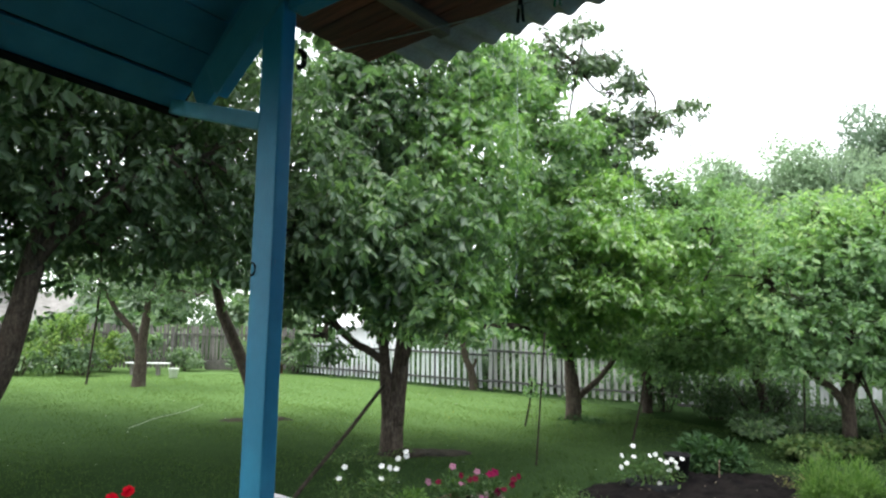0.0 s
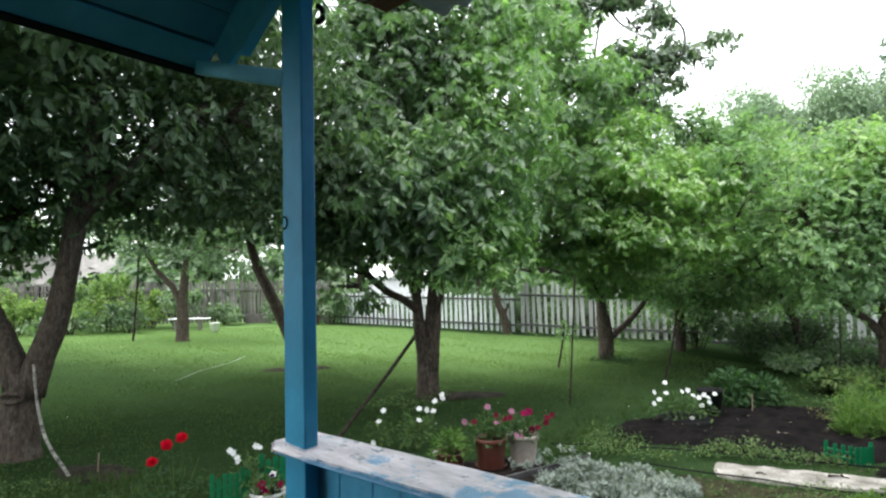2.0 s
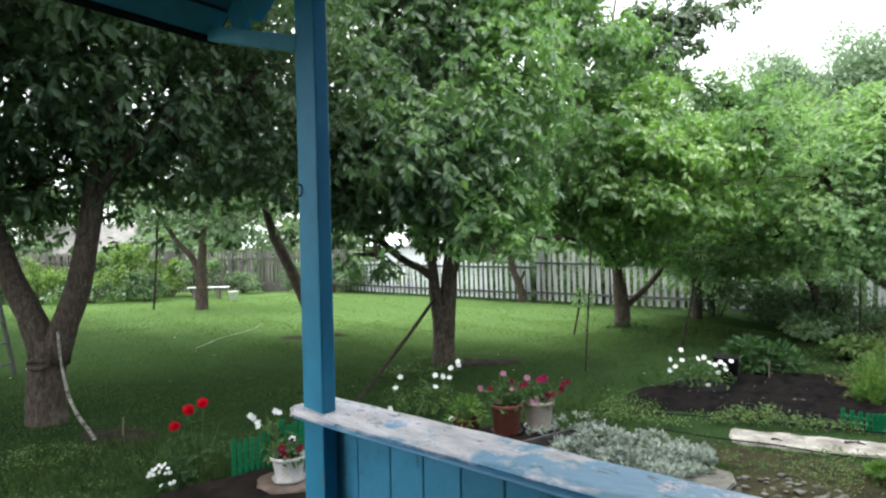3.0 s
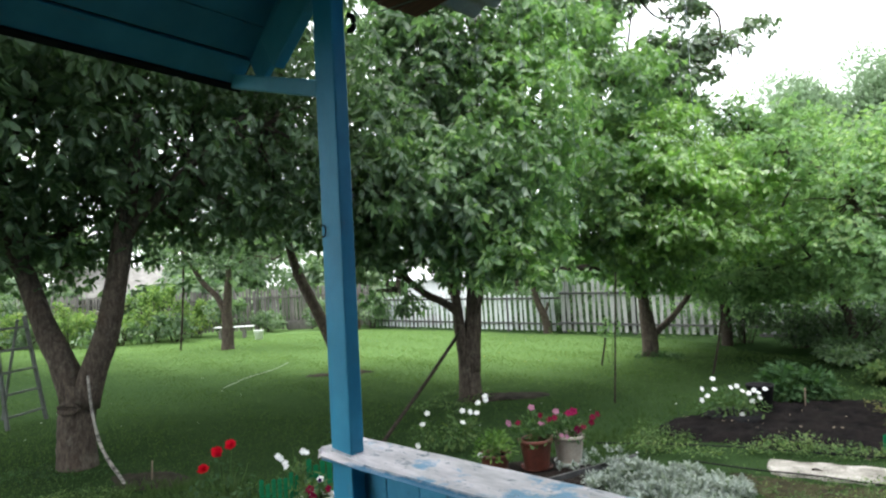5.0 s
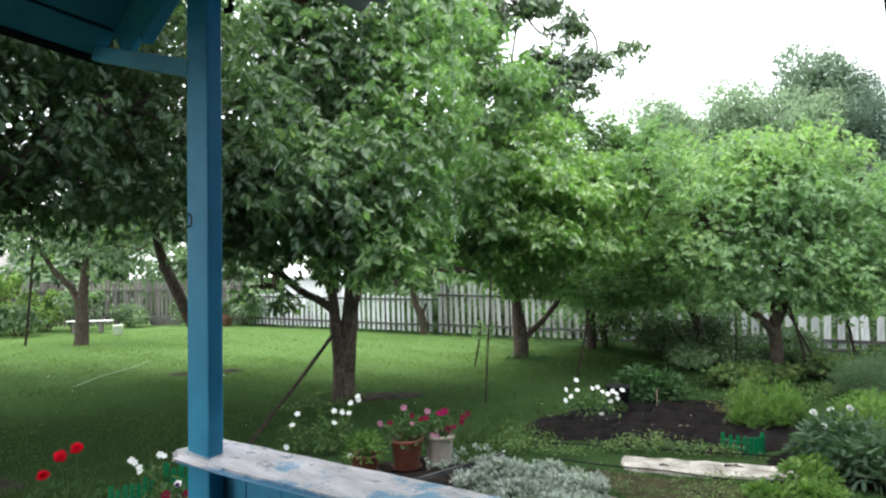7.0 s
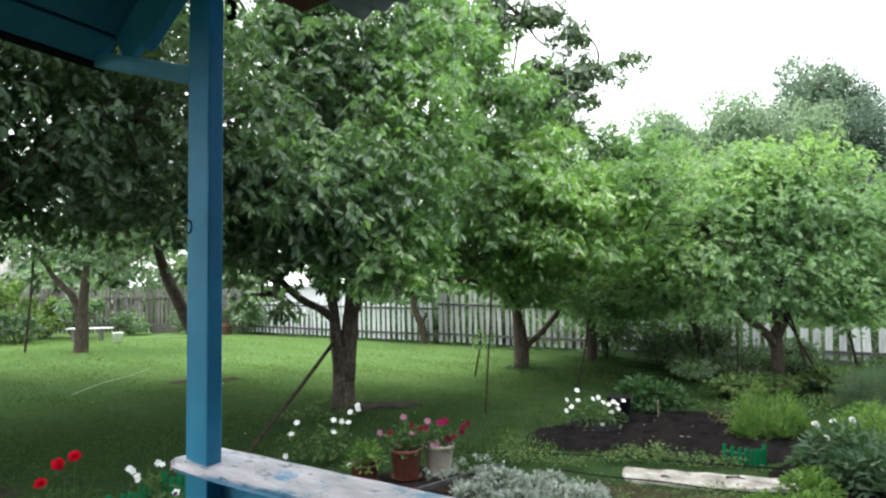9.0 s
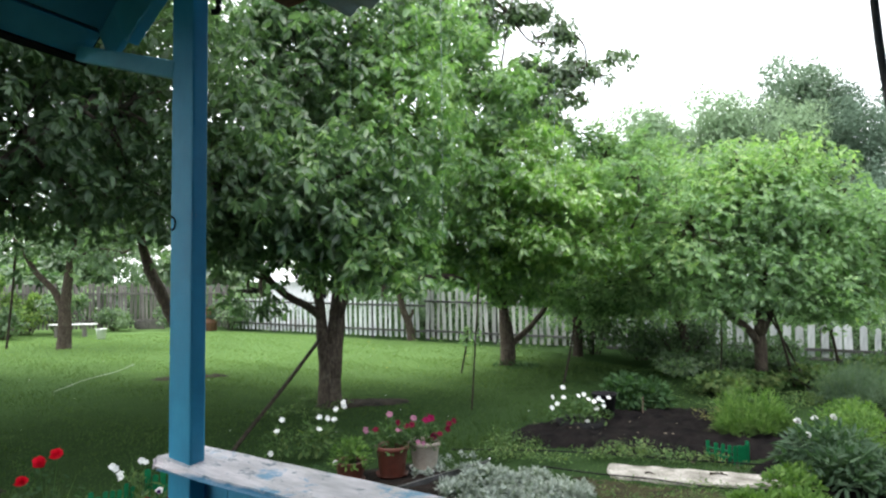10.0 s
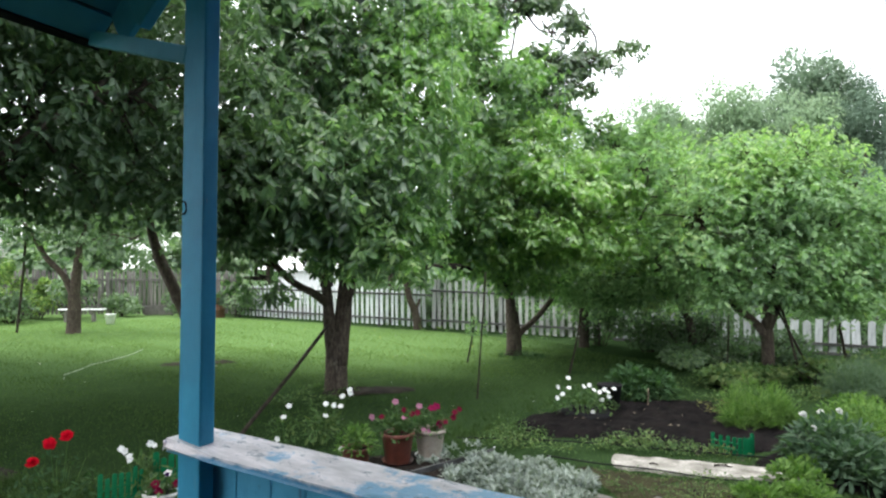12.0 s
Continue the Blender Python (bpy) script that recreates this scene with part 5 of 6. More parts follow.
# plants of the flower bed
t = plant("rose_bush", "rose bush with three red double blooms", (-2.1, 5.75, 0), 0.34, 0.5, 170, 0.055, 0.6, peony_leaf, "rose", stem_n=8)
add_blooms(t, red_bloom, [(0.12, -0.15, 0.67), (-0.01, -0.15, 0.62), (-0.12, -0.15, 0.47)], 40)
t = plant("lily", "white flowering garden plant behind green border fence", (-1.5, 5.95, 0), 0.2, 0.42, 240, 0.09, 0.25, weed_leaf, "flower", "white garden flowers")
add_blooms(t, small_white, [(-0.13, -0.2, 0.53), (-0.1, -0.21, 0.51), (-0.07, -0.2, 0.47), (-0.06, -0.21, 0.44), (0.09, -0.2, 0.56), (0.12, -0.2, 0.55)])
t = plant("phlox", "low plant with clusters of small white flowers", (-2.2, 5.45, 0), 0.17, 0.22, 110, 0.07, 0.45, peony_leaf, "flower", "white garden flowers")
add_blooms(t, tiny_white, [(-0.14, -0.12, 0.17), (-0.1, -0.13, 0.22), (-0.05, -0.13, 0.26), (0.0, -0.14, 0.27), (0.04, -0.14, 0.2), (-0.12, -0.14, 0.2), (-0.07, -0.15, 0.24), (-0.02, -0.15, 0.25), (0.03, -0.15, 0.24), (-0.09, -0.15, 0.19), (-0.04, -0.15, 0.21), (0.01, -0.15, 0.2), (0.05, -0.16, 0.12), (0.08, -0.16, 0.13), (-0.02, -0.17, 0.11)])
t = plant("white_petunia", "tall straggling petunia with large white flowers", (-0.02, 7.75, 0), 0.26, 0.42, 230, 0.07, 0.5, weed_leaf, "flower", "white garden flowers")
add_blooms(t, white_bloom, [(0.02, -0.25, 0.49), (0.11, -0.25, 0.47), (0.18, -0.25, 0.46), (0.28, -0.25, 0.64), (0.29, -0.25, 0.6), (0.02, -0.25, 0.36), (0.2, -0.2, 0.56)])
t = plant("white_petunia", "thin petunia with single white flowers", (-0.46, 7.7, 0), 0.2, 0.36, 120, 0.06, 0.5, weed_leaf, "flower", "white garden flowers")
add_blooms(t, white_bloom, [(0.06, -0.2, 0.48), (-0.06, -0.2, 0.12), (0.0, -0.15, 0.35)])
tub = thing("planter", "black tyre planter half sunk in the soil", "planter", (3.45, 8.5, 0))
part("ring", lathed("ring", [(0.2, -0.06), (0.32, -0.06), (0.36, -0.02), (0.36, 0.06), (0.32, 0.10), (0.24, 0.10), (0.21, 0.07), (0.2, -0.06)], black_rubber, 28), None, tub)
part("soil", lathed("soil", [(0.0, 0.07), (0.15, 0.07), (0.225, 0.055)], wet_soil, 20), None, tub)
t = plant("white_petunia", "bushy white petunia spilling over a black planter", (3.42, 8.46, 0.06), 0.44, 0.34, 420, 0.06, 0.5, stem_leaf, "flower", "white garden flowers")
add_blooms(t, white_bloom, [(-0.28, -0.16, 0.51), (-0.42, -0.16, 0.39), (-0.27, -0.16, 0.38), (-0.36, -0.16, 0.3), (-0.43, -0.16, 0.25), (0.08, -0.16, 0.34), (0.15, -0.17, 0.31), (0.22, -0.16, 0.34), (0.27, -0.17, 0.31), (0.28, -0.18, 0.25), (0.18, -0.18, 0.21), (0.36, -0.16, 0.35), (-0.06, -0.16, 0.39), (0.02, -0.14, 0.4), (0.05, -0.18, 0.06)])
pail = thing("bucket", "black plastic bucket standing behind white petunias", "bucket", (3.92, 8.75, 0))
part("body", lathed("body", [(0, 0.0), (0.12, 0.0), (0.165, 0.36), (0.175, 0.365), (0.175, 0.39), (0.16, 0.39), (0.115, 0.02), (0, 0.02)], black_rubber, 20), None, pail)
plant("peony_bush", "leafy peony bush beside the pale slab", (4.85, 5.35, 0), 0.4, 0.42, 900, 0.11, 0.36, pale_peony_leaf, "bush", "leafy perennials", 20, droop=0.2)
for x, y, r, h, n in ((4.62, 9.5, 0.38, 0.52, 420), (5.02, 9.45, 0.3, 0.42, 280)):
    plant("peony_bush", "dark green leafy peony bush without flowers", (x, y, 0), r, h, int(n * 1.7), 0.115, 0.46, peony_leaf, "bush", "leafy perennials", droop=0.2)
t = plant("peony_bush", "large leafy bush with a few white blooms", (5.0, 5.85, 0), 0.5, 0.5, 1500, 0.105, 0.36, pale_peony_leaf, "bush", "leafy perennials", 30, droop=0.2)
add_blooms(t, peony_bloom, [(-0.2, 0.2, 0.5), (-0.22, 0.05, 0.4), (0.05, 0.25, 0.5), (0.62, -0.3, 0.2), (0.3, 0.3, 0.5)], 30)
for x, y, r, h, n in ((4.98, 7.4, 0.18, 0.3, 320), (5.12, 7.6, 0.2, 0.42, 380), (5.2, 7.3, 0.22, 0.42, 420), (5.32, 7.65, 0.22, 0.62, 420), (5.45, 7.35, 0.22, 0.5, 420), (5.62, 7.6, 0.2, 0.55, 380), (5.6, 7.3, 0.18, 0.34, 300), (5.25, 7.9, 0.18, 0.5, 300)):
    plant("dill", "feathery bright green herb clump", (x, y, 0), r, h, n, 0.12, 0.11, dill_leaf, "herb", "feathery herbs", 14, droop=-0.35, lean=0.55)
for x, y, r, h, n in ((3.62, 5.12, 0.2, 0.15, 380), (3.98, 5.0, 0.22, 0.17, 420), (4.2, 5.4, 0.26, 0.22, 420), (4.5, 5.65, 0.2, 0.2, 260), (5.95, 6.5, 0.42, 0.5, 900), (6.4, 7.2, 0.4, 0.45, 700), (6.8, 7.5, 0.35, 0.4, 600)):
    plant("parsley", "low bright green leafy herb clump", (x, y, 0), r, h, n, 0.07, 0.4, dill_leaf, "herb", "leafy herbs", 20, droop=0.0)

for x, y, r, h in ((8.0, 8.9, 0.5, 0.6), (8.6, 9.2, 0.5, 0.56)):
    plant("asparagus_fern", "soft feathery grey-green fern clump", (x, y, 0), r, h, 3000, 0.13, 0.06, fern_leaf, "plant", "feathery ferns", 30, droop=-0.1, lean=0.5, hollow=0.15)

# silver-leaved carpet
SILVER = [(1.05, 6.1), (1.3, 6.5), (1.8, 6.72), (2.2, 6.45), (2.5, 5.95), (2.28, 5.45), (1.8, 5.1), (1.3, 5.5)]


def inside(poly, x, y):
    r = np.zeros(len(x), bool)
    for (x1, y1), (x2, y2) in zip(poly, poly[1:] + poly[:1]):
        c = ((y1 > y) != (y2 > y)) & (x < (x2 - x1) * (y - y1) / (y2 - y1 + 1e-12) + x1)
        r ^= c
    return r


def scatter(poly, n):
    P = np.array(poly)
    x, y = rng.uniform(P[:, 0].min(), P[:, 0].max(), n), rng.uniform(P[:, 1].min(), P[:, 1].max(), n)
    k = inside(poly, x, y)
    return x[k], y[k]


def silver_carpet():
    t = thing("silver_carpet", "dense carpet of silver-grey felted foliage", "ground cover", (1.8, 6.2, 0), 0, "", "stuff")
    x, y = scatter(SILVER, 620)
    sx, sy = scatter([(0.85, 6.7), (1.3, 7.25), (1.75, 7.1), (1.6, 6.7), (1.1, 6.4)], 34)
    x, y = np.concatenate([x, sx]), np.concatenate([y, sy])
    at, ax, up = [], [], []
    for cx, cy in zip(x, y):
        h = rng.uniform(0.05, 0.13) * (0.75 + 0.45 * math.sin(cx * 9) * math.sin(cy * 8))
        for k in range(22):
            a, el = rng.uniform(0, 6.28), rng.uniform(0.1, 1.4)
            d = np.array([math.cos(a) * math.cos(el), math.sin(a) * math.cos(el), math.sin(el)])
            at.append((cx - 1.8 + d[0] * 0.03, cy - 6.2 + d[1] * 0.03, h * rng.uniform(0.3, 1)))
            ax.append(d)
            up.append((-d[0] * d[2], -d[1] * d[2], 1.0))
    v, f = leaf_arrays(np.array(at), np.array(ax), np.array(up), rng.uniform(0.03, 0.062, len(at)), rng.uniform(0.016, 0.026, len(at)))
    part("foliage", mesh_of("foliage", v, f, silver_leaf), None, t)


silver_carpet()


# soil beds, slabs and edging
def patch(name, label, poly, z, material, category, rough=0.02, step=0.09, kind="structure"):
    """An uneven sheet over an outline, thin at its rim."""
    P = np.array(poly)
    x0, y0, x1, y1 = P[:, 0].min(), P[:, 1].min(), P[:, 0].max(), P[:, 1].max()
    nx, ny = int((x1 - x0) / step) + 2, int((y1 - y0) / step) + 2
    X, Y = np.meshgrid(np.linspace(x0, x1, nx), np.linspace(y0, y1, ny), indexing="ij")
    ins = inside(poly, X.ravel() + 1e-5, Y.ravel() + 1e-5).reshape(nx, ny)
    depth = ins.astype(float)
    for _ in range(3):
        pad = np.pad(depth, 1)
        depth = (pad[:-2, 1:-1] + pad[2:, 1:-1] + pad[1:-1, :-2] + pad[1:-1, 2:] + depth) / 5
    Z = z * (depth - 0.35) + rough * rng.normal(size=X.shape) * depth
    Z += ground_height(X, Y) - 0.02
    v = np.stack([X, Y, Z], -1).reshape(-1, 3)
    i, j = np.meshgrid(np.arange(nx - 1), np.arange(ny - 1), indexing="ij")
    i, j = i.ravel(), j.ravel()
    f = np.stack([i * ny + j, (i + 1) * ny + j, (i + 1) * ny + j + 1, i * ny + j + 1], 1)
    keep = (depth.ravel()[f] > 0.12).all(1)
    return tagged(new(name, mesh_of(name, v, f[keep], material, True)), label, category, "", kind)


BED = [(2.3, 8.1), (2.7, 8.55), (3.4, 8.95), (4.3, 9.4), (5.6, 9.3), (6.4, 8.3), (6.2, 7.0), (4.6, 6.55), (4.1, 6.75), (3.2, 7.35), (2.5, 7.7)]
FRONT = [(-2.5, 5.1), (-2.05, 5.55), (-1.5, 5.85), (-0.4, 6.3), (0.3, 7.1), (1.2, 7.3), (1.3, 6.3), (1.0, 5.4), (-0.5, 4.6), (-2.0, 4.7)]
RIGHT = [(4.2, 5.9), (4.6, 6.4), (6.3, 6.9), (8.4, 8.6), (9.5, 8.2), (7.5, 5.5), (5.0, 4.6)]
patch("soil_bed", "wet black garden soil of the vegetable bed", BED, 0.13, wet_soil, "soil", 0.016)
patch("soil_bed", "wet brown soil of the flower bed by the porch", FRONT, 0.07, brown_soil, "soil", 0.012)
patch("soil_bed", "dark soil under the leafy bushes", RIGHT, 0.10, wet_soil, "soil", 0.015)
ring = lambda cx, cy, rx, ry: [(cx + rx * math.cos(a) * (1 + 0.1 * math.sin(3 * a)), cy + ry * math.sin(a)) for a in np.linspace(0, 2 * math.pi, 14, endpoint=False)]
TROD = [(2.55, 6.6), (2.55, 5.75), (2.75, 5.0), (3.3, 4.7), (4.2, 4.8), (3.6, 5.75), (2.9, 6.3)]
patch("bare_earth", "trodden brown earth with sparse grass", TROD, 0.028, moss_earth, "soil", 0.006)
patch("soil_ring", "dug soil ring round the apple trunk", ring(0.72, 10.92, 0.78, 0.36), 0.06, earth_mat, "soil", 0.01, 0.07)
patch("soil_ring", "dug soil ring round the leaning tree", ring(-2.6, 14.5, 0.8, 0.2), 0.06, earth_mat, "soil", 0.01, 0.07)
patch("bare_earth", "dark bare earth under the birch stick", [(-4.0, 7.45), (-3.4, 7.5), (-2.95, 7.05), (-3.0, 6.85), (-3.4, 6.8), (-3.8, 7.1)], 0.045, earth_mat, "soil", 0.01, 0.07)
RUBBLE = [(2.1, 5.0), (2.4, 5.5), (2.95, 5.35), (3.1, 4.95), (3.0, 4.6), (2.2, 4.6)]
patch("bare_earth", "grey gritty earth strewn with rubble", RUBBLE, 0.03, moss_earth, "soil", 0.008)


def slab(label, outline, z0, z1, mat_):
    bm = bmesh.new()
    lo = [bm.verts.new((x, y, z0)) for x, y in outline]
    face = bm.faces.new(lo)
    g = bmesh.ops.extrude_face_region(bm, geom=[face])
    for v in [q for q in g["geom"] if isinstance(q, bmesh.types.BMVert)]:
        v.co.z = z1
    bmesh.ops.recalc_face_normals(bm, faces=bm.faces)
    bmesh.ops.bevel(bm, geom=[e for e in bm.edges if e.verts[0].co.z > z0 and e.verts[1].co.z > z0], offset=0.012, segments=2, affect="EDGES")
    bmesh.ops.triangulate(bm, faces=bm.faces)
    bmesh.ops.subdivide_edges(bm, edges=bm.edges, cuts=3, use_grid_fill=True)
    for v in bm.verts:
        if v.co.z > z0 + 0.01:
            v.co.z += 0.004 * noise.noise(v.co * 5)
        v.co.z += float(ground_height(v.co.x, v.co.y))
    ob = part("concrete_slab", bm, mat_)
    return tagged(ob, label, "slab", "garden slabs")


rough_edge = []
EDGE = [(3.06, 6.8), (2.9, 6.4), (3.57, 5.87), (4.3, 5.55), (4.75, 5.36), (4.9, 5.66), (4.23, 6.0)]
for (x1, y1), (x2, y2) in zip(EDGE, EDGE[1:] + EDGE[:1]):
    k = max(2, int(math.hypot(x2 - x1, y2 - y1) / 0.09))
    rough_edge += [(x1 + (x2 - x1) * q / k + 0.016 * math.sin(17.0 * q + x1 * 9), y1 + (y2 - y1) * q / k + 0.02 * math.sin(11.0 * q + y1 * 7)) for q in range(k)]
slab("long pale worn concrete slab lying in the grass", rough_edge, -0.06, 0.004, slab_mat)
for x, y, l_, a in ((3.3, 6.32, 0.09, -40), (3.9, 6.05, 0.17, -30)):
    fl = thing("bark_flake", "wet brown flake of rotten bark on the slab", "bark", (x, y, float(ground_height(x, y)) + 0.013), a, "bark flakes on the slab")
    part("flake", capped_tube("flake", [(-l_ / 2, 0, 0), (0, 0.012, 0.008), (l_ / 2, 0, 0)], 0.011, 0.005, stick_wood, 8, 7, 0.3), None, fl)
slab("grey broken concrete slab beside silver foliage", [(1.8, 5.25), (2.05, 5.45), (2.3, 5.62), (2.45, 5.42), (2.38, 5.2), (2.2, 5.02), (1.95, 5.0)], -0.05, 0.04, concrete)
for i, (x, y, s) in enumerate(((2.75, 5.35, 0.09), (2.68, 5.1, 0.07), (2.85, 5.2, 0.06), (2.6, 4.95, 0.08), (2.95, 5.0, 0.05), (2.3, 5.1, 0.07), (2.48, 5.05, 0.09), (2.4, 4.9, 0.06), (2.7, 4.86, 0.07), (2.86, 4.95, 0.06), (2.55, 5.2, 0.05), (2.2, 4.95, 0.08), (2.5, 4.8, 0.07))):
    bm = bmesh.new()
    bmesh.ops.create_icosphere(bm, subdivisions=2, radius=s)
    for v in bm.verts:
        v.co *= 1 + 0.3 * noise.noise(v.co * 14 + Vector((i * 3.0, 0, 0)))
        v.co.z *= 0.55
    st = part("stone", bm, concrete)
    st.location = (x, y, s * 0.42)
    tagged(st, "grey rubble stone at the slab edge", "stone", "rubble stones")



def gravel(label, poly, n, r, mat_):
    """Many small broken stones, each an uneven lump of its own."""
    bm = bmesh.new()
    bmesh.ops.create_icosphere(bm, subdivisions=1, radius=1.0)
    bv = np.array([tuple(v.co) for v in bm.verts])
    bf = np.array([[v.index for v in f.verts] for f in bm.faces])
    bm.free()
    x, y = scatter(poly, n)
    bits = []
    for cx, cy in zip(x, y):
        size = r * rng.uniform(0.4, 1.3)
        lump = bv * (1 + rng.uniform(-0.25, 0.25, (len(bv), 1))) * size * np.array([1.2, 0.9, 0.55])
        bits.append((lump + np.array([cx, cy, size * 0.2]), bf))
    v, f = joined(bits)
    tagged(new("gravel", mesh_of("gravel", v, f, mat_)), label, "gravel", "", "stuff")


gravel("small grey rubble and grit beside the porch", RUBBLE, 110, 0.028, concrete)
bd = thing("edging_board", "old dark board edging leaning by silver foliage", "board", (0.7, 6.3, 0), 33.5)
part("board", boxed(0.0, -0.012, -0.02, 1.32, 0.012, 0.045, 0.003), dark_rail, bd)
hs = thing("garden_hose", "thin pale hose lying in the grass", "hose", (0, 0, 0))
part("tube", capped_tube("tube", [(-4.76, 13.3, 0.01), (-4.7, 13.9, 0.02), (-4.66, 14.6, 0.025), (-4.4, 15.8, 0.025), (-4.38, 17.2, 0.012)], 0.007, 0.007, hose_mat, 60, 8), None, hs)
hs = thing("irrigation_pipe", "black irrigation pipe lying along the slab", "pipe", (0, 0, 0))
part("tube", capped_tube("tube", [(2.3, 6.75, 0.02), (2.75, 6.38, 0.02), (3.2, 6.1, 0.02), (3.6, 5.76, 0.02), (4.3, 5.42, 0.02)], 0.008, 0.008, black_rubber, 40, 8), None, hs)
hs = thing("irrigation_pipe", "black irrigation pipe lying along the soil bed", "pipe", (0, 0, 0))
part("tube", capped_tube("tube", [(1.5, 7.6, 0.03), (2.4, 7.35, 0.03), (3.1, 7.05, 0.03), (3.9, 6.6, 0.03), (4.7, 6.2, 0.03)], 0.008, 0.008, black_rubber, 40, 8), None, hs)


# stakes and props
def pole(name, label, a, b, r0, r1, mat_, group="stakes and props", bend=0.02):
    t = thing(name, label, "stake", a, 0, group)
    e = [b[i] - a[i] for i in range(3)]
    part("rod", capped_tube("rod", [(-e[0] * 0.03, -e[1] * 0.03, -0.12), (0, 0, 0), (e[0] * 0.5 + bend, e[1] * 0.5, e[2] * 0.5), tuple(e)], r0, r1, mat_, 10, 8, 0.06), None, t)


pole("prop_pole", "dark wooden prop leaning against the apple trunk", (-0.99, 8.4, 0), (0.02, 11.0, 1.05), 0.024, 0.03, stick_wood)
bs = thing("birch_stick", "crooked birch stick leaning on the forked trunk", "stake", (-3.65, 7.07, 0), 0, "stakes and props")
part("rod", capped_tube("rod", [(0.02, -0.02, -0.1), (0, 0, 0), (-0.23, 0.13, 0.21), (-0.41, 0.28, 0.41), (-0.59, 0.48, 0.73), (-0.66, 0.55, 1.08)], 0.021, 0.015, birch_bark, 18, 8, 0.1), None, bs)
pole("stake", "thin dark wooden stake in the lawn", (3.03, 14.02, 0), (3.17, 14.0, 0.95), 0.022, 0.018, stick_wood)
pole("stake", "thin tall metal stake in the lawn", (2.28, 9.88, 0), (2.41, 9.88, 1.95), 0.014, 0.013, stick_wood, bend=0.0)
pole("stake", "dark wooden stake beside the soil bed", (4.64, 12.17, 0), (4.9, 12.17, 1.25), 0.022, 0.02, stick_wood)
pole("pole", "tall thin dark pole standing on the lawn", (-9.4, 22.5, 0), (-9.2, 22.5, 3.05), 0.04, 0.035, stick_wood)
pole("prop_pole", "dark prop under the cherry branches", (8.47, 10.67, 0), (8.22, 10.9, 1.45), 0.025, 0.022, stick_wood)
pole("prop_pole", "dark prop under the cherry branches", (8.9, 10.9, 0.0), (8.3, 11.1, 1.3), 0.02, 0.02, stick_wood)
pole("prop_pole", "dark prop leaning at the fence", (10.0, 11.3, 0.0), (9.6, 11.2, 1.5), 0.03, 0.026, stick_wood)
pole("stake", "thin metal stake before the fence", (7.6, 11.6, 0), (7.65, 11.6, 1.3), 0.014, 0.013, stick_wood)
for x, y, h in ((-3.37, 7.12, 0.2), (4.52, 8.8, 0.3)):
    pole("peg", "short dry wooden peg in the ground", (x, y, 0), (x + 0.01, y, h), 0.01, 0.008, batten_wood, bend=0.0)

# ladder behind the forked tree
ld = thing("ladder", "grey wooden stepladder standing among the trees", "ladder", (-7.05, 10.72, 0), 86)
lean, prop = Matrix.Rotation(radians(-9), 4, "X"), Matrix.Translation((0, 0.78, 0)) @ Matrix.Rotation(radians(13), 4, "X")
for x in (-0.44, 0.44):
    splay = Matrix.Rotation(radians(-3.2 if x > 0 else 3.2), 4, "Y")
    m = Matrix.Translation((x, 0, 0))
    part("stile", boxed(-0.022, -0.03, -0.04, 0.022, 0.03, 1.75, 0.005, m=lean @ m @ splay), ladder_mat, ld)
    part("back_leg", boxed(-0.018, -0.018, -0.04, 0.018, 0.018, 1.72, 0.004, m=prop @ m @ splay), ladder_mat, ld)
for i in range(5):
    z = 0.16 + i * 0.35
    w = 0.44 - 0.056 * z - 0.025
    part("rung", boxed(-w, -0.028, z - 0.018, w, 0.028, z + 0.018, 0.005, m=lean), ladder_mat, ld)

# far side of the lawn
bn = thing("bench", "low white bench on the far lawn", "bench", (-9.0, 26.9, 0), 1)
part("seat", boxed(-0.8, -0.2, 0.425, 0.8, 0.2, 0.46, 0.012), white_paint, bn)
for x in (-0.55, 0.4):
    part("leg", boxed(x - 0.05, -0.15, -0.02, x + 0.05, 0.15, 0.42, 0.02), grey_picket, bn)
bk = thing("bucket", "white bucket standing on the lawn", "bucket", (-7.6, 25.5, 0))
part("body", lathed("body", [(0, 0.0), (0.13, 0.0), (0.18, 0.33), (0.19, 0.335), (0.19, 0.35), (0.175, 0.35), (0.125, 0.02), (0, 0.02)], white_paint, 20), None, bk)
part("handle", capped_tube("handle", [(-0.185, 0, 0.33), (-0.12, -0.12, 0.27), (0, -0.17, 0.24), (0.12, -0.12, 0.27), (0.185, 0, 0.33)], 0.006, 0.006, wire_mat, 14, 6), None, bk)
br = thing("barrel", "rusty brown metal barrel by the fence", "barrel", (-4.35, 28.4, 0))
part("body", lathed("body", [(0, 0), (0.28, 0), (0.285, 0.02), (0.28, 0.3), (0.295, 0.32), (0.28, 0.34), (0.28, 0.6), (0.295, 0.62), (0.28, 0.64), (0.28, 0.92), (0.29, 0.94), (0.27, 0.94), (0.27, 0.6), (0, 0.58)], rusty, 24), None, br)
tr = thing("trough", "grey weathered wooden trough by the fence", "trough", (-1.35, 28.2, 0), -12)
for args in ((-0.75, -0.25, 0.02, 0.75, -0.21, 0.42), (-0.75, 0.21, 0.02, 0.75, 0.25, 0.42), (-0.75, -0.205, 0.02, -0.71, 0.205, 0.40), (0.71, -0.205, 0.02, 0.75, 0.205, 0.40), (-0.7, -0.205, 0.02, 0.7, 0.205, 0.06)):
    part("board", boxed(*args, 0.004), grey_picket, tr)
bx = thing("crate", "dark low wooden crate before the fence", "crate", (-7.0, 30.0, 0), 3)
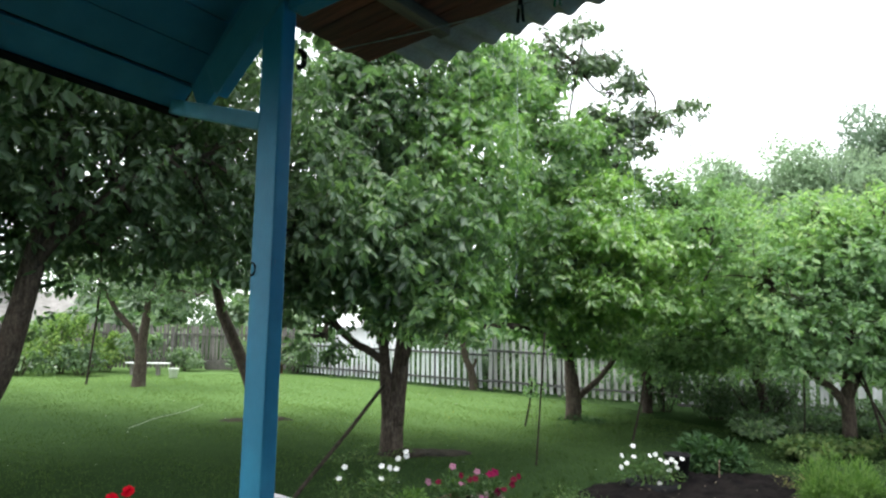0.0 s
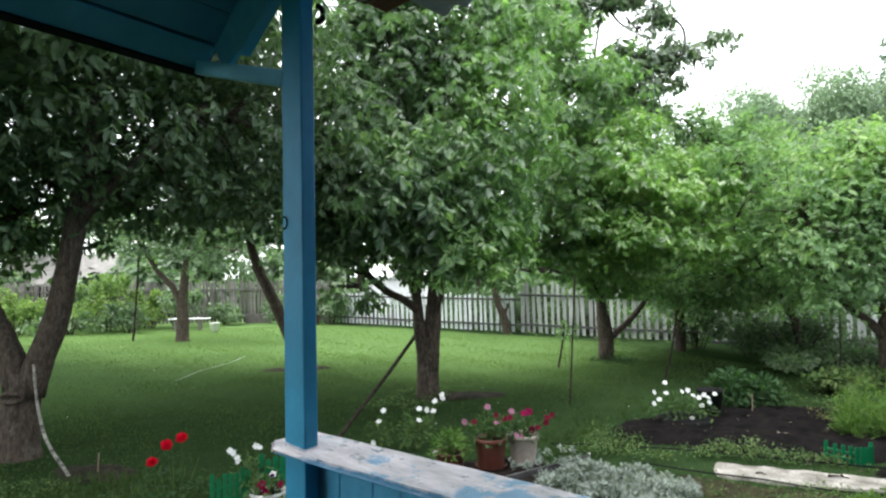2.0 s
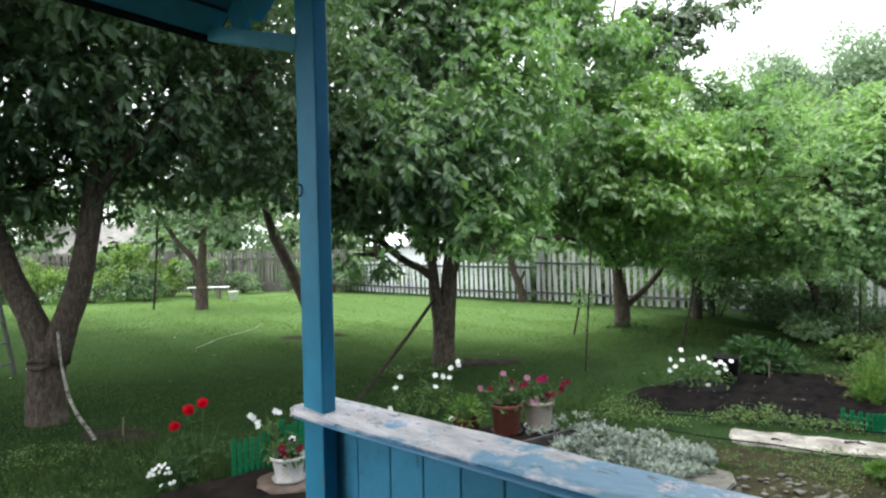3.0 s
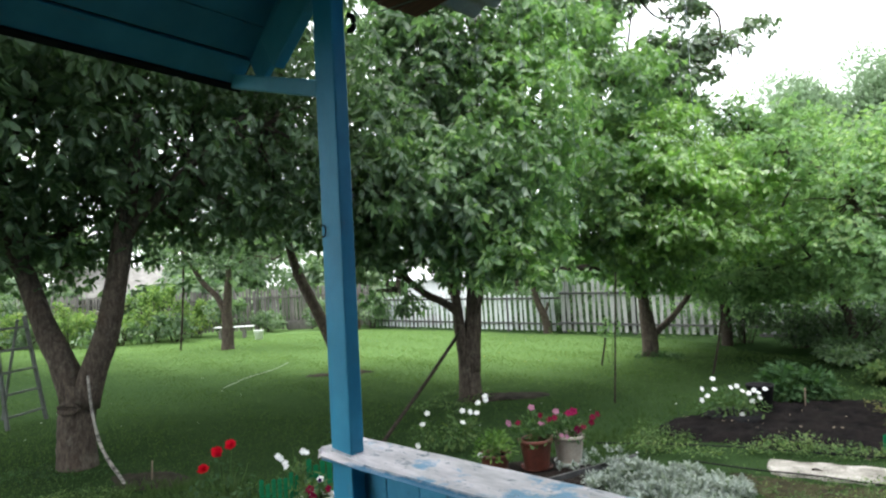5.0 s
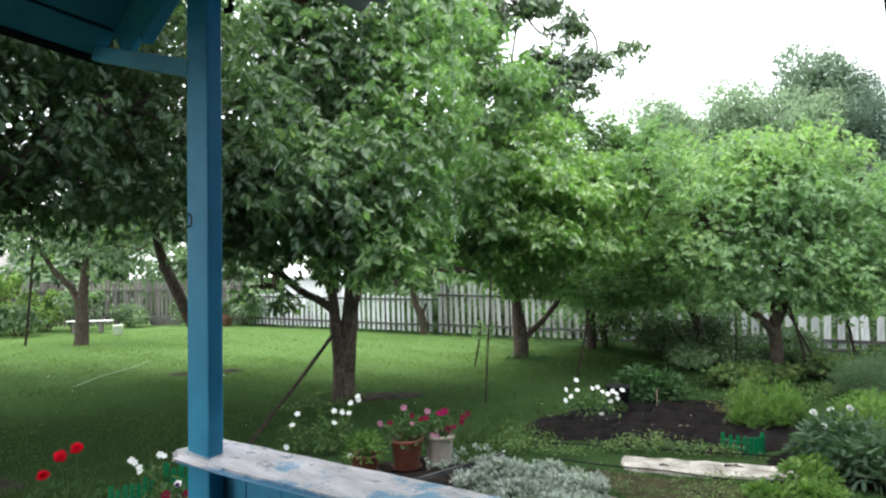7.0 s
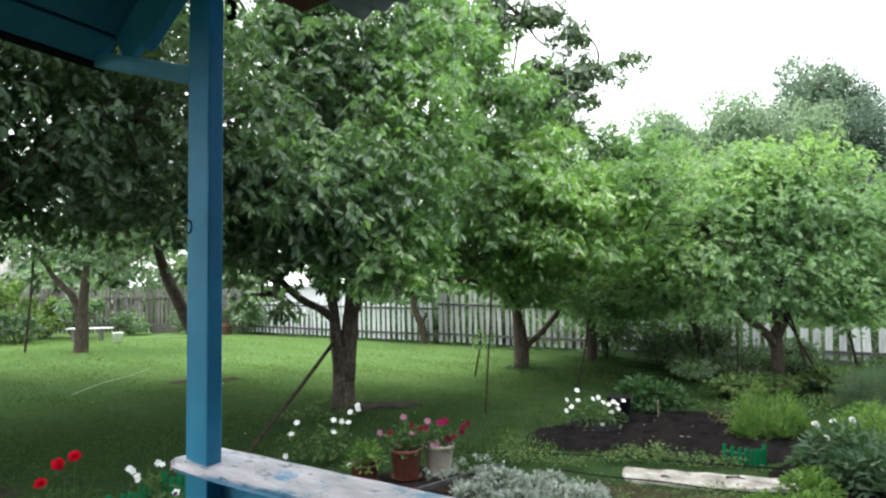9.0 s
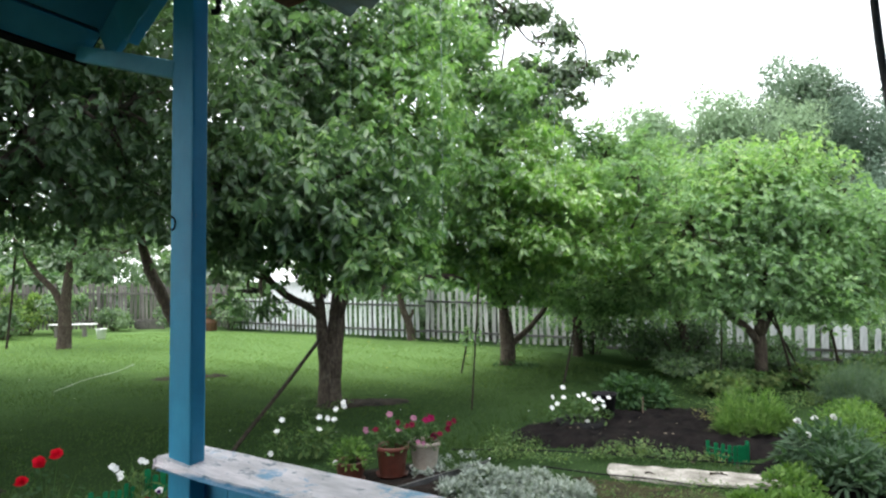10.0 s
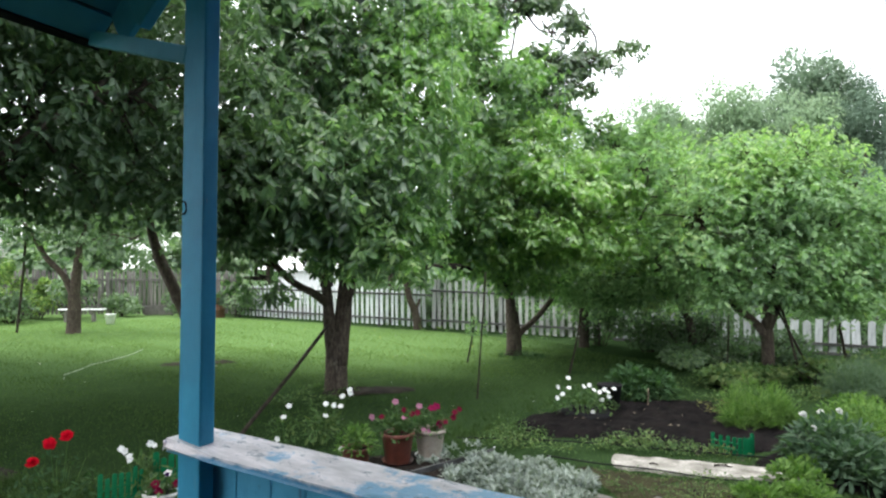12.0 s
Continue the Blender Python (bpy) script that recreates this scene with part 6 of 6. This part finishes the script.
for k in range(3):
    part("board", boxed(-0.55, -0.22, 0.02 + k * 0.13, 0.55, -0.19, 0.13 + k * 0.13, 0.004), fence_rail, bx)
    part("board", boxed(-0.55, 0.19, 0.02 + k * 0.13, 0.55, 0.22, 0.13 + k * 0.13, 0.004), fence_rail, bx)
for s in (-0.545, 0.515):
    part("end_board", boxed(s, -0.185, 0.02, s + 0.03, 0.185, 0.39, 0.004), fence_rail, bx)


# bushes
def bush(label, at, r, h, n, leaf, mat_, group, slim=0.55, airy=0.3, spires=0):
    t = thing("bush", label, "bush", at, 0, group)
    v, f = stems(24, r, h, 0.011 * min(1, r), 0.9)
    part("stem", mesh_of("stem", v, f, stick_wood, True), None, t)
    blobs = [(rng.normal() * r * 0.45, rng.normal() * r * 0.4, h * rng.uniform(0.4, 0.8), r * 0.55, r * 0.55, h * 0.34) for _ in range(5)] + [(0, 0, h * 0.42, r * 0.9, r * 0.8, h * 0.45)]
    blobs = [(a, b, max(c, k + 0.1), d, e, k) for a, b, c, d, e, k in blobs]
    for _ in range(spires):
        a, q = rng.uniform(0, 6.28), rng.uniform(0.2, 0.9) * r
        blobs.append((q * math.cos(a), q * math.sin(a) * 0.7, h * rng.uniform(0.7, 1.0), 0.2, 0.2, h * 0.2))
    P, D = [], []
    for a, b, c, d, e, k in blobs:
        q = unit(rng.normal(size=(n // len(blobs), 3)))
        rr = 1 - 0.6 * rng.random(n // len(blobs)) ** 1.5
        P.append(np.array([a, b, c]) + q * rr[:, None] * np.array([d, e, k]))
        D.append(q)
    P, D = np.concatenate(P), np.concatenate(D)
    keep = (lumps(P, 4.0, at[0]) > -airy - 0.3 * rng.random(len(P))) & (P[:, 2] > 0.03)
    P, D = P[keep], D[keep]
    L = leaf * rng.uniform(0.6, 1.25, len(P))
    ax = unit(D * 0.7 + rng.normal(size=P.shape) * 0.6 - np.array([0, 0, 0.3]))
    up = unit(np.array([0, 0, 1.0]) + rng.normal(size=P.shape) * 0.4 + D * 0.3)
    v, f = leaf_arrays(P, ax, up, L, L * slim, fine=False)
    part("foliage", mesh_of("foliage", v, f, mat_), None, t)
    return t


for i, x in enumerate((-20.6, -18.8, -17.2, -15.6, -14.2, -12.8, -11.3, -10.0)):
    bush("leafy light green raspberry bush along the fence", (x, 28.3 + 0.5 * math.sin(i * 2.2), 0), 1.2 + 0.25 * math.sin(i * 4.1), 1.68 + 0.4 * math.sin(i * 1.7), 3200, 0.15, (berry_leaf, shrub_leaf, berry_leaf)[i % 3], "raspberry bushes along the fence", 0.6, 0.1, 9)
for x, y, r, h in ((-5.6, 29.3, 0.8, 1.3), (-8.3, 29.6, 0.7, 0.9), (-3.6, 28.6, 0.9, 1.5), (-2.7, 28.9, 0.7, 1.0)):
    bush("rounded green bush before the grey fence", (x, y, 0), r, h, 1700, 0.13, shrub_leaf, "bushes before the grey fence")
for x, y, r, h, m_ in ((7.3, 12.6, 0.6, 0.3, shrub_leaf), (8.2, 12.5, 0.8, 0.49, currant_leaf), (9.2, 11.7, 0.75, 0.40, currant_leaf), (8.6, 10.2, 0.7, 0.40, weed_leaf), (9.9, 10.4, 0.9, 0.49, weed_leaf), (10.9, 11.3, 0.9, 0.43, currant_leaf), (7.4, 10.6, 0.6, 0.30, weed_leaf), (6.7, 10.4, 0.45, 0.3, weed_leaf), (10.4, 8.9, 0.9, 0.59, weed_leaf), (9.0, 8.4, 0.6, 0.33, weed_leaf), (11.9, 9.9, 0.9, 0.66, currant_leaf), (7.9, 15.2, 0.9, 1.1, currant_leaf), (7.2, 16.6, 0.8, 1.2, currant_leaf), (8.3, 14.2, 0.9, 1.0, currant_leaf), (8.9, 14.6, 0.9, 1.2, currant_leaf), (9.6, 13.2, 0.8, 0.7, currant_leaf)):
    bush("shaggy green currant bush before the white fence", (x, y, 0), r, h * 0.9, 1700, 0.11, m_, "currant bushes", 0.55, 0.3)
for i in range(11):
    bush("dark green shrub growing behind the white fence", (-3.0 + i * 1.75, 30.3 - i * 1.78, 0), 1.05, (1.0, 0.9, 1.0, 1.7, 1.6, 1.75, 1.2, 1.5, 1.7, 1.6, 1.75)[i] - 0.06 * i, 1100, 0.16, dark_leaf, "shrubs behind the fence")
plant("sapling", "young sapling with pale leaves beside a stake", (3.25, 14.05, 0.0), 0.24, 0.95, 110, 0.12, 0.5, light_leaf, "sapling", "saplings", 3, base=0.6, stem_mat=stick_wood)
tree("apple_tree", "small apple tree with leaning trunk before the fence", (3.1, 22.2, 0), [(3.05, 22.2, 0.3), (2.95, 22.2, 0.7)],
     [([(2.97, 22.2, 0.6), (2.75, 22.2, 1.2), (2.6, 22.2, 2.2)], 0.13, 0.07), ([(3.0, 22.15, 0.6), (3.1, 22.1, 0.85), (3.12, 22.1, 1.0)], 0.05, 0.045)],
     [(2.4, 22.0, 3.2, 1.5, 1.2, 1.2), (3.7, 22.0, 3.4, 1.4, 1.2, 1.3), (3.0, 22.0, 4.4, 1.4, 1.2, 1.0)], apple_leaf, bark, 12, 0.16, 6, 8, -0.3, 0.4, 2.0, 0.15, fine=False)


# ---- beyond the fence ----
def far_tree(label, at, h, w, n, leaf, off, mat_=far_haze_leaf):
    t = thing("tree", label, "tree", at, 0, "trees beyond the fence")
    part("trunk", capped_tube("trunk", [(0, 0, -0.3), (0.1, 0, h * 0.3), (0.0, 0.1, h * 0.5), (0.2, 0, h * 0.7)], 0.03 * w, 0.008 * w, dark_bark, 10, 8, 0.05), None, t)
    lumps_ = []
    for i in range(30):
        a, z = i * 2.4, 0.22 + 0.66 * ((i * 0.618) % 1)
        rr = w * (0.42 + 0.09 * math.sin(i * 5.3 + off)) * math.sqrt(max(0.05, 1 - ((z - 0.5) / 0.5) ** 2))
        lumps_.append((rr * math.cos(a), rr * math.sin(a), h * z, w * (0.14 + 0.05 * math.sin(i * 3.1 + off)), w * 0.15, h * 0.13))
    lumps_.append((0, 0, h * 0.9, w * 0.17, w * 0.17, h * 0.09))
    lumps_.append((0, 0, h * 0.6, w * 0.34, w * 0.34, h * 0.3))
    P, D = [], []
    for a, b, c, d, e, k in lumps_:
        q = unit(rng.normal(size=(n // 32, 3)))
        rr = 1 - 0.5 * rng.random(n // 32) ** 1.5
        P.append(np.array([a, b, c]) + q * (rr * (1 + 0.14 * lumps(q * 3, 1.3, off + a)))[:, None] * np.array([d, e, k]))
        D.append(q)
    P, D = np.concatenate(P), np.concatenate(D)
    L = leaf * rng.uniform(0.5, 1.2, len(P))
    ax = unit(D * 0.5 + rng.normal(size=P.shape) * 0.5 - np.array([0, 0, 0.6]))
    up = unit(np.array([0, 0, 0.9]) + rng.normal(size=P.shape) * 0.12 + D * 0.6)
    v, f = leaf_arrays(P, ax, up, L * 0.85, L * 0.58, fine=False)
    part("crown", mesh_of("crown", v, f, mat_), None, t)
    return t


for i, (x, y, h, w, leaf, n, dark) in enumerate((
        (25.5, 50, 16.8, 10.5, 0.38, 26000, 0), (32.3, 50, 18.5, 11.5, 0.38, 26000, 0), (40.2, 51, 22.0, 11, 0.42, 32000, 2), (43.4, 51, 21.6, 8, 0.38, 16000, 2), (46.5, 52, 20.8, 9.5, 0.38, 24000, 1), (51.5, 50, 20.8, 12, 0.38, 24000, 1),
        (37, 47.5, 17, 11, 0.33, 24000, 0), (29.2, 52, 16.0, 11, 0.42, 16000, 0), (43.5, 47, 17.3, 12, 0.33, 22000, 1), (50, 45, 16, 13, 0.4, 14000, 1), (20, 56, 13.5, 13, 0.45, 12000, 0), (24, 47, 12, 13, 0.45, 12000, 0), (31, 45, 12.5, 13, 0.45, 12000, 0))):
    far_tree(("tall willow beyond the garden fence, haze painted into its pale green leaves", "tall dark green poplar beyond the garden fence", "tall willow beyond the garden fence, haze painted into its grey-green leaves")[dark], (x, y, 0), h, w, n, leaf, i * 1.7, (far_haze_leaf, far_dark, far_haze_mid)[dark])
for i, (x, y, h, w) in enumerate(((-30, 60, 11, 10), (-24, 64, 12.5, 11), (-17, 58, 9.5, 10), (-11, 62, 11, 10), (-5, 60, 9.5, 9), (1, 66, 10, 9), (-38, 55, 9, 9), (-46, 50, 9, 9), (6, 62, 9, 8), (-16, 38, 3.6, 4), (-12, 36, 3.4, 4), (-31, 38, 4.5, 5), (-5.5, 36, 3.0, 3.5), (-27, 44, 7, 6), (-33, 46, 8, 7), (-40, 42, 8, 7), (-30, 36, 5, 5), (-36, 34, 6, 6), (5.5, 30, 3.4, 4), (9, 26, 3.2, 4), (13, 22, 3.4, 4), (17, 18, 3.4, 4), (-11.8, 35, 4.6, 4.5), (-12.5, 39, 5.5, 5), (-6.2, 40, 5.5, 4.5))):
    far_tree("leafy green tree behind the neighbouring houses", (x, y, 0), h, w, 3500, 0.5, i * 2.9, shrub_leaf)


def house(label, at, turn, lx, ly, hw, hr, over, wall_m, roof_m, windows):
    t = thing("house", label, "house", at, turn, "neighbouring houses")
    part("wall", boxed(-lx / 2, -ly / 2, -0.1, lx / 2, ly / 2, hw), wall_m, t)
    V = [(-lx / 2 - over, -ly / 2 - over, hw), (lx / 2 + over, -ly / 2 - over, hw), (lx / 2 + over, ly / 2 + over, hw), (-lx / 2 - over, ly / 2 + over, hw), (-lx / 2 - over, 0, hw + hr), (lx / 2 + over, 0, hw + hr)]
    V += [(a, b, c - 0.12) for a, b, c in V]
    F = [(0, 1, 5, 4), (2, 3, 4, 5), (6, 10, 11, 7), (8, 11, 10, 9), (0, 6, 7, 1), (2, 8, 9, 3), (0, 4, 10, 6), (4, 3, 9, 10), (1, 7, 11, 5), (5, 11, 8, 2)]
    part("roof", mesh_of("roof", V, F, roof_m), None, t)
    for s in (-1, 1):
        x = s * lx / 2
        part("gable", mesh_of("gable", [(x, -ly / 2, hw), (x, ly / 2, hw), (x, 0, hw + hr - 0.1), (x - s * 0.1, -ly / 2, hw), (x - s * 0.1, ly / 2, hw), (x - s * 0.1, 0, hw + hr - 0.1)], [(0, 1, 2), (5, 4, 3), (0, 3, 4, 1), (1, 4, 5, 2), (2, 5, 3, 0)], wall_m), None, t)
    for wx in windows:
        w = part("window", boxed(wx - 0.45, -ly / 2 - 0.03, 0.95, wx + 0.45, -ly / 2 + 0.02, 2.0), white_paint, t)
        part("pane", boxed(wx - 0.36, -ly / 2 - 0.04, 1.03, wx + 0.36, -ly / 2 - 0.031, 1.92), black_rubber, w)


house("low house with long pale grey roof behind the bushes", (-21.0, 47.0, 0), 4, 12, 7, 1.9, 2.0, 0.4, far_wall, far_roof, (-3, 0, 3))
house("small white shed behind the picket fence", (-0.6, 38.0, 0), -8, 3.4, 3, 2.0, 0.7, 0.2, white_paint, white_paint, (0.9,))
house("small shed with white roof behind the grey fence", (-8.0, 43.0, 0), 6, 3.0, 3, 2.2, 0.55, 0.25, grey_picket, white_paint, ())


# ---- grass and weeds ----
def blades(x, y, h, w, lean=0.5):
    n = len(x)
    z = ground_height(x, y) - 0.025
    a = rng.uniform(0, 2 * np.pi, n)
    side = np.stack([np.cos(a), np.sin(a), 0 * a], 1) * (w * 0.5)[:, None]
    b = rng.uniform(0, 2 * np.pi, n)
    lean = rng.uniform(0, lean, n) * h
    base = np.stack([x, y, z], 1)
    tip = base + np.stack([np.cos(b) * lean, np.sin(b) * lean, h], 1)
    v = np.stack([base - side, base + side, tip], 1).reshape(-1, 3)
    return v, np.arange(3 * n).reshape(-1, 3)


def grass():
    area = [(-9.5, 5.0), (-9.5, 15), (-6, 19), (6, 16), (9.5, 10.5), (7, 5.0), (2, 3.9), (-2, 3.9)]
    x, y = scatter(area, 330000)
    thick = lumps(np.stack([x, y, 0 * x], 1), 1.3, 0.0)
    keep = rng.random(len(x)) < np.clip(1.25 - np.hypot(x, y) / 17, 0.2, 1) * (0.75 + 0.25 * thick)
    for poly in (BED, FRONT, SILVER, RIGHT):
        keep &= ~inside(poly, x, y) | (rng.random(len(x)) < 0.06)
    keep &= ~inside(TROD, x, y) | (rng.random(len(x)) < 0.4)
    keep &= ~inside(RUBBLE, x, y) | (rng.random(len(x)) < 0.25)
    for cx, cy, rx, ry in ((0.72, 10.92, 0.68, 0.3), (-2.6, 14.5, 0.7, 0.16), (-3.5, 7.15, 0.42, 0.26)):
        keep &= ((x - cx) / rx) ** 2 + ((y - cy) / ry) ** 2 > rng.uniform(0.6, 1.1, len(x))
    u, v_ = (x - y) / S, (x + y) / S
    keep &= ~((u > -2.15) & (v_ < 1.5))
    x, y = x[keep], y[keep]
    d = np.hypot(x, y)
    h = rng.uniform(0.02, 0.042, len(x)) * (1 + 0.3 * lumps(np.stack([x, y, 0 * x], 1), 0.9, 2.0))
    v, f = blades(x, y, h, 0.006 + 0.0006 * d)
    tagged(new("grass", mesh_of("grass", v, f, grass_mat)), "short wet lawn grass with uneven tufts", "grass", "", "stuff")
    # far lawn: coarser tufts
    x, y = scatter([(-16, 14), (-19, 26.5), (-3, 28), (6, 18.5), (7, 14), (3, 10), (-6, 11)], 110000)
    far = np.clip((y + 0.3 * x - 11) / 5, 0, 1)
    keep = rng.random(len(x)) < far * far * (3 - 2 * far)
    x, y = x[keep], y[keep]
    h = rng.uniform(0.02, 0.045, len(x))
    v, f = blades(x, y, h, np.full(len(x), 0.026))
    tagged(new("grass", mesh_of("grass", v, f, grass_mat)), "grass of the far lawn, open daylight painted into its pale colour", "grass", "", "stuff")


grass()


def weeds(label, poly, n, h, leaf, mat_, k=12):
    """Low herbs in uneven clumps: small leaves on short shoots, tall here and sparse there."""
    x, y = scatter(poly, n)
    lush = lumps(np.stack([x, y, 0 * x], 1), 2.6, x[0])
    keep = rng.random(len(x)) < np.clip(0.55 + 0.8 * lush, 0.08, 1)
    x, y, lush = x[keep], y[keep], lush[keep]
    size = rng.uniform(0.25, 1, len(x)) * np.clip(0.6 + 0.6 * lush, 0.2, 1.2)
    X, Y = np.repeat(x, k) + rng.normal(size=len(x) * k) * 0.045, np.repeat(y, k) + rng.normal(size=len(x) * k) * 0.045
    Z = rng.uniform(0.01, h, len(X)) * np.repeat(size, k)
    ax = unit(np.stack([rng.normal(size=len(X)), rng.normal(size=len(X)), rng.uniform(-0.1, 1.1, len(X))], 1))
    up = unit(np.array([0, 0, 1.0]) + rng.normal(size=(len(X), 3)) * 0.4)
    L = leaf * rng.uniform(0.4, 1.4, len(X))
    v, f = leaf_arrays(np.stack([X, Y, Z], 1), ax, up, L, L * rng.uniform(0.2, 0.55, len(X)), fine=False)
    tagged(new("weeds", mesh_of("weeds", v, f, mat_)), label, "weeds", "", "stuff")


def tufts(label, poly, n, h, w=0.009):
    """Long uncut grass in leaning tufts."""
    x, y = scatter(poly, n)
    lush = lumps(np.stack([x, y, 0 * x], 1), 2.1, 4.0)
    keep = rng.random(len(x)) < np.clip(0.6 + 0.7 * lush, 0.1, 1)
    x, y = x[keep], y[keep]
    k = 9
    X, Y = np.repeat(x, k) + rng.normal(size=len(x) * k) * 0.02, np.repeat(y, k) + rng.normal(size=len(x) * k) * 0.02
    v, f = blades(X, Y, h * rng.uniform(0.4, 1.0, len(X)), np.full(len(X), w), 0.9)
    tagged(new("grass", mesh_of("grass", v, f, grass_mat)), label, "grass", "", "stuff")


weeds("low weeds and clover between slab and soil bed", [(1.5, 7.3), (2.2, 8.1), (3.2, 7.4), (4.2, 6.7), (4.5, 6.3), (4.0, 6.45), (3.0, 6.9), (2.4, 6.9)], 1500, 0.21, 0.042, weed_leaf)
weeds("sparse weeds in the trodden ground before the slab", [(2.6, 6.6), (2.6, 5.6), (3.0, 4.9), (4.3, 5.0), (3.7, 5.9), (2.9, 6.35)], 900, 0.07, 0.03, weed_leaf, 8)
weeds("dark tangled weeds in the flower bed", [(-3.2, 5.3), (-3.0, 6.3), (-1.6, 6.7), (0.2, 7.6), (0.6, 7.3), (-0.5, 6.2), (-1.9, 5.9), (-2.4, 4.9)], 650, 0.13, 0.035, peony_leaf)
weeds("leafy weeds under the apple tree", [(-0.9, 10.0), (-0.6, 10.7), (0.4, 10.6), (0.2, 9.6)], 80, 0.1, 0.045, weed_leaf)
weeds("weeds round the vegetable bed", [(5.1, 9.9), (5.8, 9.6), (6.6, 8.6), (8.2, 9.4), (7.6, 11.0), (5.6, 10.6)], 900, 0.26, 0.055, weed_leaf)
weeds("dry-tipped weeds along the far edge of the bed", [(4.9, 8.2), (5.3, 9.0), (6.2, 8.9), (6.2, 8.1), (5.4, 7.9)], 260, 0.3, 0.05, straw_leaf)
weeds("dark grass tufts round the forked trunk", [(-5.3, 7.3), (-5.2, 8.1), (-4.1, 8.1), (-4.0, 7.3), (-4.6, 7.1)], 90, 0.08, 0.035, peony_leaf)
weeds("grass tufts round the prop foot and trunk", [(-0.5, 10.6), (-0.2, 11.6), (0.6, 11.6), (0.55, 10.7)], 80, 0.1, 0.045, weed_leaf)
weeds("leafy weeds at the foot of the pear tree", [(3.8, 14.1), (3.9, 14.9), (4.9, 14.7), (4.8, 13.9)], 70, 0.16, 0.07, peony_leaf)
weeds("tall weeds along the white fence", [(-3.0, 28.2), (3.0, 22.3), (8.0, 17.2), (12.5, 12.6), (12.0, 11.9), (7.5, 16.3), (2.6, 21.6), (-3.0, 27.4)], 1500, 0.4, 0.12, weed_leaf, 7)
weeds("low clover and weeds in the uncut grass", [(-5.2, 5.6), (-5.0, 6.9), (-4.0, 6.9), (-3.0, 6.6), (-1.9, 6.9), (-1.6, 6.1), (-2.3, 5.3), (-3.2, 4.9)], 900, 0.09, 0.034, weed_leaf, 9)
tufts("long uncut grass at the edge of the flower bed", [(-4.2, 5.4), (-4.0, 7.0), (-2.6, 6.9), (-1.7, 6.6), (-1.5, 6.1), (-2.2, 5.0), (-3.2, 4.9)], 900, 0.15)
tufts("long grass between pots and soil bed", [(0.9, 7.4), (1.2, 8.2), (2.4, 8.3), (2.3, 7.6), (1.5, 7.2)], 240, 0.12)
tufts("long grass growing over the bare ground", [(2.4, 6.5), (2.5, 5.5), (3.0, 4.8), (4.2, 4.9), (3.7, 5.85), (2.9, 6.3)], 330, 0.05, 0.006)
tufts("straggling grass round the vegetable bed", [(2.2, 8.2), (2.6, 8.8), (4.2, 9.5), (3.6, 9.6), (2.4, 8.9), (1.9, 8.3)], 160, 0.2)


def specks(label, poly, n, r, mat_, lift=0.035):
    x, y = scatter(poly, n)
    z = ground_height(x, y) + lift
    a = rng.uniform(0, 6.28, len(x))
    ax = np.stack([np.cos(a), np.sin(a), 0.2 + 0 * a], 1)
    up = unit(np.array([0, 0, 1.0]) + rng.normal(size=(len(x), 3)) * 0.3)
    L = r * rng.uniform(0.6, 1.3, len(x))
    v, f = leaf_arrays(np.stack([x, y, z], 1), ax, up, L, L * 0.4, fine=False)
    tagged(new("fallen_petals", mesh_of("fallen_petals", v, f, mat_)), label, "petals", "", "stuff")


specks("small white clover heads and fallen petals on the lawn", [(-8, 7), (-8, 20), (3, 20), (5, 12), (2, 7)], 60, 0.04, white_petal)
specks("small yellow flowers in the far grass", [(0, 15), (-1, 22), (3, 21), (5.5, 17), (4, 14)], 70, 0.045, yellow_petal, 0.06)
specks("pale dry leaves lying on the black soil", [(2.6, 8.4), (4.0, 9.0), (5.4, 8.8), (5.0, 7.3), (3.4, 7.5)], 46, 0.045, dry_leaf, 0.078)
specks("wet brown leaf litter on the concrete slab", [(3.0, 6.65), (3.4, 6.55), (4.4, 6.0), (4.3, 5.75), (3.4, 6.2)], 22, 0.06, stick_wood, 0.058)


# low leafy row in front of the raspberry bushes
for i in range(9):
    x = -19.4 + 1.03 * i
    bush("low dense raspberry bush at the edge of the lawn", (x, 26.7 + 0.4 * math.sin(i * 2.9) - 0.5 * math.sin(max(0.0, min(3.14, (x + 17.5) * 0.5))), 0), 0.85 + 0.15 * math.sin(i * 3.3), 0.95 + 0.25 * math.sin(i * 1.9), 1300, 0.16, (shrub_leaf, berry_leaf, dark_leaf)[i % 3], "low raspberry bushes", 0.6, 0.2, 5)


# ---- the plan above is drawn a quarter too large: bring every thing to its true size ----
for ob in list(scene.objects):
    if ob.parent is None and ob is not cam and ob is not sun:
        ob.matrix_world = Matrix.Scale(TRUE_SIZE, 4) @ ob.matrix_world
